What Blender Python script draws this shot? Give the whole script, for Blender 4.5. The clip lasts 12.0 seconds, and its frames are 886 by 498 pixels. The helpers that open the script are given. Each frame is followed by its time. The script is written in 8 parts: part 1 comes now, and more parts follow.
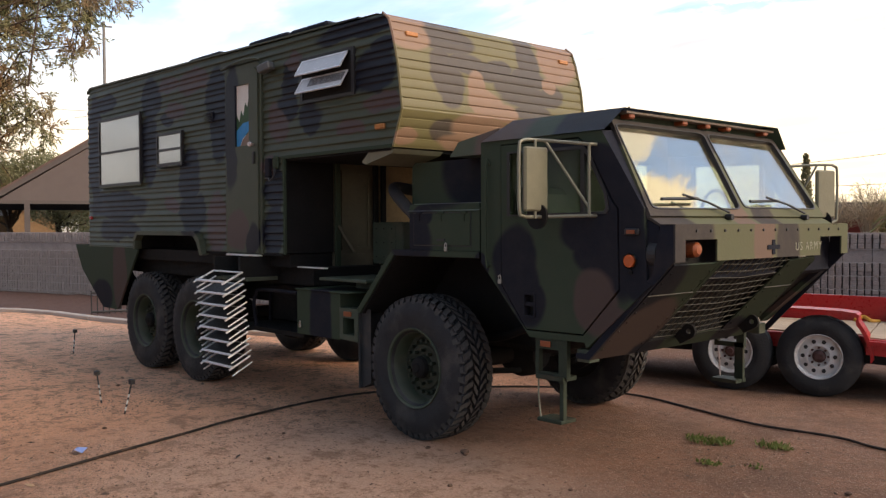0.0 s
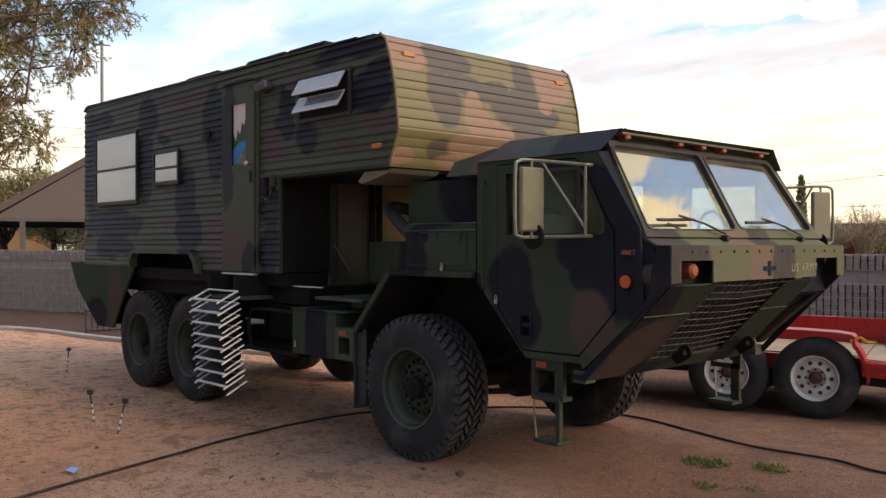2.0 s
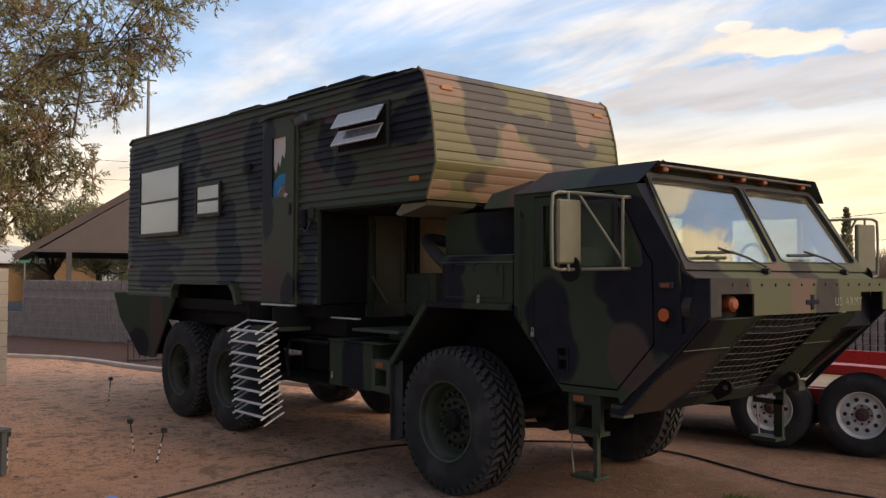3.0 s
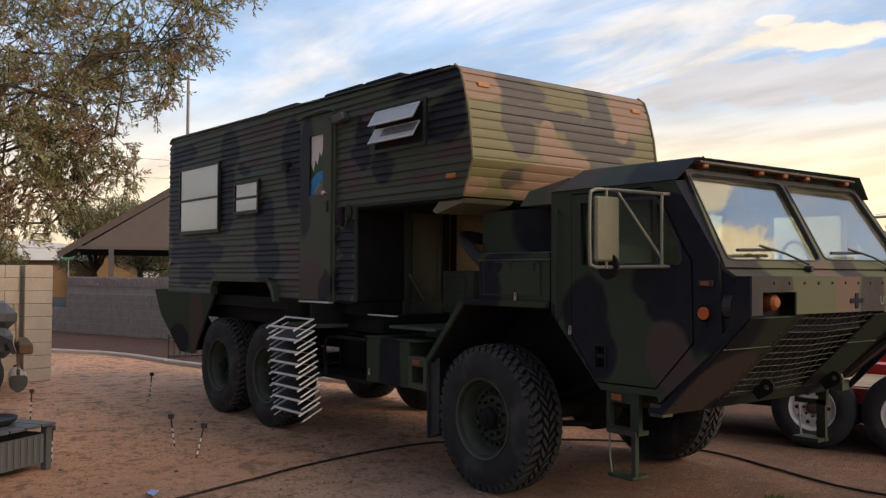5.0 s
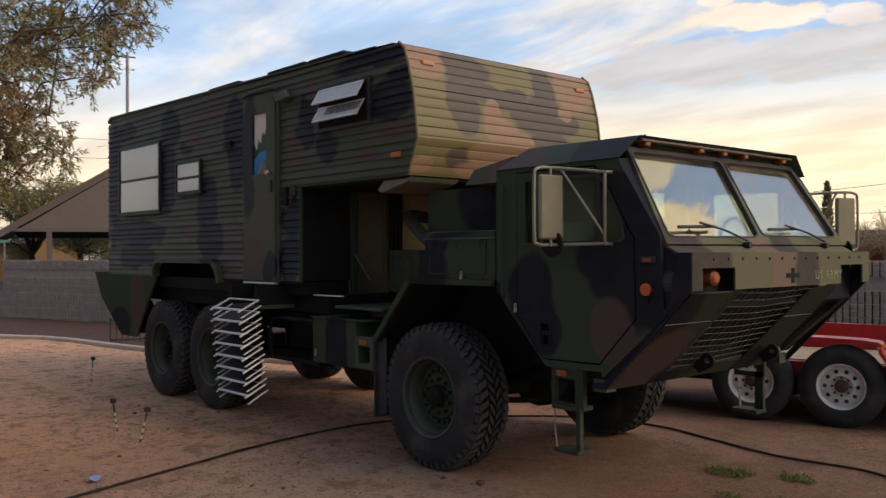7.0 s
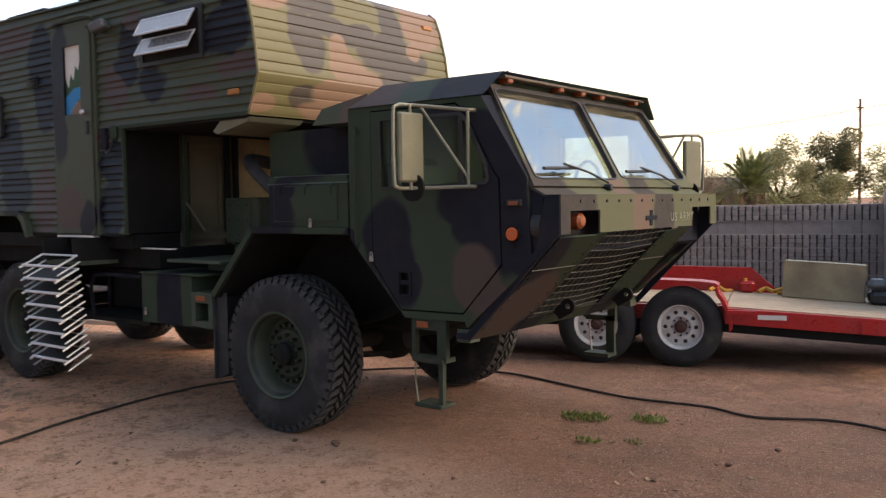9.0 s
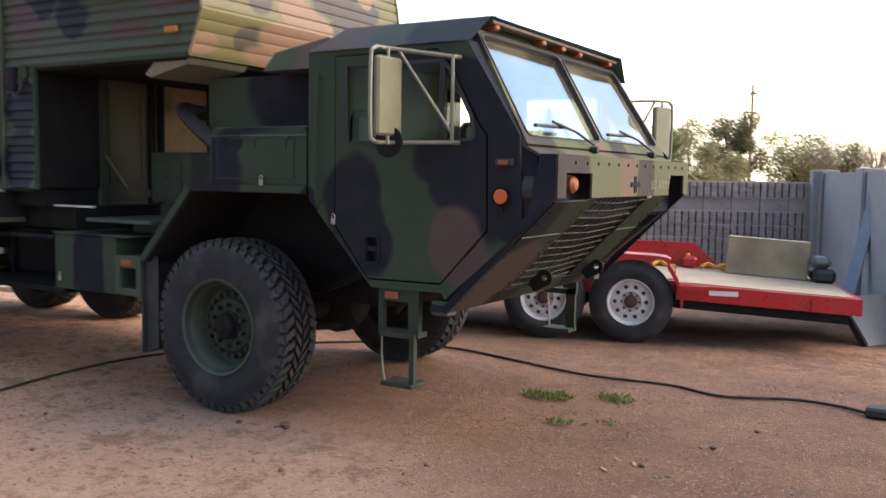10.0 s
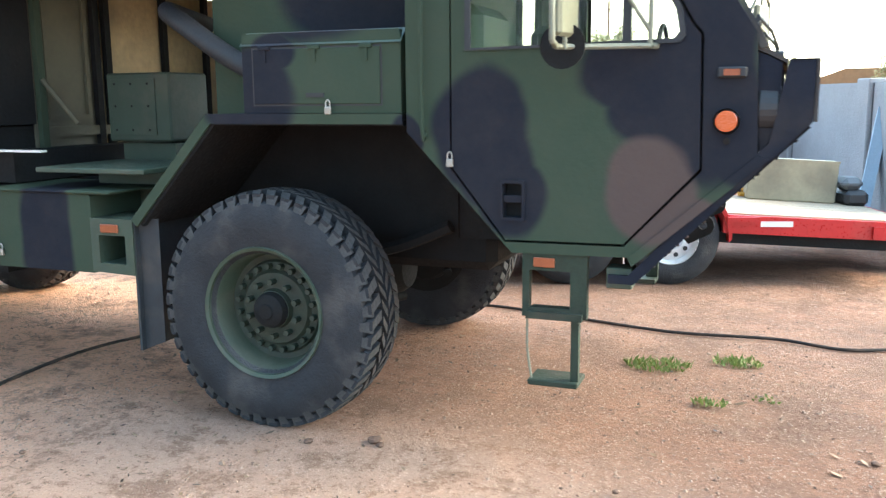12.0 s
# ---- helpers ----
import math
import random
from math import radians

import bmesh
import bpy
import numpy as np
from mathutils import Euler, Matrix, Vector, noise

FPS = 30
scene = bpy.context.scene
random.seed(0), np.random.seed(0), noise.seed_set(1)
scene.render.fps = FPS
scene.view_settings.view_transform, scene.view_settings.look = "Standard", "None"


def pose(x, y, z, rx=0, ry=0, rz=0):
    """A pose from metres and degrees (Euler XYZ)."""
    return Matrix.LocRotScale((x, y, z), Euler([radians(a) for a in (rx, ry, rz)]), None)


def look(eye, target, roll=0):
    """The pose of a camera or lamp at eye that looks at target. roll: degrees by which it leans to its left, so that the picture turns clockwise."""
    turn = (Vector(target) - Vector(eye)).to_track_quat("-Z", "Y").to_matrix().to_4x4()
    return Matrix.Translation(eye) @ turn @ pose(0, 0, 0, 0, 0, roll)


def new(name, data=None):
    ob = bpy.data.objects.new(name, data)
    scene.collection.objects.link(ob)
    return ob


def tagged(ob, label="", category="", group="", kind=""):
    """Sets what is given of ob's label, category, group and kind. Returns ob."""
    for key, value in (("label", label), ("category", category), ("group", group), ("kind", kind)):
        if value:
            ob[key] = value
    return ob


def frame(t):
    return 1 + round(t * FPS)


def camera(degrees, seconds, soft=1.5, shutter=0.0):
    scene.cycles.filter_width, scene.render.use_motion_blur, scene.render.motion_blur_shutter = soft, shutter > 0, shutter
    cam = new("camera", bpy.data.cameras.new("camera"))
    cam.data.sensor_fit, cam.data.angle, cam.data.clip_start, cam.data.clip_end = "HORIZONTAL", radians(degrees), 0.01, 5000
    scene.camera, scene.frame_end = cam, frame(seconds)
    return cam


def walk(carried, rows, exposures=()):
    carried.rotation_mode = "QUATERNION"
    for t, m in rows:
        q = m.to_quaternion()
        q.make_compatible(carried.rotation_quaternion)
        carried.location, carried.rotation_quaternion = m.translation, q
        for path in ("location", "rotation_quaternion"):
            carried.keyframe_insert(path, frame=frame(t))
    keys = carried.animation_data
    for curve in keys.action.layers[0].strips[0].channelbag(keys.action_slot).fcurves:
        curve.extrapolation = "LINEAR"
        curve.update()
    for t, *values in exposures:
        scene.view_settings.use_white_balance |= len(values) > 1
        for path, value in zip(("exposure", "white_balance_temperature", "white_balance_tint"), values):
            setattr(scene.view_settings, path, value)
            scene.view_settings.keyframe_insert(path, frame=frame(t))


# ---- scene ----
cam = camera(53.2, 12.0, soft=1.3, shutter=0.5)
METRES, EYE, TILT, LEAN, TURN = 3.3127, 1.705, -1.1, 0.0, 47.5
ROWS = [
    (0.0, 0.0, 0.0, 0.0, -0.0, -0.46, 0.25),
    (0.5, -0.0001, 0.0022, -0.0001, -0.32, -0.56, 0.19),
    (1.0, -0.0003, 0.0029, 0.0001, -0.65, -0.18, 0.25),
    (1.5, -0.0006, 0.0022, 0.0005, -0.75, 0.09, 0.08),
    (2.0, -0.0001, 0.003, 0.0011, -0.26, 0.79, -0.01),
    (2.5, 0.0044, 0.0032, 0.0007, 1.42, 1.94, -0.3),
    (3.0, 0.0047, 0.0022, 0.001, 2.25, 2.86, -0.28),
    (3.5, 0.0059, 0.0002, 0.0009, 3.14, 3.59, -0.22),
    (3.7, 0.0061, 0.0, 0.0009, 3.76, 3.74, -0.22),
    (5.3, 0.0036, 0.0048, 0.0019, 4.56, 2.47, -0.31),
    (5.5, 0.0038, 0.0051, 0.0019, 4.19, 2.36, -0.29),
    (6.0, 0.0051, 0.0065, 0.0019, 3.2, 2.28, -0.17),
    (6.5, 0.0072, 0.0066, 0.0016, 2.45, 1.85, 0.21),
    (6.7, 0.0076, 0.0068, 0.0014, 2.12, 1.63, 0.24),
    (8.3, -0.008, 0.042, -0.0105, -5.2, -0.42, 0.05),
    (8.5, -0.0149, 0.0616, -0.0132, -6.09, -1.01, 0.22),
    (9.0, -0.0412, 0.1374, -0.0091, -9.96, -1.92, 1.04),
    (9.5, -0.0944, 0.2187, -0.0248, -12.56, -1.56, -0.41),
    (10.0, -0.1424, 0.3263, -0.0301, -16.59, -3.71, -0.57),
    (10.5, -0.2024, 0.4669, -0.0285, -19.44, -5.1, -2.46),
    (11.0, -0.2794, 0.5893, -0.0228, -20.08, -5.99, -1.35),
    (11.5, -0.3343, 0.7524, -0.0239, -23.31, -7.89, 1.62),
    (12.0, -0.3897, 0.8875, -0.0231, -26.51, -8.7, 0.98),
]
EXPOSURES = [(0.0, 0.74, 7200, 12), (1.6, 0.70, 7200, 12), (2.0, 0.57, 7200, 12), (2.5, 0.16, 7200, 12), (6.7, 0.12, 7200, 12), (8.3, -0.1, 7400, 11), (9.0, 0.9, 7000, 11), (9.5, 1.05, 6900, 10), (10.0, 1.45, 6500, 9), (10.5, 1.65, 6500, 8), (11.2, 2.2, 6200, 1), (12.0, 2.9, 6000, -6)]
walk(cam, [(t, pose(0, 0, EYE, TILT, LEAN, TURN) @ pose(METRES * x, METRES * y, METRES * z, 90 + pitch, roll, yaw)) for t, x, y, z, yaw, pitch, roll in ROWS], exposures=EXPOSURES)


# ---- world, sun ----
SUN_AZ, SUN_EL = 20.0, 34.0
world = bpy.data.worlds.new("world")
scene.world = world
world.use_nodes = True


def build_sky(w):
    n, l = w.node_tree.nodes, w.node_tree.links
    n.clear()
    out, bg = n.new("ShaderNodeOutputWorld"), n.new("ShaderNodeBackground")
    sky = n.new("ShaderNodeTexSky")
    sky.sky_type, sky.sun_disc = "NISHITA", False
    sky.sun_elevation, sky.sun_rotation = radians(SUN_EL), radians(90.0 - SUN_AZ)
    sky.air_density, sky.dust_density, sky.ozone_density = 1.0, 2.0, 1.5
    tc, sep = n.new("ShaderNodeTexCoord"), n.new("ShaderNodeSeparateXYZ")
    l.new(tc.outputs["Generated"], sep.inputs[0])
    # cloud deck: the direction projected on a flat sheet overhead
    zc = n.new("ShaderNodeMath"); zc.operation = "MAXIMUM"; zc.inputs[1].default_value = 0.0
    l.new(sep.outputs["Z"], zc.inputs[0])
    za = n.new("ShaderNodeMath"); za.operation = "ADD"; za.inputs[1].default_value = 0.12
    l.new(zc.outputs[0], za.inputs[0])
    dv = n.new("ShaderNodeVectorMath"); dv.operation = "DIVIDE"
    cmb = n.new("ShaderNodeCombineXYZ")
    for k in range(3):
        l.new(za.outputs[0], cmb.inputs[k])
    l.new(tc.outputs["Generated"], dv.inputs[0]); l.new(cmb.outputs[0], dv.inputs[1])
    mp = n.new("ShaderNodeMapping")
    mp.inputs["Scale"].default_value = (0.62, 1.5, 1.0)
    mp.inputs["Rotation"].default_value = (0, 0, radians(35))
    mp.inputs["Location"].default_value = (1.3, 0.4, 0.0)
    l.new(dv.outputs[0], mp.inputs[0])
    nz = n.new("ShaderNodeTexNoise")
    nz.inputs["Scale"].default_value, nz.inputs["Detail"].default_value, nz.inputs["Roughness"].default_value = 1.1, 9.0, 0.58
    nz.inputs["Distortion"].default_value = 0.6
    l.new(mp.outputs[0], nz.inputs["Vector"])
    ramp = n.new("ShaderNodeMapRange")
    ramp.interpolation_type = "SMOOTHSTEP"
    ramp.inputs["From Min"].default_value, ramp.inputs["From Max"].default_value = 0.42, 0.70
    l.new(nz.outputs["Fac"], ramp.inputs["Value"])
    # cloud colour: cream low in the sky, grey-white overhead
    cr = n.new("ShaderNodeMapRange")
    cr.inputs["From Min"].default_value, cr.inputs["From Max"].default_value = 0.02, 0.42
    l.new(sep.outputs["Z"], cr.inputs["Value"])
    cc = n.new("ShaderNodeMix"); cc.data_type = "RGBA"
    cc.inputs["A"].default_value = (10.2, 8.7, 6.4, 1)
    cc.inputs["B"].default_value = (7.8, 8.6, 10.2, 1)
    # the evening side of the sky is brighter and warmer
    dt = n.new("ShaderNodeVectorMath"); dt.operation = "DOT_PRODUCT"
    dt.inputs[1].default_value = (math.cos(radians(85)), math.sin(radians(85)), 0.0)
    l.new(tc.outputs["Generated"], dt.inputs[0])
    warm = n.new("ShaderNodeMath"); warm.operation = "MULTIPLY_ADD"; warm.use_clamp = True
    warm.inputs[1].default_value = -0.75
    l.new(dt.outputs["Value"], warm.inputs[0])
    wa = n.new("ShaderNodeMath"); wa.operation = "ADD"; wa.inputs[1].default_value = 0.2
    l.new(cr.outputs[0], wa.inputs[0]); l.new(wa.outputs[0], warm.inputs[2])
    l.new(warm.outputs[0], cc.inputs["Factor"])
    mix = n.new("ShaderNodeMix"); mix.data_type = "RGBA"
    mf = n.new("ShaderNodeMath"); mf.operation = "MULTIPLY"; mf.inputs[1].default_value = 0.72
    l.new(ramp.outputs[0], mf.inputs[0])
    # low haze closes the gaps between the clouds towards the horizon
    lo = n.new("ShaderNodeMapRange"); lo.interpolation_type = "SMOOTHSTEP"
    lo.inputs["From Min"].default_value, lo.inputs["From Max"].default_value = 0.235, 0.08
    l.new(sep.outputs["Z"], lo.inputs["Value"])
    mh = n.new("ShaderNodeMath"); mh.operation = "MAXIMUM"
    l.new(mf.outputs[0], mh.inputs[0]); l.new(lo.outputs[0], mh.inputs[1])
    l.new(mh.outputs[0], mix.inputs["Factor"])
    # clear sky lifted by thin high haze
    hz = n.new("ShaderNodeMix"); hz.data_type = "RGBA"; hz.blend_type = "ADD"; hz.inputs["Factor"].default_value = 1.0
    hz.inputs["B"].default_value = (1.7, 2.5, 3.9, 1)
    l.new(sky.outputs[0], hz.inputs["A"])
    l.new(hz.outputs["Result"], mix.inputs["A"]); l.new(cc.outputs["Result"], mix.inputs["B"])
    # low grey bank with a lit cumulus above it, and the glowing evening cloud beyond the truck
    az = n.new("ShaderNodeMath"); az.operation = "ARCTAN2"
    l.new(sep.outputs["Y"], az.inputs[0]); l.new(sep.outputs["X"], az.inputs[1])
    edge = n.new("ShaderNodeTexNoise"); edge.inputs["Scale"].default_value, edge.inputs["Detail"].default_value, edge.inputs["Roughness"].default_value = 15.0, 8.0, 0.6
    stretch = n.new("ShaderNodeMapping"); stretch.inputs["Scale"].default_value = (1.0, 1.0, 2.6)
    l.new(tc.outputs["Generated"], stretch.inputs[0]); l.new(stretch.outputs[0], edge.inputs["Vector"])
    last = mix.outputs["Result"]
    for a0, z0, wa_, wz, colour, amount in ((119.0, 0.202, 14.0, 0.026, (5.9, 5.8, 6.1, 1), 0.8), (119.3, 0.243, 3.7, 0.015, (8.8, 7.7, 6.7, 1), 0.9), (121.5, 0.262, 1.2, 0.006, (8.8, 7.9, 7.1, 1), 0.7), (113.5, 0.236, 1.6, 0.011, (8.6, 7.6, 6.8, 1), 0.7), (72.6, 0.50, 3.4, 0.045, (13.6, 10.8, 6.4, 1), 0.85), (77.5, 0.565, 3.0, 0.040, (12.6, 10.6, 7.4, 1), 0.8), (70.0, 0.585, 2.4, 0.030, (13.6, 10.8, 6.4, 1), 0.8)):
        terms = []
        for sock, c0, w0 in ((az.outputs[0], radians(a0), radians(wa_)), (sep.outputs["Z"], z0, wz)):
            q = n.new("ShaderNodeMath"); q.operation = "SUBTRACT"; q.inputs[1].default_value = c0
            r = n.new("ShaderNodeMath"); r.operation = "DIVIDE"; r.inputs[1].default_value = w0
            p = n.new("ShaderNodeMath"); p.operation = "POWER"; p.inputs[1].default_value = 2.0
            l.new(sock, q.inputs[0]); l.new(q.outputs[0], r.inputs[0])
            ab = n.new("ShaderNodeMath"); ab.operation = "ABSOLUTE"
            l.new(r.outputs[0], ab.inputs[0]); l.new(ab.outputs[0], p.inputs[0])
            terms.append(p.outputs[0])
        sm = n.new("ShaderNodeMath"); sm.operation = "ADD"
        l.new(terms[0], sm.inputs[0]); l.new(terms[1], sm.inputs[1])
        wb = n.new("ShaderNodeMath"); wb.operation = "MULTIPLY_ADD"; wb.inputs[1].default_value, wb.inputs[2].default_value = -4.0, 2.0
        l.new(edge.outputs["Fac"], wb.inputs[0])
        tt = n.new("ShaderNodeMath"); tt.operation = "ADD"
        l.new(sm.outputs[0], tt.inputs[0]); l.new(wb.outputs[0], tt.inputs[1])
        mk = n.new("ShaderNodeMapRange"); mk.interpolation_type = "SMOOTHSTEP"
        mk.inputs["From Min"].default_value, mk.inputs["From Max"].default_value, mk.inputs["To Max"].default_value = 1.15, 0.55, amount
        l.new(tt.outputs[0], mk.inputs["Value"])
        cm = n.new("ShaderNodeMix"); cm.data_type = "RGBA"; cm.inputs["B"].default_value = colour
        l.new(mk.outputs[0], cm.inputs["Factor"]); l.new(last, cm.inputs["A"])
        last = cm.outputs["Result"]
    # thicker and thinner cloud
    n2 = n.new("ShaderNodeTexNoise")
    n2.inputs["Scale"].default_value, n2.inputs["Detail"].default_value = 2.3, 7.0
    l.new(mp.outputs[0], n2.inputs["Vector"])
    th = n.new("ShaderNodeMapRange")
    th.inputs["From Min"].default_value, th.inputs["From Max"].default_value = 0.38, 0.62
    th.inputs["To Min"].default_value, th.inputs["To Max"].default_value = 1.10, 0.88
    l.new(n2.outputs["Fac"], th.inputs["Value"])
    side = n.new("ShaderNodeMapRange"); side.interpolation_type = "SMOOTHSTEP"
    side.inputs["From Min"].default_value, side.inputs["From Max"].default_value = -0.7, 0.5
    side.inputs["To Min"].default_value, side.inputs["To Max"].default_value = 0.42, 1.12
    l.new(dt.outputs["Value"], side.inputs["Value"])
    gain = n.new("ShaderNodeMath"); gain.operation = "MULTIPLY"
    l.new(th.outputs[0], gain.inputs[0]); l.new(side.outputs[0], gain.inputs[1])
    sc = n.new("ShaderNodeVectorMath"); sc.operation = "SCALE"
    l.new(last, sc.inputs[0]); l.new(gain.outputs[0], sc.inputs["Scale"])
    l.new(sc.outputs[0], bg.inputs["Color"])
    bg.inputs["Strength"].default_value = 0.10
    l.new(bg.outputs[0], out.inputs[0])


build_sky(world)
sun_data = bpy.data.lights.new("sun", "SUN")
sun_data.energy, sun_data.angle, sun_data.color = 1.1, radians(30.0), (1.0, 0.74, 0.48)
sun = new("sun", sun_data)
_az, _el = radians(SUN_AZ), radians(SUN_EL)
_dir = Vector((math.cos(_az) * math.cos(_el), math.sin(_az) * math.cos(_el), math.sin(_el)))
sun.matrix_world = look(_dir * 60.0, (0, 0, 0))

# ---- materials ----
def material(name, color, rough=0.6, metal=0.0, var=0.15, scale=8.0, bump=0.0, bscale=60.0, spec=0.5, dirt=None, dirt_amount=0.35, coord="Object"):
    """A surface with colour variation at two scales and fine relief."""
    m = bpy.data.materials.new(name)
    m.use_nodes = True
    n, l = m.node_tree.nodes, m.node_tree.links
    b = n["Principled BSDF"]
    tc = n.new("ShaderNodeTexCoord")
    n1, n2 = n.new("ShaderNodeTexNoise"), n.new("ShaderNodeTexNoise")
    n1.inputs["Scale"].default_value, n1.inputs["Detail"].default_value = scale, 6.0
    n2.inputs["Scale"].default_value, n2.inputs["Detail"].default_value = scale * 9.0, 5.0
    l.new(tc.outputs[coord], n1.inputs["Vector"]); l.new(tc.outputs[coord], n2.inputs["Vector"])
    ad = n.new("ShaderNodeMath"); ad.operation = "ADD"
    l.new(n1.outputs["Fac"], ad.inputs[0]); l.new(n2.outputs["Fac"], ad.inputs[1])
    mr = n.new("ShaderNodeMapRange")
    mr.inputs["From Min"].default_value, mr.inputs["From Max"].default_value = 0.6, 1.4
    mr.inputs["To Min"].default_value, mr.inputs["To Max"].default_value = 1.0 - var, 1.0 + var
    l.new(ad.outputs[0], mr.inputs["Value"])
    mul = n.new("ShaderNodeMix"); mul.data_type = "RGBA"; mul.blend_type = "MULTIPLY"; mul.inputs["Factor"].default_value = 1.0
    mul.inputs["A"].default_value = (*color, 1)
    l.new(mr.outputs[0], mul.inputs["B"])
    last = mul.outputs["Result"]
    if dirt:
        dm = n.new("ShaderNodeMapRange"); dm.interpolation_type = "SMOOTHSTEP"
        dm.inputs["From Min"].default_value, dm.inputs["From Max"].default_value = 0.48, 0.72
        dm.inputs["To Max"].default_value = dirt_amount
        n3 = n.new("ShaderNodeTexNoise"); n3.inputs["Scale"].default_value = scale * 0.6; n3.inputs["Detail"].default_value = 8.0
        l.new(tc.outputs[coord], n3.inputs["Vector"]); l.new(n3.outputs["Fac"], dm.inputs["Value"])
        mx = n.new("ShaderNodeMix"); mx.data_type = "RGBA"; mx.inputs["B"].default_value = (*dirt, 1)
        l.new(dm.outputs[0], mx.inputs["Factor"]); l.new(last, mx.inputs["A"])
        last = mx.outputs["Result"]
    l.new(last, b.inputs["Base Color"])
    rr = n.new("ShaderNodeMapRange")
    rr.inputs["From Min"].default_value, rr.inputs["From Max"].default_value = 0.3, 0.7
    rr.inputs["To Min"].default_value, rr.inputs["To Max"].default_value = max(rough - 0.12, 0.03), min(rough + 0.12, 1.0)
    l.new(n2.outputs["Fac"], rr.inputs["Value"]); l.new(rr.outputs[0], b.inputs["Roughness"])
    b.inputs["Metallic"].default_value = metal
    b.inputs["Specular IOR Level"].default_value = spec
    if bump:
        bp = n.new("ShaderNodeBump")
        n4 = n.new("ShaderNodeTexNoise"); n4.inputs["Scale"].default_value = bscale; n4.inputs["Detail"].default_value = 6.0
        l.new(tc.outputs[coord], n4.inputs["Vector"]); l.new(n4.outputs["Fac"], bp.inputs["Height"])
        bp.inputs["Strength"].default_value, bp.inputs["Distance"].default_value = bump, 0.02
        l.new(bp.outputs[0], b.inputs["Normal"])
    return m


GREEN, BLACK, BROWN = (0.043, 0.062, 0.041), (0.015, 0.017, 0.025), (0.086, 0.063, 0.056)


def blob_group():
    """Mask of one sprayed patch: 1 inside an ellipse, fading over its edge."""
    g = bpy.data.node_groups.new("sprayed_patch", "ShaderNodeTree")
    for nm, kind in (("Point", "NodeSocketVector"), ("Center", "NodeSocketVector"), ("Radius", "NodeSocketVector"), ("Before", "NodeSocketFloat")):
        g.interface.new_socket(nm, in_out="INPUT", socket_type=kind)
    g.interface.new_socket("Mask", in_out="OUTPUT", socket_type="NodeSocketFloat")
    n, l = g.nodes, g.links
    gi, go = n.new("NodeGroupInput"), n.new("NodeGroupOutput")
    sub, div, ln = (n.new("ShaderNodeVectorMath") for _ in range(3))
    sub.operation, div.operation, ln.operation = "SUBTRACT", "DIVIDE", "LENGTH"
    mr = n.new("ShaderNodeMapRange"); mr.interpolation_type = "SMOOTHSTEP"
    mr.inputs["From Min"].default_value, mr.inputs["From Max"].default_value = 1.12, 0.88
    mx = n.new("ShaderNodeMath"); mx.operation = "MAXIMUM"
    l.new(gi.outputs["Point"], sub.inputs[0]); l.new(gi.outputs["Center"], sub.inputs[1])
    l.new(sub.outputs[0], div.inputs[0]); l.new(gi.outputs["Radius"], div.inputs[1])
    l.new(div.outputs[0], ln.inputs[0]); l.new(ln.outputs["Value"], mr.inputs["Value"])
    l.new(mr.outputs[0], mx.inputs[0]); l.new(gi.outputs["Before"], mx.inputs[1])
    l.new(mx.outputs[0], go.inputs["Mask"])
    return g


PATCH = blob_group()


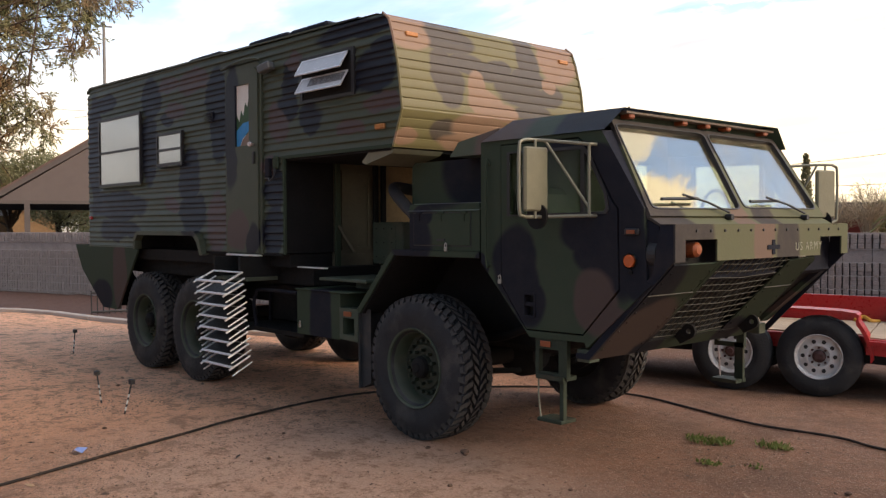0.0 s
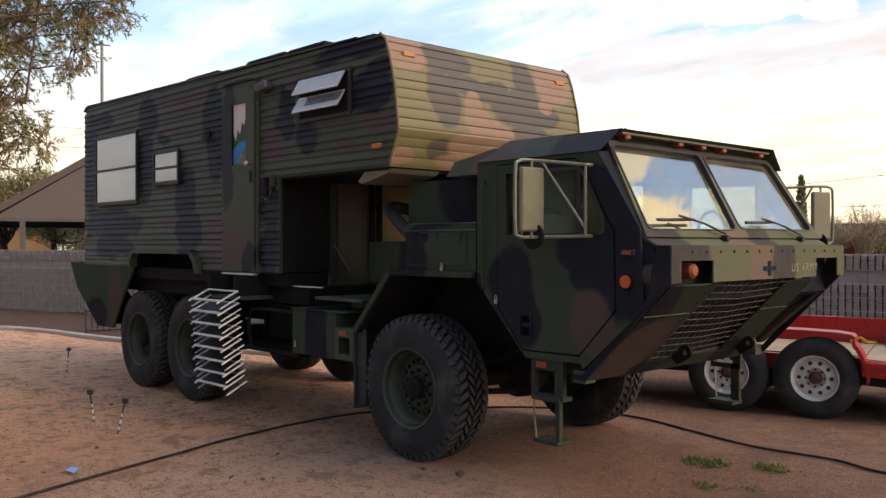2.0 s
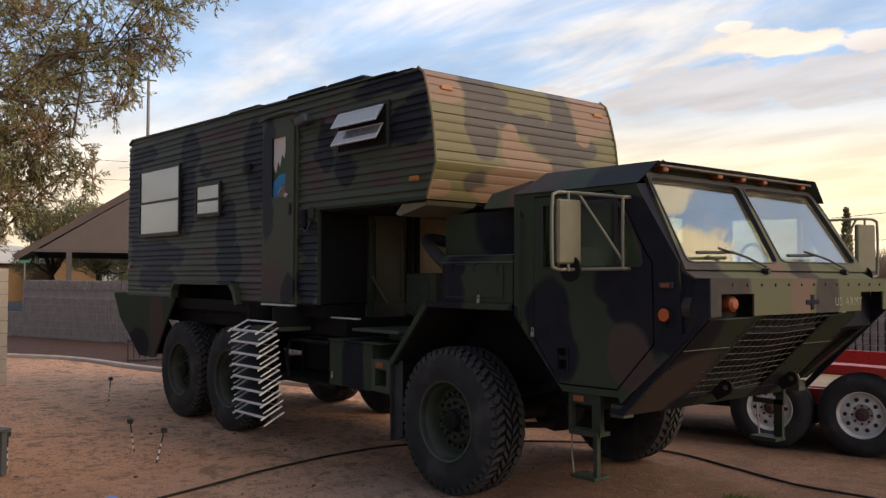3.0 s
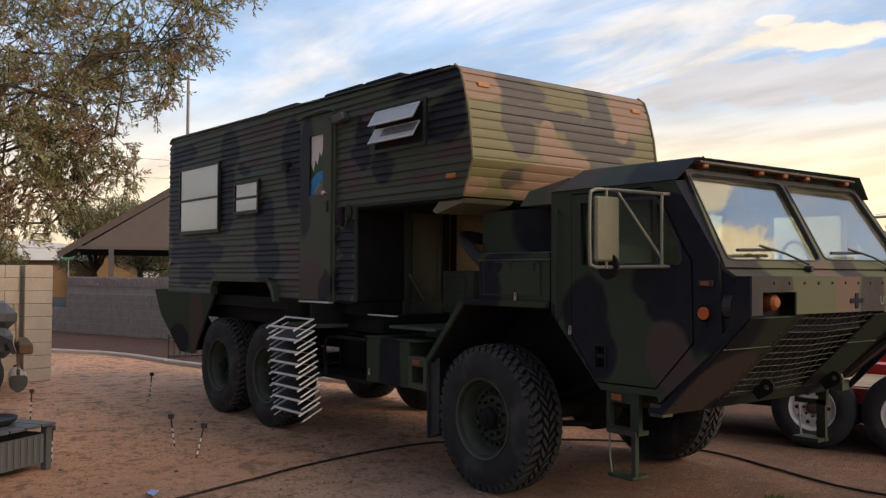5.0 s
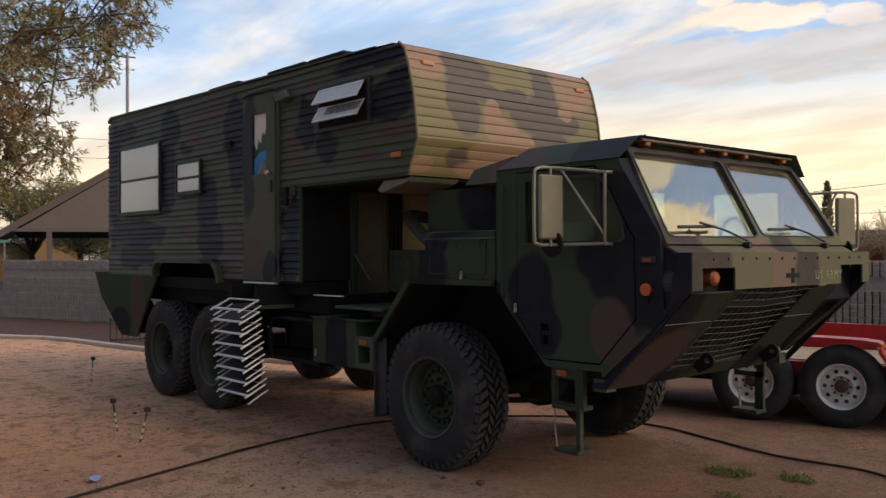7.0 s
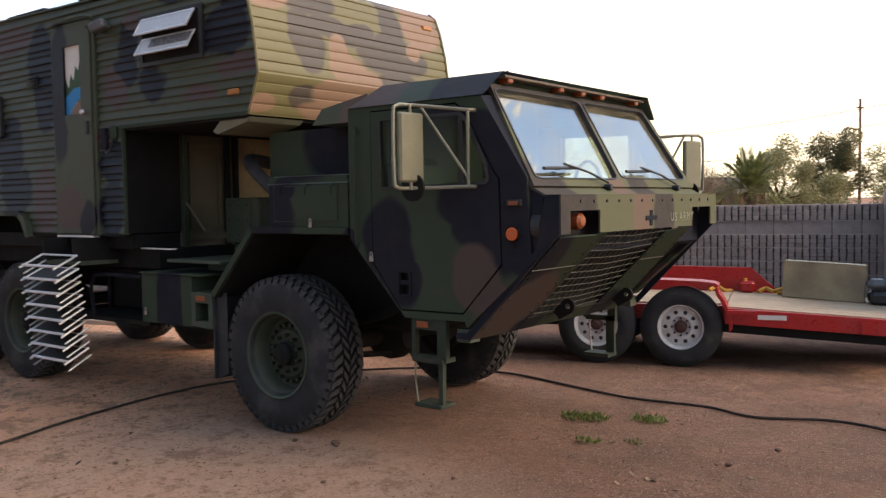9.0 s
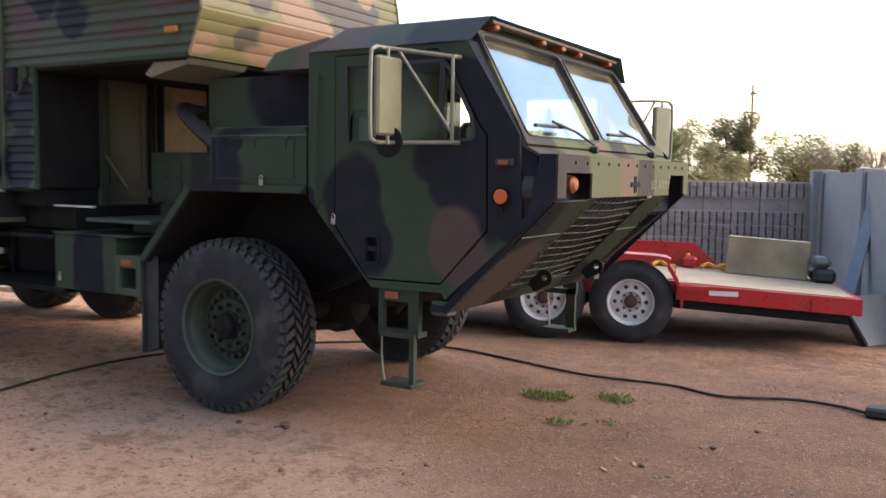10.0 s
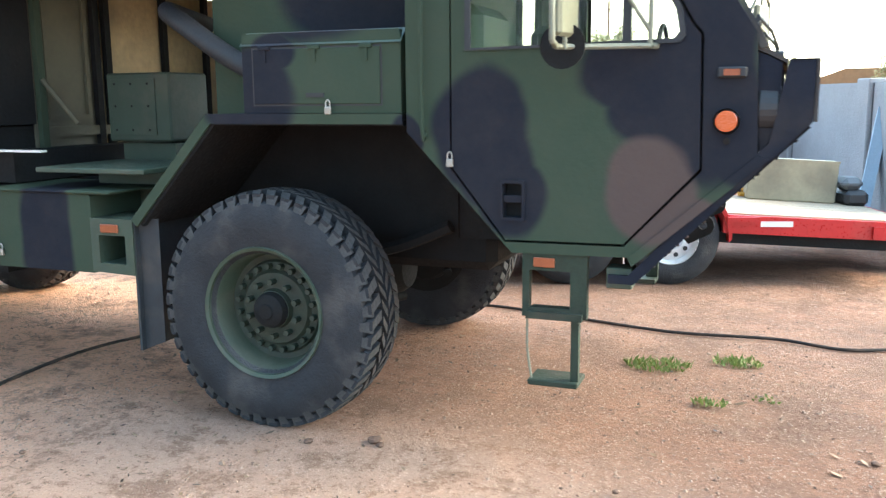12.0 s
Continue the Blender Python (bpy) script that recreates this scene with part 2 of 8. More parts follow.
def camouflage(name, blacks, browns, plane="xz", rough=0.78, warp=0.10, base=GREEN, bump=0.12, gain=1.0, dust=0.10, spec=0.12, black=BLACK, brown=BROWN):
    """Three-colour sprayed camouflage: patches (across, up, half width, half height) on a plane, with wandering edges."""
    m = bpy.data.materials.new(name)
    m.use_nodes = True
    n, l = m.node_tree.nodes, m.node_tree.links
    b = n["Principled BSDF"]
    tc = n.new("ShaderNodeTexCoord")
    wn = n.new("ShaderNodeTexNoise"); wn.inputs["Scale"].default_value = 2.6; wn.inputs["Detail"].default_value = 2.0
    l.new(tc.outputs["Object"], wn.inputs["Vector"])
    wc = n.new("ShaderNodeVectorMath"); wc.operation = "MULTIPLY_ADD"
    wc.inputs[1].default_value, wc.inputs[2].default_value = (warp * 2,) * 3, (-warp,) * 3
    l.new(wn.outputs["Color"], wc.inputs[0])
    ad = n.new("ShaderNodeVectorMath"); ad.operation = "ADD"
    l.new(tc.outputs["Object"], ad.inputs[0]); l.new(wc.outputs[0], ad.inputs[1])
    flat = n.new("ShaderNodeVectorMath"); flat.operation = "MULTIPLY"
    flat.inputs[1].default_value = (1, 0, 1) if plane == "xz" else (0, 1, 1) if plane == "yz" else (1, 1, 0)
    l.new(ad.outputs[0], flat.inputs[0])

    def place(u, v):
        return (u, 0, v) if plane == "xz" else (0, u, v) if plane == "yz" else (u, v, 0)

    def masks(rows):
        last = None
        for u, v, ru, rv in rows:
            g = n.new("ShaderNodeGroup"); g.node_tree = PATCH
            l.new(flat.outputs[0], g.inputs["Point"])
            g.inputs["Center"].default_value = place(u, v)
            r = place(ru, rv)
            g.inputs["Radius"].default_value = [q if q else 1.0 for q in r]
            if last:
                l.new(last, g.inputs["Before"])
            last = g.outputs["Mask"]
        return last

    def mixed(a, mask, colour):
        mx = n.new("ShaderNodeMix"); mx.data_type = "RGBA"
        if isinstance(a, tuple):
            mx.inputs["A"].default_value = (*[c * gain for c in a], 1)
        else:
            l.new(a, mx.inputs["A"])
        mx.inputs["B"].default_value = (*[c * gain for c in colour], 1)
        if mask:
            l.new(mask, mx.inputs["Factor"])
        else:
            mx.inputs["Factor"].default_value = 0.0
        return mx.outputs["Result"]

    col = mixed(base, masks(blacks), black)
    col = mixed(col, masks(browns), brown)
    # dust and fading
    n1 = n.new("ShaderNodeTexNoise"); n1.inputs["Scale"].default_value = 5.0; n1.inputs["Detail"].default_value = 9.0; n1.inputs["Roughness"].default_value = 0.7
    l.new(tc.outputs["Object"], n1.inputs["Vector"])
    mr = n.new("ShaderNodeMapRange"); mr.inputs["From Min"].default_value, mr.inputs["From Max"].default_value = 0.35, 0.75
    mr.inputs["To Min"].default_value, mr.inputs["To Max"].default_value = 0.0, dust
    l.new(n1.outputs["Fac"], mr.inputs["Value"])
    du = n.new("ShaderNodeMix"); du.data_type = "RGBA"; du.inputs["B"].default_value = (0.16, 0.13, 0.10, 1)
    l.new(mr.outputs[0], du.inputs["Factor"]); l.new(col, du.inputs["A"])
    l.new(du.outputs["Result"], b.inputs["Base Color"])
    rr = n.new("ShaderNodeMapRange"); rr.inputs["To Min"].default_value, rr.inputs["To Max"].default_value = rough - 0.12, rough + 0.15
    l.new(n1.outputs["Fac"], rr.inputs["Value"]); l.new(rr.outputs[0], b.inputs["Roughness"])
    b.inputs["Specular IOR Level"].default_value = spec
    n2 = n.new("ShaderNodeTexNoise"); n2.inputs["Scale"].default_value = 45.0; n2.inputs["Detail"].default_value = 4.0
    l.new(tc.outputs["Object"], n2.inputs["Vector"])
    bp = n.new("ShaderNodeBump"); bp.inputs["Strength"].default_value = bump; bp.inputs["Distance"].default_value = 0.01
    l.new(n2.outputs["Fac"], bp.inputs["Height"]); l.new(bp.outputs[0], b.inputs["Normal"])
    return m


def glass_material(name, tint=(0.92, 0.95, 0.93), base=0.08, dust=0.0):
    """Clear pane: gloss that grows at grazing angles, and a thin film of dust tinted like reflected evening cloud."""
    m = bpy.data.materials.new(name)
    m.use_nodes = True
    n, l = m.node_tree.nodes, m.node_tree.links
    n.remove(n["Principled BSDF"])
    out = n["Material Output"]
    tr, gl, mx, lw = n.new("ShaderNodeBsdfTransparent"), n.new("ShaderNodeBsdfGlossy"), n.new("ShaderNodeMixShader"), n.new("ShaderNodeLayerWeight")
    tr.inputs["Color"].default_value = (*tint, 1)
    gl.inputs["Roughness"].default_value = 0.01
    pw = n.new("ShaderNodeMath"); pw.operation = "POWER"; pw.inputs[1].default_value = 4.0
    ma = n.new("ShaderNodeMath"); ma.operation = "MULTIPLY_ADD"; ma.inputs[1].default_value, ma.inputs[2].default_value = 0.92 - base, base
    l.new(lw.outputs["Facing"], pw.inputs[0]); l.new(pw.outputs[0], ma.inputs[0])
    l.new(ma.outputs[0], mx.inputs["Fac"]); l.new(tr.outputs[0], mx.inputs[1]); l.new(gl.outputs[0], mx.inputs[2])
    last = mx.outputs[0]
    if dust:
        # patchy warm film: dust, with the mirrored cloud glow put into its colour
        tc, nz, mr = n.new("ShaderNodeTexCoord"), n.new("ShaderNodeTexNoise"), n.new("ShaderNodeMapRange")
        nz.inputs["Scale"].default_value, nz.inputs["Detail"].default_value = 1.7, 5.0
        mr.inputs["From Min"].default_value, mr.inputs["From Max"].default_value = 0.38, 0.62
        mr.inputs["To Min"].default_value, mr.inputs["To Max"].default_value = dust * 0.1, dust
        df, tl, ad, m2 = n.new("ShaderNodeBsdfDiffuse"), n.new("ShaderNodeBsdfTranslucent"), n.new("ShaderNodeMixShader"), n.new("ShaderNodeMixShader")
        for q in (df, tl):
            q.inputs["Color"].default_value = (0.80, 0.71, 0.50, 1)
        ad.inputs["Fac"].default_value = 0.4
        l.new(tc.outputs["Object"], nz.inputs["Vector"]); l.new(nz.outputs["Fac"], mr.inputs["Value"])
        l.new(df.outputs[0], ad.inputs[1]); l.new(tl.outputs[0], ad.inputs[2])
        l.new(mr.outputs[0], m2.inputs["Fac"]); l.new(last, m2.inputs[1]); l.new(ad.outputs[0], m2.inputs[2])
        last = m2.outputs[0]
    l.new(last, out.inputs["Surface"])
    return m


def ground_material():
    """Packed reddish desert dirt with gravel, smooth patches and darker stains, plus sunlight and shade put into its
    colour.
    """
    m = bpy.data.materials.new("desert_dirt")
    m.use_nodes = True
    n, l = m.node_tree.nodes, m.node_tree.links
    b = n["Principled BSDF"]
    tc = n.new("ShaderNodeTexCoord")

    def nz(scale, detail, rough=0.6):
        t = n.new("ShaderNodeTexNoise")
        t.inputs["Scale"].default_value, t.inputs["Detail"].default_value, t.inputs["Roughness"].default_value = scale, detail, rough
        l.new(tc.outputs["Object"], t.inputs["Vector"])
        return t.outputs["Fac"]

    def step(v, a, c, lo=0.0, hi=1.0):
        r = n.new("ShaderNodeMapRange"); r.interpolation_type = "SMOOTHSTEP"
        r.inputs["From Min"].default_value, r.inputs["From Max"].default_value = a, c
        r.inputs["To Min"].default_value, r.inputs["To Max"].default_value = lo, hi
        l.new(v, r.inputs["Value"])
        return r.outputs[0]

    def mixc(a, c, f):
        mx = n.new("ShaderNodeMix"); mx.data_type = "RGBA"
        for sock, v in (("A", a), ("B", c)):
            if isinstance(v, tuple):
                mx.inputs[sock].default_value = (*v, 1)
            else:
                l.new(v, mx.inputs[sock])
        l.new(f, mx.inputs["Factor"])
        return mx.outputs["Result"]

    big, mid, fine, grit = nz(0.30, 5.0), nz(1.5, 9.0, 0.68), nz(11.0, 9.0, 0.75), nz(70.0, 6.0, 0.8)
    c = mixc((0.475, 0.238, 0.148), (0.615, 0.342, 0.222), step(big, 0.38, 0.62))
    c = mixc(c, (0.255, 0.146, 0.096), step(mid, 0.47, 0.62, 0.0, 0.8))
    c = mixc(c, (0.632, 0.428, 0.314), step(fine, 0.52, 0.66, 0.0, 0.7))
    c = mixc(c, (0.153, 0.080, 0.055), step(grit, 0.51, 0.63, 0.0, 0.8))
    c = mixc(c, (0.714, 0.526, 0.419), step(nz(120.0, 4.0, 0.8), 0.62, 0.70, 0.0, 0.7))
    c = mixc(c, (0.133, 0.075, 0.052), step(nz(30.0, 8.0, 0.8), 0.53, 0.61, 0.0, 0.85))
    c = mixc(c, (0.275, 0.155, 0.105), step(nz(4.2, 9.0, 0.74), 0.50, 0.62, 0.0, 0.8))
    c = mixc(c, (0.673, 0.442, 0.319), step(nz(6.5, 8.0, 0.7), 0.54, 0.68, 0.0, 0.5))
    c = mixc(c, (0.173, 0.094, 0.064), step(nz(13.0, 9.0, 0.78), 0.54, 0.64, 0.0, 0.65))
    # soil colour holds sunlight towards the kerb, shade ahead of and beyond the truck
    # it is also paler beside the front wheel
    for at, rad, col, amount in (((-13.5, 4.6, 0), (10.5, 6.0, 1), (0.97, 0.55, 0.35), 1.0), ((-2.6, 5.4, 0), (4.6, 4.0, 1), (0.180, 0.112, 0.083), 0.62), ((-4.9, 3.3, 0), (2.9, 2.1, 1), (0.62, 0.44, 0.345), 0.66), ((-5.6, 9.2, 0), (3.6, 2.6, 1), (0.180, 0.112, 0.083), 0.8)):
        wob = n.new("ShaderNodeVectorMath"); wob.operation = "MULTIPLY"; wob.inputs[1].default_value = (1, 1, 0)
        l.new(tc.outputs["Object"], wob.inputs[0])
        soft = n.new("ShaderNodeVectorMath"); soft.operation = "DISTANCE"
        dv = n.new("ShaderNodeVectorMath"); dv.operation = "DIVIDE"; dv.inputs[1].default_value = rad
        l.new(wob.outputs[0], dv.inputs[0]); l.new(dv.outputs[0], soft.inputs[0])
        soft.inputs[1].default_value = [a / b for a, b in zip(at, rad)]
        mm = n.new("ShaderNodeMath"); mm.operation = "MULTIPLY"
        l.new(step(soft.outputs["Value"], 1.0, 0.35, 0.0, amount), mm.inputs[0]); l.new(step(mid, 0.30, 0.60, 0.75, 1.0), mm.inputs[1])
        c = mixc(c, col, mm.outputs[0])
    # crumbs and scuffs over all of it
    c = mixc(c, (0.20, 0.112, 0.076), step(nz(44.0, 7.0, 0.8), 0.56, 0.61, 0.0, 0.75))
    c = mixc(c, (0.26, 0.150, 0.102), step(nz(8.0, 9.0, 0.8), 0.53, 0.60, 0.0, 0.75))
    c = mixc(c, (0.24, 0.145, 0.10), step(nz(2.7, 10.0, 0.78), 0.52, 0.60, 0.0, 0.68))
    c = mixc(c, (0.80, 0.58, 0.45), step(nz(60.0, 5.0, 0.8), 0.56, 0.64, 0.0, 0.65))
    vo = n.new("ShaderNodeTexVoronoi"); vo.inputs["Scale"].default_value = 34.0
    l.new(tc.outputs["Object"], vo.inputs["Vector"])
    peb = step(vo.outputs["Distance"], 0.16, 0.10)
    pm = n.new("ShaderNodeMath"); pm.operation = "MULTIPLY"
    l.new(peb, pm.inputs[0]); l.new(step(nz(9.0, 3.0), 0.46, 0.56), pm.inputs[1])
    c = mixc(c, (0.56, 0.44, 0.36), pm.outputs[0])
    l.new(c, b.inputs["Base Color"])
    b.inputs["Roughness"].default_value = 0.95
    b.inputs["Specular IOR Level"].default_value = 0.15
    ad = n.new("ShaderNodeMath"); ad.operation = "MULTIPLY_ADD"; ad.inputs[1].default_value = 0.5
    l.new(grit, ad.inputs[0]); l.new(fine, ad.inputs[2])
    ad2 = n.new("ShaderNodeMath"); ad2.operation = "MULTIPLY_ADD"; ad2.inputs[1].default_value = 0.35
    l.new(pm.outputs[0], ad2.inputs[0]); l.new(ad.outputs[0], ad2.inputs[2])
    bp = n.new("ShaderNodeBump"); bp.inputs["Strength"].default_value = 1.0; bp.inputs["Distance"].default_value = 0.05
    l.new(ad2.outputs[0], bp.inputs["Height"]); l.new(bp.outputs[0], b.inputs["Normal"])
    return m


SIDE_BLACKS = [(-11.74, 2.72, 0.26, 0.71), (-11.45, 3.3, 0.38, 0.1), (-10.04, 3.21, 0.26, 0.24), (-10.11, 2.61, 0.24, 0.42), (-9.63, 2.92, 0.18, 0.1), (-8.45, 3.09, 0.25, 0.28), (-8.39, 2.68, 0.21, 0.34), (-9.09, 2.27, 0.26, 0.31), (-9.66, 2.52, 0.22, 0.13), (-7.03, 3.06, 0.15, 0.21), (-7.07, 2.81, 0.19, 0.13), (-6.73, 2.67, 0.18, 0.15), (-6.05, 3.36, 0.55, 0.09), (-5.76, 2.97, 0.29, 0.17), (-6.27, 2.92, 0.37, 0.13), (-5.65, 3.16, 0.18, 0.07), (-11.09, 1.96, 0.9, 0.18), (-11.0, 1.66, 0.62, 0.14), (-9.02, 1.81, 0.32, 0.25), (-7.34, 2.06, 0.18, 0.21), (-7.36, 1.66, 0.2, 0.24), (-8.1, 2.71, 0.13, 0.63), (-7.69, 1.55, 0.13, 0.16)]
SIDE_BROWNS = [(-9.57, 3.31, 0.27, 0.08), (-8.98, 3.27, 0.33, 0.15), (-9.45, 3.01, 0.26, 0.09), (-7.28, 2.67, 0.18, 0.18), (-6.98, 3.22, 0.14, 0.06), (-5.68, 2.72, 0.24, 0.08), (-6.13, 2.55, 0.2, 0.06), (-9.5, 1.94, 0.2, 0.1), (-8.47, 1.72, 0.21, 0.35), (-8.0, 1.66, 0.2, 0.21), (-7.44, 2.28, 0.12, 0.11)]
CAB_BLACKS = [(-4.23, 1.43, 0.21, 0.26), (-4.09, 1.17, 0.17, 0.18), (-4.17, 1.3, 0.19, 0.21), (-3.6, 1.68, 0.23, 0.16), (-3.47, 1.53, 0.23, 0.16), (-3.31, 1.63, 0.2, 0.4), (-3.19, 1.4, 0.14, 0.17), (-3.73, 2.13, 0.41, 0.12), (-3.44, 1.95, 0.22, 0.24), (-4.57, 1.39, 0.08, 0.1), (-5.35, 1.59, 0.25, 0.22), (-5.0, 2.12, 0.42, 0.3), (-5.21, 1.78, 0.14, 0.09), (-6.62, 0.9, 0.17, 0.5)]
CAB_BROWNS = [(-3.52, 1.2, 0.18, 0.21), (-4.62, 2.21, 0.08, 0.11), (-3.36, 1.06, 0.13, 0.13)]
NOSE_BLACKS = [(5.18, 3.28, 0.30, 0.12), (5.1, 3.42, 0.26, 0.1), (5.04, 3.05, 0.14, 0.16), (5.11, 2.82, 0.14, 0.14), (5.09, 2.91, 0.19, 0.17), (4.99, 2.96, 0.11, 0.11), (5.35, 3.09, 0.24, 0.1), (5.54, 3.04, 0.22, 0.1), (5.9, 2.95, 0.26, 0.11), (6.13, 2.86, 0.41, 0.09), (6.12, 2.73, 0.27, 0.07), (6.14, 3.18, 0.15, 0.24), (6.14, 3.4, 0.13, 0.12), (6.09, 3.03, 0.24, 0.11), (6.42, 2.91, 0.17, 0.09), (5.74, 3.1, 0.15, 0.07), (5.05, 2.5, 0.16, 0.1)]
NOSE_BROWNS = [(4.69, 3.27, 0.27, 0.13), (4.7, 3.42, 0.26, 0.1), (5.42, 2.87, 0.11, 0.18), (5.53, 2.76, 0.23, 0.12), (5.77, 2.7, 0.15, 0.09), (6.56, 3.23, 0.27, 0.22), (6.6, 3.42, 0.3, 0.1), (6.39, 3.0, 0.11, 0.07), (5.45, 2.55, 0.33, 0.12), (5.5, 2.42, 0.5, 0.09), (4.64, 2.42, 0.13, 0.07)]
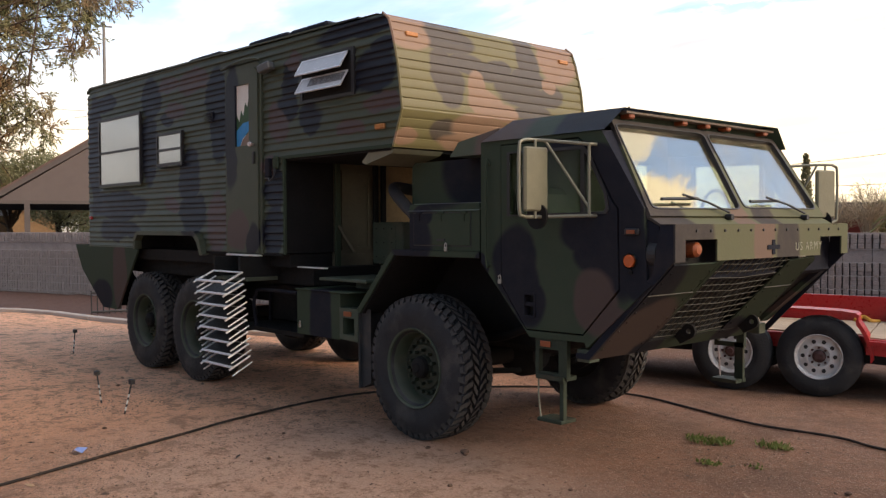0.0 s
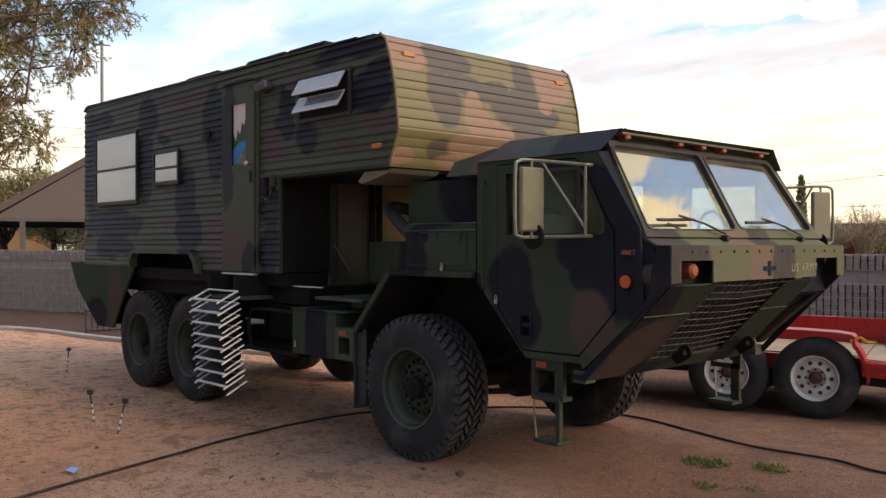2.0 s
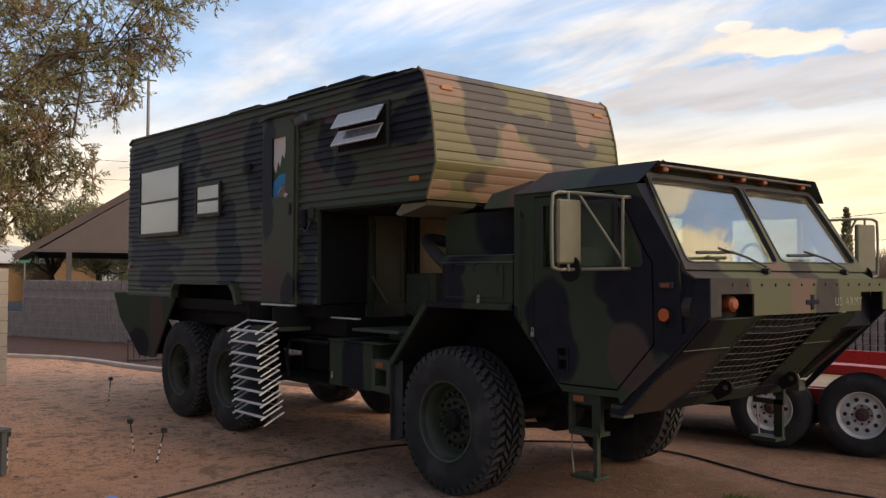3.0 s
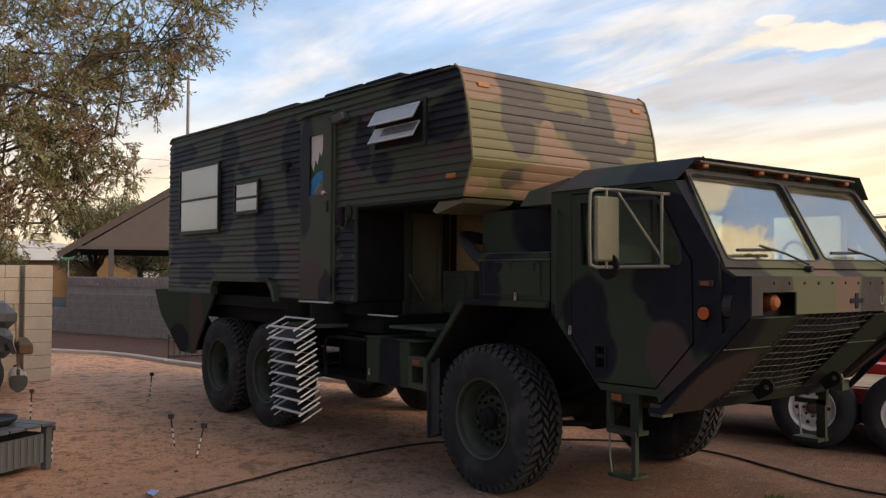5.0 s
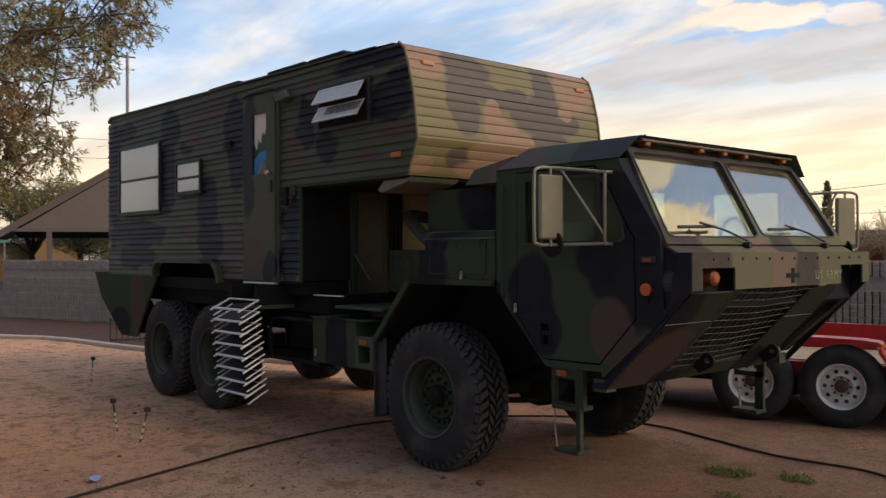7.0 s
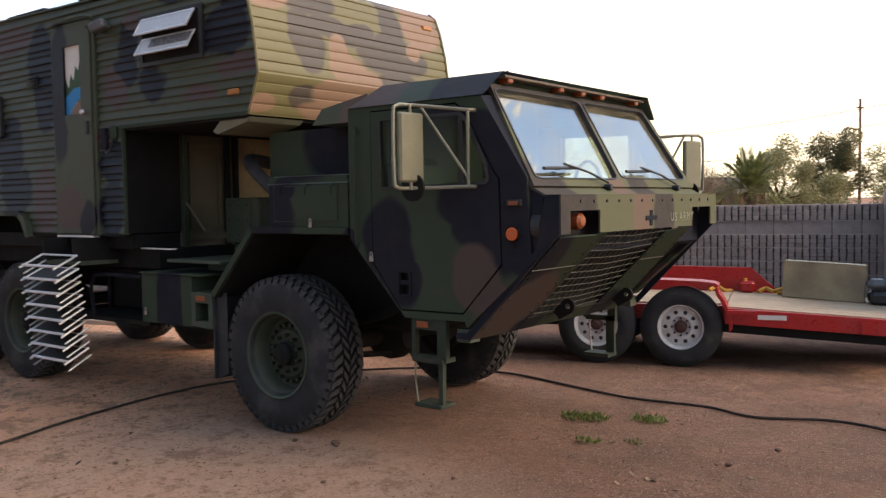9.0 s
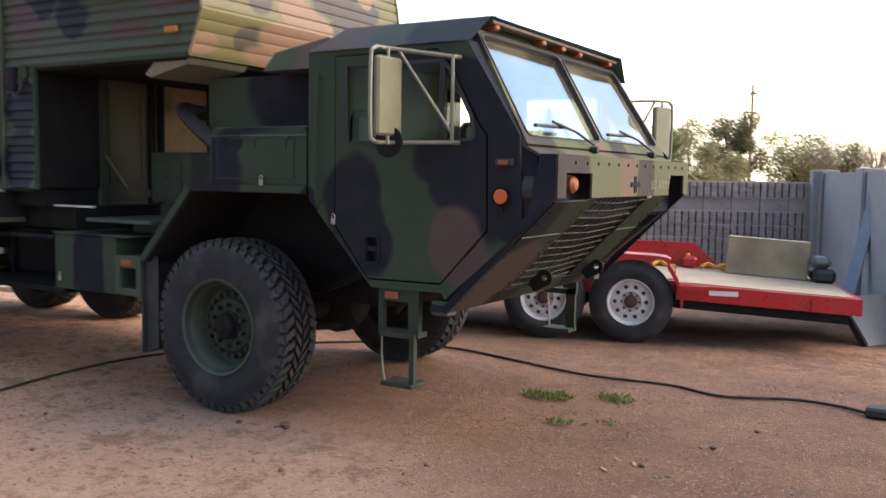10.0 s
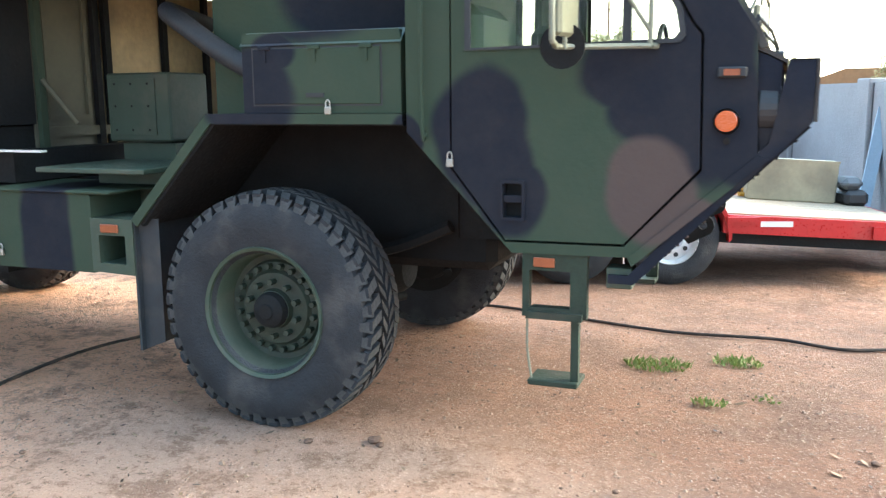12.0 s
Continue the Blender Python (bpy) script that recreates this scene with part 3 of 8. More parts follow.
M = {
    "dirt": ground_material(),
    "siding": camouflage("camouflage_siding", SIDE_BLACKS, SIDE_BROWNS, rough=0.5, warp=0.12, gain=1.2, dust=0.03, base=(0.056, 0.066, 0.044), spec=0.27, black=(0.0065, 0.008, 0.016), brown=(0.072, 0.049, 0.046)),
    # siding paints made paler and warmer: sunlight on the nose is put in
    "nose": camouflage("camouflage_nose_lit", NOSE_BLACKS, NOSE_BROWNS, "yz", rough=0.42, warp=0.05, base=(0.165, 0.142, 0.058), spec=0.4, black=(0.080, 0.064, 0.049), brown=(0.27, 0.165, 0.104), dust=0.2),
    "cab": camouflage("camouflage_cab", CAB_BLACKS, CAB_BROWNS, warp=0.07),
    # cab paints raised: light on the front is put in, besides fading dust
    "cab_front": camouflage("camouflage_front_lit", [(4.7, 1.58, 0.27, 0.35), (5.96, 1.62, 0.16, 0.4), (4.65, 1.35, 0.3, 0.12), (5.0, 2.3, 1.2, 0.12), (6.3, 2.36, 0.8, 0.12)], [(5.62, 1.6, 0.15, 0.25), (4.85, 1.05, 0.35, 0.24)], "yz", warp=0.06, base=(0.115, 0.122, 0.072), dust=0.3, black=(0.050, 0.046, 0.045), brown=(0.16, 0.112, 0.088)),
    # gain below 1: shade on the down-facing panels is put into the paint
    "lower_guard": camouflage("camouflage_lower_guard_shaded", [(4.62, 1.22, 0.2, 0.3), (5.12, 0.88, 0.2, 0.2), (6.85, 1.15, 0.14, 0.35), (6.2, 0.9, 0.2, 0.12)], [(4.84, 1.04, 0.27, 0.2), (4.8, 0.86, 0.2, 0.1)], "yz", warp=0.08, gain=0.65),
    # gain 1.5: the sky's sheen on the eaves is put into the paint
    "cab_roof": camouflage("camouflage_roof_lit", [(-3.62, 4.7, 0.27, 0.6), (-3.9, 6.2, 0.2, 0.5)], [(-4.48, 4.7, 0.32, 0.5), (-4.1, 5.8, 0.25, 0.3)], "xy", warp=0.10, rough=0.5, gain=1.5, spec=0.45, dust=0.2),
    # cab camouflage brightened: the lid's sky reflection is in its colour
    "box_lid": camouflage("camouflage_lid_lit", CAB_BLACKS, CAB_BROWNS, warp=0.07, rough=0.38, gain=1.3, spec=0.55),
    "camo_plain": camouflage("camouflage_chassis", [(-6.55, 0.9, 0.16, 0.5), (-11.6, 0.8, 0.35, 0.2)], [(-11.0, 1.1, 0.22, 0.5)], warp=0.06),
    "camo_black": material("camouflage_black", (0.017, 0.019, 0.028), 0.8, 0, 0.2, 6, 0.1, 40, 0.12, dirt=(0.10, 0.08, 0.06), dirt_amount=0.2),
    "army_green": material("army_green_paint", GREEN, 0.6, 0, 0.2, 6, 0.1, 40, dirt=(0.14, 0.11, 0.08), dirt_amount=0.3),
    # army green scaled down: the cab step's shade is put into its colour
    "step_shade_green": material("shaded_step_green_paint", tuple(0.62 * v for v in GREEN), 0.7, 0, 0.35, 12, 0.15, 50, 0.3, dirt=(0.08, 0.06, 0.045), dirt_amount=0.4),
    # army green darkened: shade inside the wheel dish is put into the paint
    "recess_green": material("recess_green_paint", (0.030, 0.040, 0.027), 0.55, 0, 0.35, 14, 0.1, 50, 0.4, dirt=(0.022, 0.02, 0.018), dirt_amount=0.5),
    # black of the underbody; also stands for shade in wells and recesses
    "dark": material("black_underbody_and_shade", (0.013, 0.013, 0.013), 0.8, 0, 0.3, 6, 0.2, 40, 0.2, dirt=(0.022, 0.018, 0.016)),
    "rubber": material("tyre_rubber", (0.027, 0.028, 0.031), 0.78, 0, 0.4, 7, 0.35, 70, 0.3, dirt=(0.10, 0.09, 0.082), dirt_amount=0.55),
    "worn_rubber": material("worn_tyre_tread", (0.055, 0.053, 0.052), 0.85, 0, 0.5, 9, 0.3, 70, 0.25, dirt=(0.17, 0.135, 0.11), dirt_amount=0.5),
    "flap": material("rubber_flap", (0.03, 0.034, 0.038), 0.6, 0, 0.25, 7, 0.1, 60, 0.4, dirt=(0.12, 0.10, 0.08)),
    "grille_paint": material("dusty_olive_bar_paint", (0.060, 0.058, 0.047), 0.6, 0, 0.3, 12, 0.05),
    "black": material("black_paint", (0.02, 0.02, 0.022), 0.5, 0, 0.2, 10, 0.05),
    "steel": material("galvanised_steel", (0.55, 0.48, 0.48), 0.4, 0.9, 0.15, 15),
    "old_brass": material("dull_lock_metal", (0.36, 0.34, 0.30), 0.45, 0.6, 0.2, 30),
    "alu": material("scuffed_aluminium", (0.78, 0.78, 0.78), 0.42, 0.5, 0.12, 18, 0.05),
    "alu_tread": material("dark_ribbed_tread", (0.035, 0.035, 0.036), 0.6, 0.2, 0.2, 20, 0.2, 90),
    # pale colour stands for the sky mirrored in the propped panes
    "sky_pale_pane": material("sky_reflection_pane", (0.55, 0.56, 0.58), 0.18, 0, 0.06, 6, spec=0.8),
    # grey for the part of the lower sash that mirrors no sky
    "sash_grey": material("dull_sash_grey", (0.20, 0.205, 0.215), 0.25, 0, 0.08, 6, spec=0.6),
    "mortar_tan": material("tan_mortar", (0.36, 0.31, 0.25), 0.95, 0, 0.15, 6, 0.3, 60, 0.2),
    "red_hub": material("dark_red_hub", (0.07, 0.03, 0.028), 0.6, 0, 0.2, 12),
    "pebble": material("pebbles", (0.36, 0.27, 0.21), 0.95, 0, 0.5, 30, 0, 60, 0.2),
    "clod": material("dark_clod", (0.12, 0.075, 0.055), 0.95, 0, 0.3, 20, 0.3, 60, 0.2),
    "litter_blue": material("blue_wrapper", (0.16, 0.24, 0.50), 0.4, 0, 0.2, 20),
    "table_grey": material("grey_painted_wood", (0.075, 0.08, 0.085), 0.6, 0, 0.15, 8, 0.1),
    "steel_pole": material("dull_grey_steel", (0.26, 0.25, 0.24), 0.6, 0.2, 0.1, 4),
    "paint_green": material("painted_green", (0.03, 0.085, 0.03), 0.6, 0, 0.3, 20),
    "paint_blue": material("painted_blue", (0.02, 0.27, 0.62), 0.6, 0, 0.2, 20),
    "paint_brown": material("painted_brown", (0.22, 0.15, 0.11), 0.6, 0, 0.2, 20),
    "stencil": material("pale_stencil_paint", (0.24, 0.24, 0.18), 0.7, 0, 0.2, 30),
    "plywood": material("weathered_plywood", (0.44, 0.32, 0.17), 0.75, 0, 0.25, 3, 0.15, 30, dirt=(0.10, 0.08, 0.06), dirt_amount=0.5),
    "interior_green": material("pale_green_interior_paint", (0.10, 0.14, 0.085), 0.6, 0, 0.15, 5, 0.05),
    # brown that holds the light bounced under the visor
    "visor": material("bounce_lit_brown_visor", (0.13, 0.10, 0.075), 0.7, 0, 0.2, 6, 0.05),
    "olive_panel": material("dull_olive_panel", (0.12, 0.108, 0.07), 0.8, 0, 0.25, 3, 0.15, 30, dirt=(0.05, 0.045, 0.04), dirt_amount=0.5),
    "glass": glass_material("window_glass", base=0.045),
    "door_glass": glass_material("door_window_glass", base=0.012),
    "windscreen": glass_material("windscreen_glass", (0.72, 0.80, 0.74), 0.33, 0.20),
    "blind_glass": glass_material("camper_window_glass", base=0.30),
    "curtain": material("white_blind", (0.85, 0.84, 0.80), 0.8, 0, 0.08, 4),
    "marker_amber": material("sun_faded_amber_lens", (0.50, 0.20, 0.055), 0.3, 0, 0.15, 30, spec=0.6),
    "amber": material("amber_lens", (0.52, 0.095, 0.016), 0.25, 0, 0.1, 20, spec=0.6),
    "dull_amber": material("dusty_amber_lens", (0.27, 0.070, 0.022), 0.4, 0, 0.2, 20, spec=0.5),
    "red_lens": material("red_lens", (0.45, 0.02, 0.02), 0.25, 0, 0.1, 20),
    "lamp_glass": material("lamp_glass", (0.7, 0.7, 0.68), 0.12, 0.3, 0.1, 20, spec=0.8),
    "mirror_back": material("olive_mirror_shell", (0.17, 0.165, 0.11), 0.55, 0, 0.15, 12, 0.1),
    "mirror_frame": material("grey_olive_tube", (0.20, 0.20, 0.15), 0.5, 0.2, 0.15, 12, 0.05),
    "red": material("red_trailer_paint", (0.42, 0.012, 0.014), 0.35, 0, 0.15, 5, 0.04, 30, dirt=(0.2, 0.1, 0.08), dirt_amount=0.25),
    "white_steel": material("white_wheel_paint", (0.72, 0.71, 0.70), 0.35, 0, 0.08, 14, dirt=(0.3, 0.24, 0.2), dirt_amount=0.3),
    "deck": material("sun_bleached_deck_boards", (0.40, 0.30, 0.20), 0.8, 0, 0.25, 4, 0.25, 25),
    "block": material("grey_fluted_block", (0.345, 0.295, 0.275), 0.9, 0, 0.22, 5, 0.5, 45, 0.2),
    "mortar": material("grey_mortar", (0.11, 0.095, 0.09), 0.95, 0, 0.2, 6, 0.4, 60, 0.2),
    "pale_mortar": material("pale_grey_mortar", (0.40, 0.36, 0.34), 0.95, 0, 0.15, 6, 0.3, 60, 0.2),
    "tan_block": material("tan_concrete_block", (0.60, 0.51, 0.40), 0.9, 0, 0.14, 4, 0.4, 60, 0.2),
    "stucco": material("grey_plaster", (0.32, 0.31, 0.31), 0.9, 0, 0.12, 3, 0.35, 50, 0.2),
    "joint_grey": material("dark_grey_joint", (0.10, 0.10, 0.105), 0.9, 0, 0.1, 5),
    "concrete": material("pale_concrete", (0.48, 0.42, 0.37), 0.9, 0, 0.15, 4, 0.3, 50, 0.2),
    "gravel": material("brown_gravel", (0.105, 0.060, 0.047), 0.95, 0, 0.4, 9, 0.9, 30, 0.2),
    "road": material("asphalt", (0.055, 0.055, 0.06), 0.9, 0, 0.2, 4, 0.3, 60),
    "house_trim": material("brown_fascia", (0.10, 0.083, 0.078), 0.75, 0, 0.12, 4, 0.1),
    "house_wall": material("brown_gable", (0.13, 0.105, 0.098), 0.85, 0, 0.1, 3, 0.1),
    "house_brick": material("tan_brick_wall", (0.26, 0.155, 0.075), 0.85, 0, 0.2, 6, 0.3),
    "shingle": material("brown_roof_shingle", (0.14, 0.09, 0.075), 0.9, 0, 0.3, 6, 0.4, 25),
    "white_roof": material("white_metal_roof", (0.7, 0.72, 0.75), 0.5, 0, 0.08, 3),
    "bark": material("olive_bark", (0.10, 0.075, 0.055), 0.95, 0, 0.35, 6, 0.7, 30, 0.2),
    "wood_pole": material("weathered_pole", (0.16, 0.10, 0.065), 0.9, 0, 0.25, 5, 0.4, 30, 0.2),
    "hose": material("black_cable", (0.022, 0.018, 0.016), 0.75, 0, 0.2, 20, spec=0.25, dirt=(0.085, 0.052, 0.036), dirt_amount=0.5),
    "hose_grey": material("dark_grey_hose", (0.022, 0.023, 0.027), 0.6, 0, 0.15, 10),
    "slate_roof": material("slate_blue_roof", (0.10, 0.105, 0.13), 0.85, 0, 0.15, 3),
    "brick_red": material("red_painted_board", (0.26, 0.06, 0.05), 0.85, 0, 0.15, 3),
    "pale_twig": material("pale_dry_twigs", (0.33, 0.27, 0.19), 0.9, 0, 0.2, 4),
    "sign_green": material("street_sign_green", (0.02, 0.16, 0.09), 0.5, 0, 0.05, 4),
    "plastic_grey": material("grey_plastic", (0.10, 0.105, 0.11), 0.5, 0, 0.12, 10),
    "beige_metal": material("beige_sheet_metal", (0.36, 0.30, 0.19), 0.5, 0, 0.15, 3, 0.05, dirt=(0.07, 0.06, 0.05), dirt_amount=0.5),
    "yellow": material("yellow_strap", (0.55, 0.28, 0.04), 0.7, 0, 0.15, 20),
    "blue_board": material("pale_blue_board", (0.30, 0.38, 0.45), 0.7, 0, 0.12, 6),
    "white": material("white_plastic", (0.72, 0.70, 0.66), 0.5, 0, 0.08, 8),
    "orange_house": material("far_stucco", (0.30, 0.19, 0.11), 0.9, 0, 0.12, 3),
}


def leaf_material(name, c1, c2, trans=0.25, clump=None):
    m = bpy.data.materials.new(name)
    m.use_nodes = True
    n, l = m.node_tree.nodes, m.node_tree.links
    b = n["Principled BSDF"]
    g = n.new("ShaderNodeNewGeometry")
    mx = n.new("ShaderNodeMix"); mx.data_type = "RGBA"
    mx.inputs["A"].default_value, mx.inputs["B"].default_value = (*c1, 1), (*c2, 1)
    l.new(g.outputs["Random Per Island"], mx.inputs["Factor"])
    if clump:
        # whole twigs that have dried to another colour
        tc, nz, mr, mc = n.new("ShaderNodeTexCoord"), n.new("ShaderNodeTexNoise"), n.new("ShaderNodeMapRange"), n.new("ShaderNodeMix")
        nz.inputs["Scale"].default_value, nz.inputs["Detail"].default_value = 3.2, 4.0
        mr.inputs["From Min"].default_value, mr.inputs["From Max"].default_value, mr.inputs["To Max"].default_value = 0.47, 0.60, 0.85
        mc.data_type = "RGBA"; mc.inputs["B"].default_value = (*clump, 1)
        l.new(tc.outputs["Object"], nz.inputs["Vector"]); l.new(nz.outputs["Fac"], mr.inputs["Value"])
        l.new(mr.outputs[0], mc.inputs["Factor"]); l.new(mx.outputs["Result"], mc.inputs["A"])
        mx = mc
    l.new(mx.outputs["Result"], b.inputs["Base Color"])
    b.inputs["Roughness"].default_value = 0.6
    b.inputs["Specular IOR Level"].default_value = 0.3
    t = n.new("ShaderNodeBsdfTranslucent"); ms = n.new("ShaderNodeMixShader")
    l.new(mx.outputs["Result"], t.inputs["Color"])
    ms.inputs["Fac"].default_value = trans
    l.new(b.outputs[0], ms.inputs[1]); l.new(t.outputs[0], ms.inputs[2])
    l.new(ms.outputs[0], n["Material Output"].inputs["Surface"])
    return m


M["olive_leaf"] = leaf_material("olive_leaves", (0.10, 0.115, 0.05), (0.68, 0.65, 0.36), 0.58, (0.50, 0.33, 0.19))
M["far_leaf"] = leaf_material("far_leaves", (0.17, 0.18, 0.085), (0.40, 0.36, 0.20), 0.55)
M["dark_leaf"] = leaf_material("dark_leaves", (0.12, 0.12, 0.06), (0.26, 0.24, 0.13), 0.5)
M["palm_leaf"] = leaf_material("palm_fronds", (0.13, 0.17, 0.06), (0.30, 0.30, 0.13), 0.5)
M["pebble"] = leaf_material("pebbles", (0.11, 0.065, 0.045), (0.36, 0.245, 0.175), 0.0)
M["litter_leaf"] = leaf_material("dry_leaf_litter", (0.035, 0.022, 0.016), (0.30, 0.20, 0.12), 0.0)
M["grass"] = leaf_material("weed_leaves", (0.10, 0.145, 0.035), (0.19, 0.215, 0.07), 0.3)


# ---- building helpers ----
def thing(name, at, label, category, group="", kind=""):
    ob = new(name)
    ob.empty_display_size = 0.2
    ob.location = at
    tagged(ob, label, category, group, kind)
    return ob


def part(name, bm, mat, parent=None, label="", smooth=False):
    """Links a bmesh, modelled at its place in the world, as one mesh under parent (a thing, or a part of one)."""
    me = bpy.data.meshes.new(name)
    bmesh.ops.recalc_face_normals(bm, faces=bm.faces[:])
    bm.to_mesh(me)
    bm.free()
    me.materials.append(M[mat] if isinstance(mat, str) else mat)
    if smooth:
        me.shade_smooth()
        me.set_sharp_from_angle(angle=radians(38))
    ob = new(name, me)
    if parent:
        ob.parent = parent
        if parent.data is None:
            ob.matrix_parent_inverse = Matrix.Translation(parent.location).inverted()
    if label:
        ob["label"] = label
    return ob


def box(bm, x0, x1, y0, y1, z0, z1, bevel=0.0, m=None):
    vs = [bm.verts.new((x, y, z)) for x in (x0, x1) for y in (y0, y1) for z in (z0, z1)]
    fs = [bm.faces.new([vs[k] for k in q]) for q in ((0, 1, 3, 2), (4, 6, 7, 5), (0, 4, 5, 1), (2, 3, 7, 6), (0, 2, 6, 4), (1, 5, 7, 3))]
    if bevel:
        es = list({e for f in fs for e in f.edges})
        r = bmesh.ops.bevel(bm, geom=es, offset=bevel, segments=1, affect="EDGES", profile=0.5)
        vs = list({v for f in r["faces"] for v in f.verts} | {v for v in vs if v.is_valid})
    if m is not None:
        bmesh.ops.transform(bm, matrix=m, verts=[v for v in vs if v.is_valid])
    return bm


def B(*a, bevel=0.0, m=None):
    return box(bmesh.new(), *a, bevel=bevel, m=m)


def plate(bm, outer, d0, d1, holes=(), axis="y"):
    """A flat panel of thickness d0..d1 along an axis, with an outline and holes given in the two other axes."""
    def at(p, d):
        return (p[0], d, p[1]) if axis == "y" else (d, p[0], p[1]) if axis == "x" else (p[0], p[1], d)
    loops = [outer, *holes]
    layers = []
    for d in (d0, d1):
        rings, edges = [], []
        for lp in loops:
            vs = [bm.verts.new(at(p, d)) for p in lp]
            rings.append(vs)
            edges += [bm.edges.new((vs[k], vs[(k + 1) % len(vs)])) for k in range(len(vs))]
        if holes or len(outer) > 4:
            bmesh.ops.triangle_fill(bm, use_beauty=True, use_dissolve=False, edges=edges)
        else:
            bm.faces.new(rings[0])
        layers.append(rings)
    for ra, rb in zip(*layers):
        for k in range(len(ra)):
            j = (k + 1) % len(ra)
            bm.faces.new((ra[k], ra[j], rb[j], rb[k]))
    return bm


def ring(center, u, v, r, seg, start=0.0):
    return [center + u * (r * math.cos(start + 2 * math.pi * k / seg)) + v * (r * math.sin(start + 2 * math.pi * k / seg)) for k in range(seg)]


def tube(bm, pts, r, seg=8, caps=True, r_end=None):
    """A round bar along points."""
    pts = [Vector(p) for p in pts]
    rings, up = [], None
    for k, p in enumerate(pts):
        d = (pts[min(k + 1, len(pts) - 1)] - pts[max(k - 1, 0)]).normalized()
        if up is None:
            up = d.orthogonal().normalized()
        u = (up - d * up.dot(d)).normalized()
        up = u
        w = d.cross(u)
        rr = r if r_end is None else r + (r_end - r) * k / (len(pts) - 1)
        rings.append([bm.verts.new(q) for q in ring(p, u, w, rr, seg)])
    for a, b in zip(rings, rings[1:]):
        for k in range(seg):
            bm.faces.new((a[k], a[(k + 1) % seg], b[(k + 1) % seg], b[k]))
    if caps:
        bm.faces.new(rings[0][::-1]); bm.faces.new(rings[-1])
    return bm


def smooth_path(pts, n=6):
    """A soft curve through points."""
    pts = [Vector(p) for p in pts]
    out = []
    for k in range(len(pts) - 1):
        p0, p1, p2, p3 = pts[max(k - 1, 0)], pts[k], pts[k + 1], pts[min(k + 2, len(pts) - 1)]
        for j in range(n):
            t = j / n
            out.append(0.5 * ((2 * p1) + (p2 - p0) * t + (2 * p0 - 5 * p1 + 4 * p2 - p3) * t * t + (3 * p1 - p0 - 3 * p2 + p3) * t ** 3))
    out.append(pts[-1])
    return out


def lathe(bm, profile, center, axis="y", seg=40, closed=False):
    """Turns (radius, along) points round an axis through center."""
    c = Vector(center)
    a, u, v = {"y": (Vector((0, 1, 0)), Vector((1, 0, 0)), Vector((0, 0, 1))), "z": (Vector((0, 0, 1)), Vector((1, 0, 0)), Vector((0, 1, 0))), "x": (Vector((1, 0, 0)), Vector((0, 1, 0)), Vector((0, 0, 1)))}[axis]
    rings = []
    for r, h in profile:
        rings.append([bm.verts.new(p) for p in ring(c + a * h, u, v, max(r, 1e-4), seg)])
    pairs = list(zip(rings, rings[1:])) + ([(rings[-1], rings[0])] if closed else [])
    for p, q in pairs:
        for k in range(seg):
            bm.faces.new((p[k], p[(k + 1) % seg], q[(k + 1) % seg], q[k]))
    return bm


def cyl(bm, center, r, h, axis="y", seg=16):
    """A closed round bar of length h from center along an axis."""
    return lathe(bm, [(0, 0), (r * 0.92, 0), (r, min(0.08 * r, h * 0.2)), (r, h - min(0.08 * r, h * 0.2)), (r * 0.92, h), (0, h)], center, axis, seg)

# ---- ground and yard ----
WALL_DIR = Vector((math.cos(radians(18.3)), math.sin(radians(18.3)), 0))
WALL_OUT = Vector((WALL_DIR.y, -WALL_DIR.x, 0))
WALL_END = Vector((-3.05, 14.21, 0))


def ground_z(x, y):
    """Height of the yard: broad swells, small humps, and shallow ruts."""
    if math.hypot(x + 5, y - 5) > 40:
        return 0.0
    p = Vector((x, y, 0))
    return 0.016 * noise.noise(p * 0.35) + 0.008 * noise.noise(p * 1.3) + 0.005 * noise.noise(p * 3.1) - 0.006


def ground():
    bm = bmesh.new()
    n = 230
    def spread(k):
        t = 2 * k / n - 1
        return math.copysign(abs(t) ** 5.0, t) * 1500.0 + t * 13.0
    rows = []
    for j in range(n + 1):
        y = spread(j) + 5
        rows.append([bm.verts.new((spread(i) - 5, y, ground_z(spread(i) - 5, y))) for i in range(n + 1)])
    for j in range(n):
        for i in range(n):
            bm.faces.new((rows[j][i], rows[j][i + 1], rows[j + 1][i + 1], rows[j + 1][i]))
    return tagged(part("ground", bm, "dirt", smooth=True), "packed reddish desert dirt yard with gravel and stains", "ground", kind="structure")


ground()


def along_wall(s, out, z):
    return WALL_END - WALL_DIR * s + WALL_OUT * out + Vector((0, 0, z))


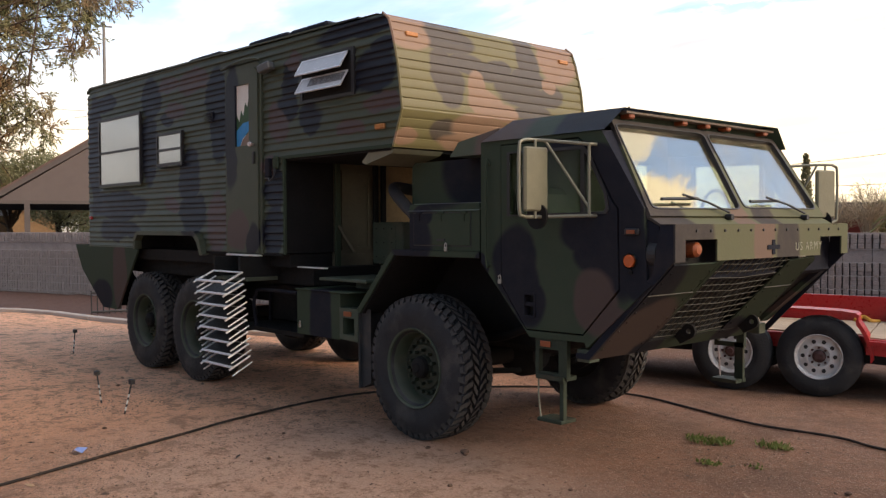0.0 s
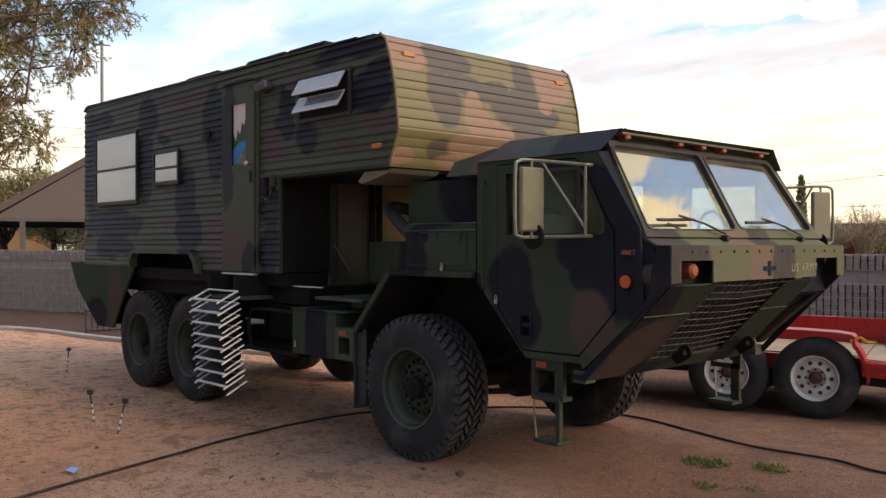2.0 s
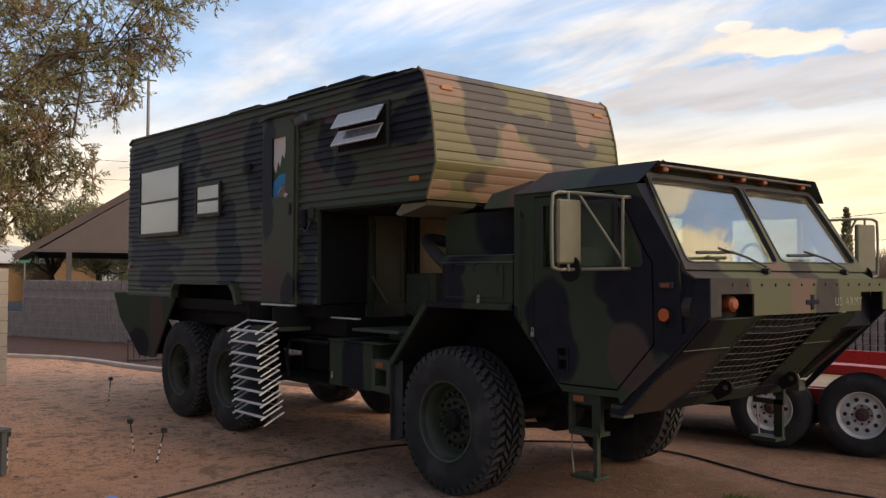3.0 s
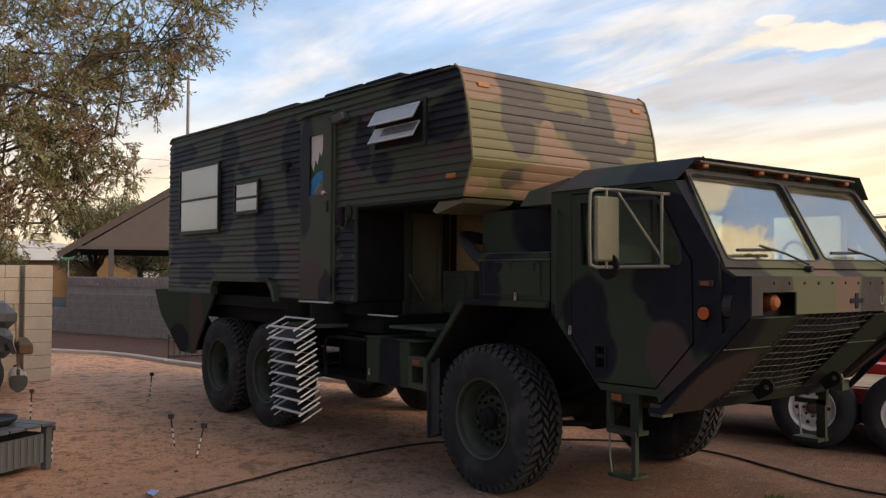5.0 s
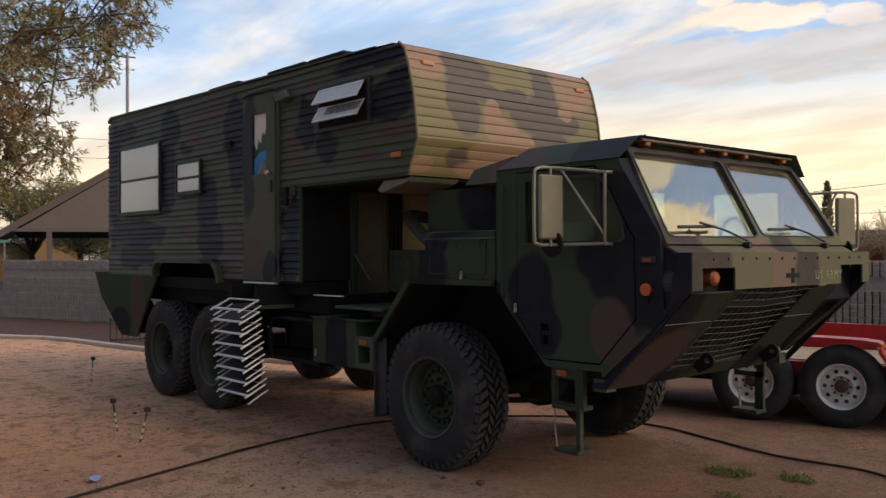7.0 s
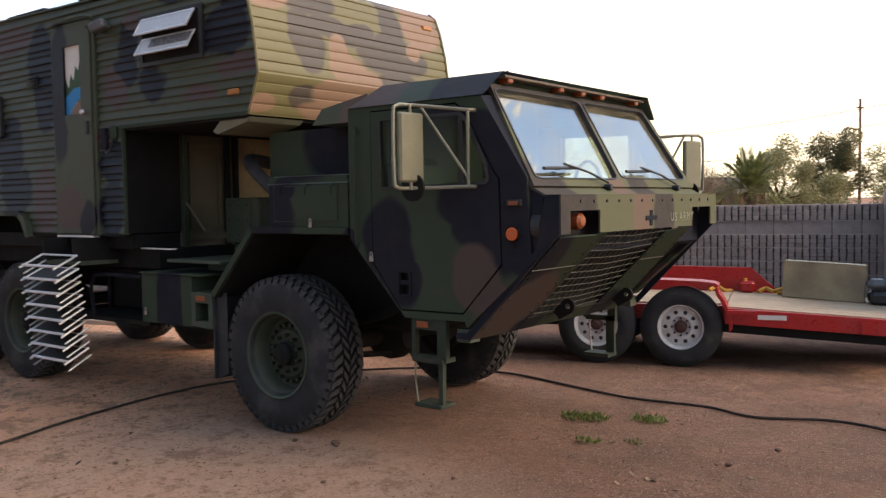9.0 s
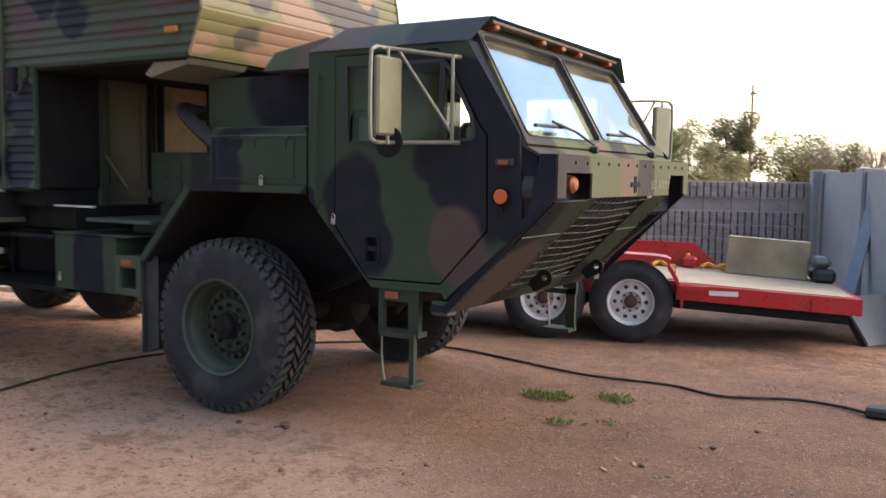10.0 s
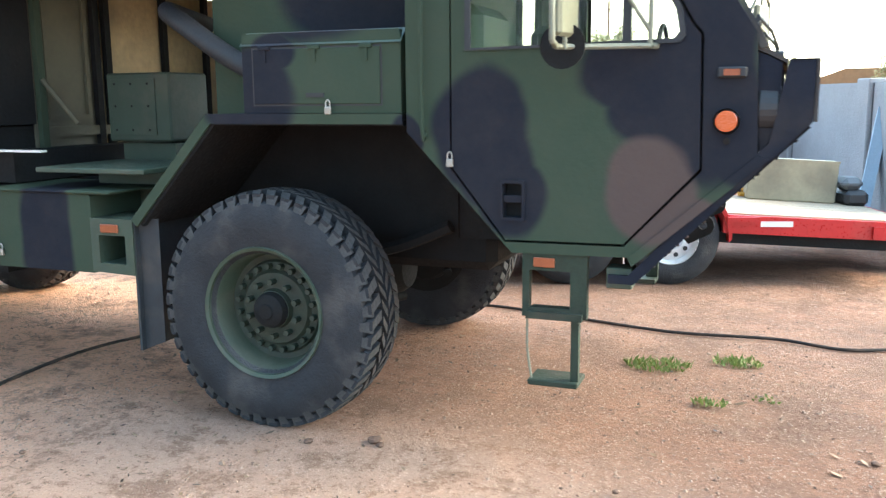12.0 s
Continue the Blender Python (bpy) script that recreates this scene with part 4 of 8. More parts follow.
def kerb_and_bed():
    # gravel bed in front of the block wall, with a concrete kerb
    bm = bmesh.new()
    L = [(6.0, 3.9), (12.8, 3.75), (15.1, 3.46), (16.4, 3.2), (17.5, 3.13), (18.8, 3.38), (20.7, 3.9), (26.0, 5.4)]
    top = [along_wall(s, o - 0.12, 0.05) for s, o in L]
    base = [along_wall(s, -0.05, 0.05) for s, o in L]
    ra, rb = [bm.verts.new(p) for p in top], [bm.verts.new(p) for p in base]
    for k in range(len(L) - 1):
        bm.faces.new((ra[k], ra[k + 1], rb[k + 1], rb[k]))
    bmesh.ops.subdivide_edges(bm, edges=bm.edges[:], cuts=3, use_grid_fill=True)
    for v in bm.verts:
        v.co.z += 0.03 * noise.noise(v.co * 2.0)
    tagged(part("gravel_bed", bm, "gravel"), "brown gravel bed along the block wall", "gravel bed", kind="structure")
    for k in range(len(L) - 1):
        bm = bmesh.new()
        a, b = along_wall(L[k][0], L[k][1], 0), along_wall(L[k + 1][0], L[k + 1][1], 0)
        d = b - a
        box(bm, 0, d.length - 0.006, -0.075, 0.075, -0.05, 0.065, 0.015, Matrix.Translation(a) @ Matrix.Rotation(math.atan2(d.y, d.x), 4, "Z"))
        tagged(part("kerb", bm, "concrete"), "pale concrete kerb edging the gravel bed", "kerb", "kerb pieces", "structure")


kerb_and_bed()


# ---- the truck ----
CY = 5.74                     # its middle line
truck = thing("military_truck", (-6.5, CY, 0), "six-wheeled military truck in green, brown and black camouflage on dirt", "truck")
TYRE_R, TYRE_W = 0.581, 0.365


def tyre_mesh(r, w):
    """Tyre carcass round the y axis, outer face at y=0."""
    bm = bmesh.new()
    h = w
    prof = [(0.285, 0.05), (0.305, 0.02), (0.36, 0.008), (0.42, 0.0), (0.48, 0.004), (0.525, 0.022), (r - 0.045, 0.05), (r - 0.036, 0.09), (r - 0.034, h / 2)]
    prof = prof + [(q, h - p) for q, p in prof[-2::-1]]
    lathe(bm, prof, (0, 0, 0), "y", 64)
    return bm


def tread_blocks(r, w, lugs):
    """One mesh for each kind of tread block: (mesh, turn) with the turn in steps of one lug."""
    kinds, k = [], w / 0.40

    def closed(bm, vs, faces, worn):
        for q in faces:
            bm.faces.new([vs[i] for i in q]).material_index = int(q == worn)
        bmesh.ops.recalc_face_normals(bm, faces=bm.faces[:])
        me = bpy.data.meshes.new("tread_block"); bm.to_mesh(me); bm.free()
        for mat in ("rubber", "worn_rubber"):
            me.materials.append(M[mat])
        return me
    for row, (y0, y1, skew, off) in enumerate(((0.035, 0.120, 0.07, 0.0), (0.136, 0.192, -0.11, 0.5), (0.208, 0.264, 0.11, 0.0), (0.280, 0.365, -0.07, 0.5))):
        y0, y1 = y0 * k, y1 * k
        bm, vs = bmesh.new(), []
        da = 2 * math.pi / lugs * (0.62 if row in (0, 3) else 0.56)
        for rr in (r - 0.04, r):
            sh = 0.93 if rr == r else 1.0
            for y, s in ((y0, -0.5), (y1, 0.5)):
                for e in (-0.5, 0.5):
                    a = skew * s + e * da * sh
                    q = rr - (0.012 if (row in (0, 3) and ((y == y0) == (row == 0)) and rr == r) else 0.0)
                    vs.append(bm.verts.new((q * math.cos(a), y, q * math.sin(a))))
        kinds.append((closed(bm, vs, ((0, 1, 3, 2), (4, 6, 7, 5), (0, 4, 5, 1), (2, 3, 7, 6), (0, 2, 6, 4), (1, 5, 7, 3)), (4, 6, 7, 5)), off, (0, 1)))
    for y0, y1, y2, o, off in ((0.05, 0.034, 0.019, 1, 0.0), (w - 0.05, w - 0.034, w - 0.019, -1, 0.5)):      # shoulder blocks, long and short
        for odd, long in ((1, 0.032), (0, 0.010)):
            bm, vs = bmesh.new(), []
            da = 2 * math.pi / lugs * 0.74
            for rr, yy in ((r - 0.012, y1 + o * 0.004), (r - 0.060 - long, y2 - o * (0.002 + 0.15 * long)), (r - 0.060 - long, y2 + o * 0.03), (r - 0.02, y0 + o * 0.02)):
                for e in (-0.5, 0.5):
                    a = -o * 0.05 + e * da * (1.0 if rr > r - 0.03 else 0.72)
                    vs.append(bm.verts.new((rr * math.cos(a), yy, rr * math.sin(a))))
            kinds.append((closed(bm, vs, ((0, 1, 3, 2), (2, 3, 5, 4), (4, 5, 7, 6), (6, 7, 1, 0), (0, 2, 4, 6), (1, 7, 5, 3)), (0, 1, 3, 2)), off, (odd,)))
    return kinds


LUGS = 46


def rim_mesh():
    bm = bmesh.new()
    lathe(bm, [(0.302, 0.012), (0.318, 0.004), (0.322, 0.016), (0.30, 0.03), (0.278, 0.06), (0.272, 0.14), (0.262, 0.165), (0.235, 0.170), (0.225, 0.155), (0.19, 0.150), (0.175, 0.132), (0.10, 0.128), (0.092, 0.10), (0.06, 0.095), (0.0, 0.095)], (0, 0, 0), "y", 48)
    lathe(bm, [(0.302, 0.012), (0.29, 0.10), (0.28, 0.30), (0.29, 0.36), (0.0, 0.36)], (0, 0, 0), "y", 48)
    return bm


def wheel_parts(parent, at, mirror, first):
    """One wheel under the truck: tyre, rim, hub and bolts."""
    x, y, z = at
    m = Matrix.Translation((x, y, z)) @ (Matrix.Rotation(math.pi, 4, "Z") if mirror else Matrix())
    if not first:
        bm = tyre_mesh(TYRE_R, TYRE_W)
        bmesh.ops.recalc_face_normals(bm, faces=bm.faces[:])
        first["tyre"] = bpy.data.meshes.new("tyre"); bm.to_mesh(first["tyre"]); bm.free()
        bm = rim_mesh(); bmesh.ops.recalc_face_normals(bm, faces=bm.faces[:])
        first["rim"] = bpy.data.meshes.new("rim"); bm.to_mesh(first["rim"]); bm.free()
        bm = bmesh.new()
        lathe(bm, [(0.0, 0.036), (0.034, 0.036), (0.040, 0.045), (0.062, 0.050), (0.080, 0.062), (0.088, 0.085), (0.091, 0.13)], (0, 0, 0), "y", 28)
        first["hub"] = bpy.data.meshes.new("hub"); bm.to_mesh(first["hub"]); bm.free()
        bm = cyl(bmesh.new(), (0, 0, 0), 0.015, 0.055, "y", 6)
        first["bolt"] = bpy.data.meshes.new("bolt"); bm.to_mesh(first["bolt"]); bm.free()
        first["rim"].materials.append(M["army_green"]); first["rim"].materials.append(M["recess_green"])
        # the sunken disc takes the green with the shade in it
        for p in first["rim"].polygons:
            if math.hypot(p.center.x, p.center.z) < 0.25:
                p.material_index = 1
        for key, mat in (("tyre", "rubber"), ("hub", "dark"), ("bolt", "recess_green")):
            first[key].materials.append(M[mat])
        for key in ("tyre", "rim", "hub", "bolt"):
            first[key].shade_smooth(); first[key].set_sharp_from_angle(angle=radians(35))
    w = new("wheel"); w.parent = parent
    w.matrix_parent_inverse = Matrix.Translation(parent.location).inverted()
    w.matrix_basis = m
    for key in ("tyre", "rim", "hub"):
        o = new(key, first[key]); o.parent = w
    first.setdefault("blocks", None)
    if first["blocks"] is None:
        first["blocks"] = tread_blocks(TYRE_R, TYRE_W, LUGS)
    for me, off, ks in first["blocks"]:
        for k in range(LUGS):
            if k % 2 in ks or ks == (0, 1):
                o = new("tread_block", me); o.parent = w
                o.rotation_euler = (0, -2 * math.pi * (k + off) / LUGS, 0)
    for n, r, y in ((10, 0.135, 0.085), (20, 0.208, 0.118)):
        for k in range(n):
            a = 2 * math.pi * (k + 0.5) / n
            o = new("bolt", first["bolt"]); o.parent = w
            o.location = (r * math.cos(a), y, r * math.sin(a))
    w["label"] = "black off-road tyre on a green steel rim"
    return w


_wheels = {}
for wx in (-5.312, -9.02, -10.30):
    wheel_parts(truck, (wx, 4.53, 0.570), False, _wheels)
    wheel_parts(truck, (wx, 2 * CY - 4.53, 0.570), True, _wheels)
    bm = bmesh.new()
    cyl(bm, (wx, 4.9, 0.572), 0.075, 2 * (CY - 4.9), "y", 14)
    lathe(bm, [(0, -0.22), (0.12, -0.21), (0.20, -0.1), (0.22, 0), (0.20, 0.1), (0.12, 0.21), (0, 0.22)], (wx, CY + 0.1, 0.572), "x", 18)
    part("axle", bm, "dark", truck, smooth=True)
for ry in (CY - 0.46, CY + 0.38):
    part("chassis_rail", B(-12.0, -3.55, ry, ry + 0.08, 0.86, 1.12), "dark", truck)
for cx in (-11.8, -10.9, -9.66, -8.3, -7.2, -6.1, -4.4):
    part("cross_member", B(cx - 0.06, cx + 0.06, CY - 0.375, CY + 0.375, 0.90, 1.06), "dark", truck)
part("gearbox", B(-6.6, -5.7, CY - 0.3, CY + 0.28, 0.62, 1.0, bevel=0.06), "dark", truck)
part("driveshaft", cyl(bmesh.new(), (-9.0, CY, 0.62), 0.05, 3.6, "x", 12), "dark", truck)
part("engine_block", B(-5.5, -4.4, CY - 0.42, CY + 0.42, 0.68, 1.35, bevel=0.05), "dark", truck)
for sy_ in (1, -1):
    def Z(a):
        return CY - sy_ * (CY - a)
    # near-black well panels carry the shade inside the wheel arch
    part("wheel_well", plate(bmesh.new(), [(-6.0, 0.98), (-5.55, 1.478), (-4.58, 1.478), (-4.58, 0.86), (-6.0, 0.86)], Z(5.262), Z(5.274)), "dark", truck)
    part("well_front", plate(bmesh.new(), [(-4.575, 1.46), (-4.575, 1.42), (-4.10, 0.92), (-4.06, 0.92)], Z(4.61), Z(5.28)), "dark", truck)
    part("leaf_spring", tube(bmesh.new(), smooth_path([(-6.0, Z(5.2), 0.93), (-5.65, Z(5.2), 0.80), (-5.29, Z(5.2), 0.755), (-4.93, Z(5.2), 0.80), (-4.6, Z(5.2), 0.93)], 4), 0.035, 6), "dark", truck)
    part("brake_drum", cyl(bmesh.new(), (-5.288, min(Z(4.83), Z(4.99)), 0.572), 0.225, 0.16, "y", 28), "clod" if sy_ == 1 else "dark", truck)
    part("brake_backplate", cyl(bmesh.new(), (-5.312, min(Z(4.889), Z(4.915)), 0.570), 0.312, 0.026, "y", 32), "dark", truck)
    part("steering_arm", tube(bmesh.new(), [(-5.15, Z(4.95), 0.52), (-4.95, Z(5.4), 0.50)], 0.025, 8), "dark", truck)


# -- cab shell
CAB_SIDE = [(-4.555, 2.30), (-4.555, 1.43), (-4.085, 0.93), (-3.60, 0.935), (-3.13, 1.35), (-3.15, 1.80), (-3.47, 2.30)]
DOOR = [(-4.347, 2.262), (-4.347, 1.286), (-4.11, 0.985), (-3.62, 0.99), (-3.337, 1.295), (-3.35, 1.80), (-3.385, 1.84), (-3.60, 2.215), (-3.66, 2.262)]
DOOR_WINDOW = [(-4.28, 2.21), (-4.28, 1.765), (-3.43, 1.775), (-3.41, 1.80), (-3.425, 1.90), (-3.57, 2.17), (-3.62, 2.21)]

HANDLE_PIT = [(-4.120, 1.220), (-4.120, 1.080), (-4.040, 1.080), (-4.040, 1.220)]


def grown(poly, d):
    c = Vector((sum(p[0] for p in poly) / len(poly), sum(p[1] for p in poly) / len(poly)))
    return [tuple(c + (Vector(p) - c) * (1 + d / (Vector(p) - c).length)) for p in poly]


def rounded(pts, r=0.06, n=4, ky=1.0):
    out = []
    for k, p in enumerate(pts):
        a, b, c = Vector(pts[k - 1]), Vector(p), Vector(pts[(k + 1) % len(pts)])
        u, w = (a - b).normalized(), (c - b).normalized()
        ra = min(r, (a - b).length * 0.45); rb = min(r, (c - b).length * 0.45)
        p0, p1 = b + u * ra, b + w * rb
        for j in range(n + 1):
            t = j / n
            out.append(tuple((1 - t) ** 2 * p0 + 2 * t * (1 - t) * b + t * t * p1))
    return out


for side in (0, 1):
    def Y(a):
        return a if side == 0 else 2 * CY - a
    y0, y1 = Y(4.55), Y(4.60)
    part("cab_side", plate(bmesh.new(), CAB_SIDE, y0, y1, [grown(DOOR, 0.012)]), "cab", truck)
    door = part("cab_door", plate(bmesh.new(), DOOR, Y(4.545), Y(4.59), [DOOR_WINDOW, HANDLE_PIT]), "cab", truck, "camouflaged steel cab door, closed")
    part("door_jamb", plate(bmesh.new(), grown(DOOR, 0.03), Y(4.602), Y(4.612), [grown(DOOR, -0.03)]), "dark", truck)
    part("window_seal", plate(bmesh.new(), grown(DOOR_WINDOW, 0.006), Y(4.536), Y(4.546), [grown(DOOR_WINDOW, -0.022)]), "black", door)
    part("window_pane", plate(bmesh.new(), DOOR_WINDOW, Y(4.566), Y(4.567)), "door_glass", door)
    part("window_bar", B(-3.645, -3.612, min(Y(4.552), Y(4.582)), max(Y(4.552), Y(4.582)), 1.77, 2.21), "black", door)
    part("handle_frame", plate(bmesh.new(), rounded([(-4.135, 1.235), (-4.135, 1.065), (-4.025, 1.065), (-4.025, 1.235)], 0.015), Y(4.534), Y(4.547), [rounded([(-4.122, 1.222), (-4.122, 1.078), (-4.038, 1.078), (-4.038, 1.222)], 0.012)]), "cab", door)
    part("handle_recess", B(-4.124, -4.036, min(Y(4.5905), Y(4.597)), max(Y(4.5905), Y(4.597)), 1.076, 1.224), "dark", door)
    part("door_handle", B(-4.121, -4.039, min(Y(4.546), Y(4.558)), max(Y(4.546), Y(4.558)), 1.140, 1.172, bevel=0.004), "cab", door)
    part("lamp_screw", cyl(bmesh.new(), (-3.243, Y(4.55) - (0.012 if side == 0 else 0.0), 1.405), 0.014, 0.012, "y", 10), "dark", truck)
    part("grab_handle", tube(bmesh.new(), smooth_path([(-4.47, Y(4.55), 2.13), (-4.47, Y(4.515), 2.12), (-4.47, Y(4.515), 1.45), (-4.47, Y(4.55), 1.43)], 3), 0.009), "cab", truck)
    # sill below the door, standing proud
    part("door_sill", plate(bmesh.new(), [(-3.60, 0.935), (-3.585, 0.90), (-3.09, 1.335), (-3.13, 1.35)], Y(4.54), Y(4.66)), "cab", truck)
    # lamps on the cab corner
    lamp = part("side_lamp", cyl(bmesh.new(), (-3.246, Y(4.55) - (0.028 if side == 0 else 0.0), 1.477), 0.040, 0.028, "y", 24), "amber", truck, "round orange side lamp")
    part("lamp_rim", lathe(bmesh.new(), [(0.040, 0), (0.046, -0.006), (0.048, -0.02), (0.048, 0.0)], (-3.246, Y(4.55) - (0.0 if side == 0 else -0.02), 1.477), "y", 24), "black", lamp)
    mk = part("marker_lamp", B(-3.285, -3.18, min(Y(4.53), Y(4.55)), max(Y(4.53), Y(4.55)), 1.637, 1.678, bevel=0.006), "black", truck)
    part("marker_lens", B(-3.262, -3.205, min(Y(4.522), Y(4.53)), max(Y(4.522), Y(4.53)), 1.646, 1.669), "dull_amber", mk)

part("cab_floor", plate(bmesh.new(), [(-4.553, 1.43), (-4.085, 0.932), (-3.60, 0.937), (-3.14, 1.345), (-3.16, 1.36), (-3.61, 0.96), (-4.075, 0.955), (-4.54, 1.44)], 4.602, 2 * CY - 4.602), "dark", truck)
part("cab_rear_wall", plate(bmesh.new(), [(4.6, 1.43), (6.88, 1.43), (6.88, 2.30), (4.6, 2.30)], -4.555, -4.51, [[(6.05, 1.86), (6.62, 1.86), (6.62, 2.22), (6.05, 2.22)]], axis="x"), "interior_green", truck)
part("rear_window_pane", B(-4.535, -4.531, 6.05, 6.62, 1.86, 2.22), "glass", truck)
# roof: flat top, sloping eaves all round, visor over the windscreen
bm = bmesh.new()
low = [(-4.545, 4.535, 2.30), (-3.44, 4.535, 2.305), (-3.44, 2 * CY - 4.535, 2.305), (-4.545, 2 * CY - 4.535, 2.30)]
top = [(-4.42, 4.75, 2.462), (-3.425, 4.73, 2.458), (-3.40, 2 * CY - 4.75, 2.462), (-4.42, 2 * CY - 4.75, 2.462)]
lv, tv = [bm.verts.new(p) for p in low], [bm.verts.new(p) for p in top]
bm.faces.new(tv)
for k in (0, 2, 3):
    j = (k + 1) % 4
    bm.faces.new((lv[k], lv[j], tv[j], tv[k]))
bmesh.ops.solidify(bm, geom=bm.faces[:], thickness=0.02)
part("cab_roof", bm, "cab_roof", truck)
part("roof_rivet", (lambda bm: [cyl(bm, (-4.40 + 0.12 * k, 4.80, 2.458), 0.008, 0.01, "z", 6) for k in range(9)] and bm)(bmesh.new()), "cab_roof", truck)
# sheet added below the roof edge, its colour lit as if by bounce
part("visor_brim", B(-3.515, -3.43, 4.76, 6.72, 2.424, 2.440, bevel=0.003), "visor", truck)
part("visor_panel", plate(bmesh.new(), [(4.69, 2.335), (6.79, 2.335), (6.75, 2.455), (4.73, 2.455)], -3.545, -3.52, axis="x"), "camo_plain", truck)
for ly in (4.84, 5.47, 5.77, 6.06, 6.62):
    part("roof_lamp", B(-3.522, -3.44, ly - 0.03, ly + 0.03, 2.395, 2.438, bevel=0.008), "dull_amber", truck, "small amber roof marker lamp")
# windscreen frame, leaning back
def lean(y, s):
    """A point of the windscreen plane: s from 0 (bottom) to 1 (top)."""
    return Vector((-3.165 - 0.30 * s, y, 1.79 + 0.50 * s))


def screen_plate(outer, holes, t):
    bm = bmesh.new()
    nrm = Vector((0.5, 0, 0.30)).normalized()
    plate(bm, outer, 0.0, t, holes, axis="x")
    for v in bm.verts:
        d, y, s = v.co
        v.co = lean(y, s) + nrm * d
    return bm


LEFT_PANE = rounded([(4.62, -0.01), (5.685, 0.0), (5.735, 1.10), (4.68, 1.10)], 0.07)
RIGHT_PANE = rounded([(5.745, 0.02), (6.85, 0.02), (6.76, 1.10), (5.785, 1.10)], 0.07)
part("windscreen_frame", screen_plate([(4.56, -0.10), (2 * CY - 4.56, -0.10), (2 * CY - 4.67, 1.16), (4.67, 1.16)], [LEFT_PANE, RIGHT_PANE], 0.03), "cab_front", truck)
for P in (LEFT_PANE, RIGHT_PANE):
    part("windscreen_pane", screen_plate(P, [], 0.006), "windscreen", truck)
    c = Vector((sum(p[0] for p in P) / len(P), sum(p[1] for p in P) / len(P)))
    part("windscreen_seal", screen_plate([tuple(c + (Vector(p) - c) * 1.012) for p in P], [[tuple(c + (Vector(p) - c) * 0.988) for p in P]], 0.036), "black", truck)
# A-pillars fill from screen to side
for side in (0, 1):
    def Y(a):
        return a if side == 0 else 2 * CY - a
    bm = bmesh.new()
    q = [(-3.15, Y(4.55), 1.80), (-3.165, Y(4.57), 1.74), (-3.47, Y(4.67), 2.31), (-3.47, Y(4.55), 2.30)]
    bm.faces.new([bm.verts.new(p) for p in q])
    part("pillar", bm, "camo_black", truck)
# cowl and cab nose under the screen
bm = bmesh.new()
prof = [(-3.16, 1.76), (-3.10, 1.735), (-3.04, 1.70), (-3.045, 1.688), (-3.105, 1.72), (-3.165, 1.745)]
plate(bm, prof, 4.57, 2 * CY - 4.57)
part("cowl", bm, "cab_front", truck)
# nose body in black: the shade of the recess behind the guard
part("cab_nose", plate(bmesh.new(), [(-3.17, 1.742), (-3.11, 1.717), (-3.06, 1.69), (-3.065, 1.35), (-3.12, 1.32)], 4.575, 2 * CY - 4.575), "camo_black", truck)
part("dashboard", B(-3.55, -3.2, 4.65, 6.83, 1.55, 1.74, bevel=0.03), "dark", truck)
for sy in (5.02, 6.35):
    seat = part("seat", B(-4.35, -3.85, sy - 0.25, sy + 0.25, 1.32, 1.46, bevel=0.05), "interior_green", truck, "pale green vinyl cab seat")
    part("backrest", B(-4.45, -4.30, sy - 0.24, sy + 0.24, 1.44, 1.98, bevel=0.05), "interior_green", seat)
part("steering_wheel", lathe(bmesh.new(), [(0.22 + 0.014 * math.cos(a), 0.014 * math.sin(a)) for a in [k * math.pi / 4 for k in range(8)]], (-3.72, 6.35, 1.75), "x", 28, closed=True), "black", truck)
# wipers
for wy in (5.02, 6.12):
    bm = bmesh.new()
    a, b = lean(wy + 0.42, -0.06) + Vector((0.06, 0, 0.02)), lean(wy - 0.02, 0.17) + Vector((0.05, 0, 0.02))
    tube(bm, [a, (a + b) / 2 + Vector((0.012, 0, 0.008)), b], 0.008, 6)
    wip = part("wiper_arm", bm, "black", truck)
    bm = bmesh.new()
    tube(bm, [lean(wy - 0.27, 0.12) + Vector((0.042, 0, 0.012)), lean(wy + 0.16, 0.14) + Vector((0.042, 0, 0.012))], 0.011, 6)
    part("wiper_blade", bm, "black", wip)
    part("wiper_pivot", cyl(bmesh.new(), lean(wy + 0.42, -0.08) + Vector((0.03, 0, 0)), 0.022, 0.05, "x", 10), "black", wip)

# -- front guard: upper plate with lamp openings, raked grille and side wings
FX = -2.93
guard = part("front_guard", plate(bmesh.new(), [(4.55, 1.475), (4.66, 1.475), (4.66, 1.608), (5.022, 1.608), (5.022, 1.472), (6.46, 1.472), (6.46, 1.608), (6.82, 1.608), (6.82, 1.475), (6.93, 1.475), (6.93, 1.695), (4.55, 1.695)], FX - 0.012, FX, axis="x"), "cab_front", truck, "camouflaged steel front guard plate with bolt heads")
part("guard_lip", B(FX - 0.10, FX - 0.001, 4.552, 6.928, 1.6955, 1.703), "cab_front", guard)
for k in range(13):
    part("bolt", cyl(bmesh.new(), (FX - 0.002, 4.78 + 0.165 * k, 1.662), 0.0095, 0.010, "x", 8), "black", guard)
cr = bmesh.new()
box(cr, FX + 0.001, FX + 0.006, 5.725, 5.765, 1.495, 1.595)
box(cr, FX + 0.0012, FX + 0.0062, 5.66, 5.83, 1.53, 1.56)
part("cross_mark", cr, "camo_black", guard, "plain dark cross-shaped mark")


txt = bpy.data.curves.new("stencil", "FONT")
txt.body, txt.size, txt.space_character, txt.align_x, txt.align_y = "US ARMY", 0.085, 1.25, "CENTER", "CENTER"
txt.extrude = 0.0008
txt.materials.append(M["stencil"])
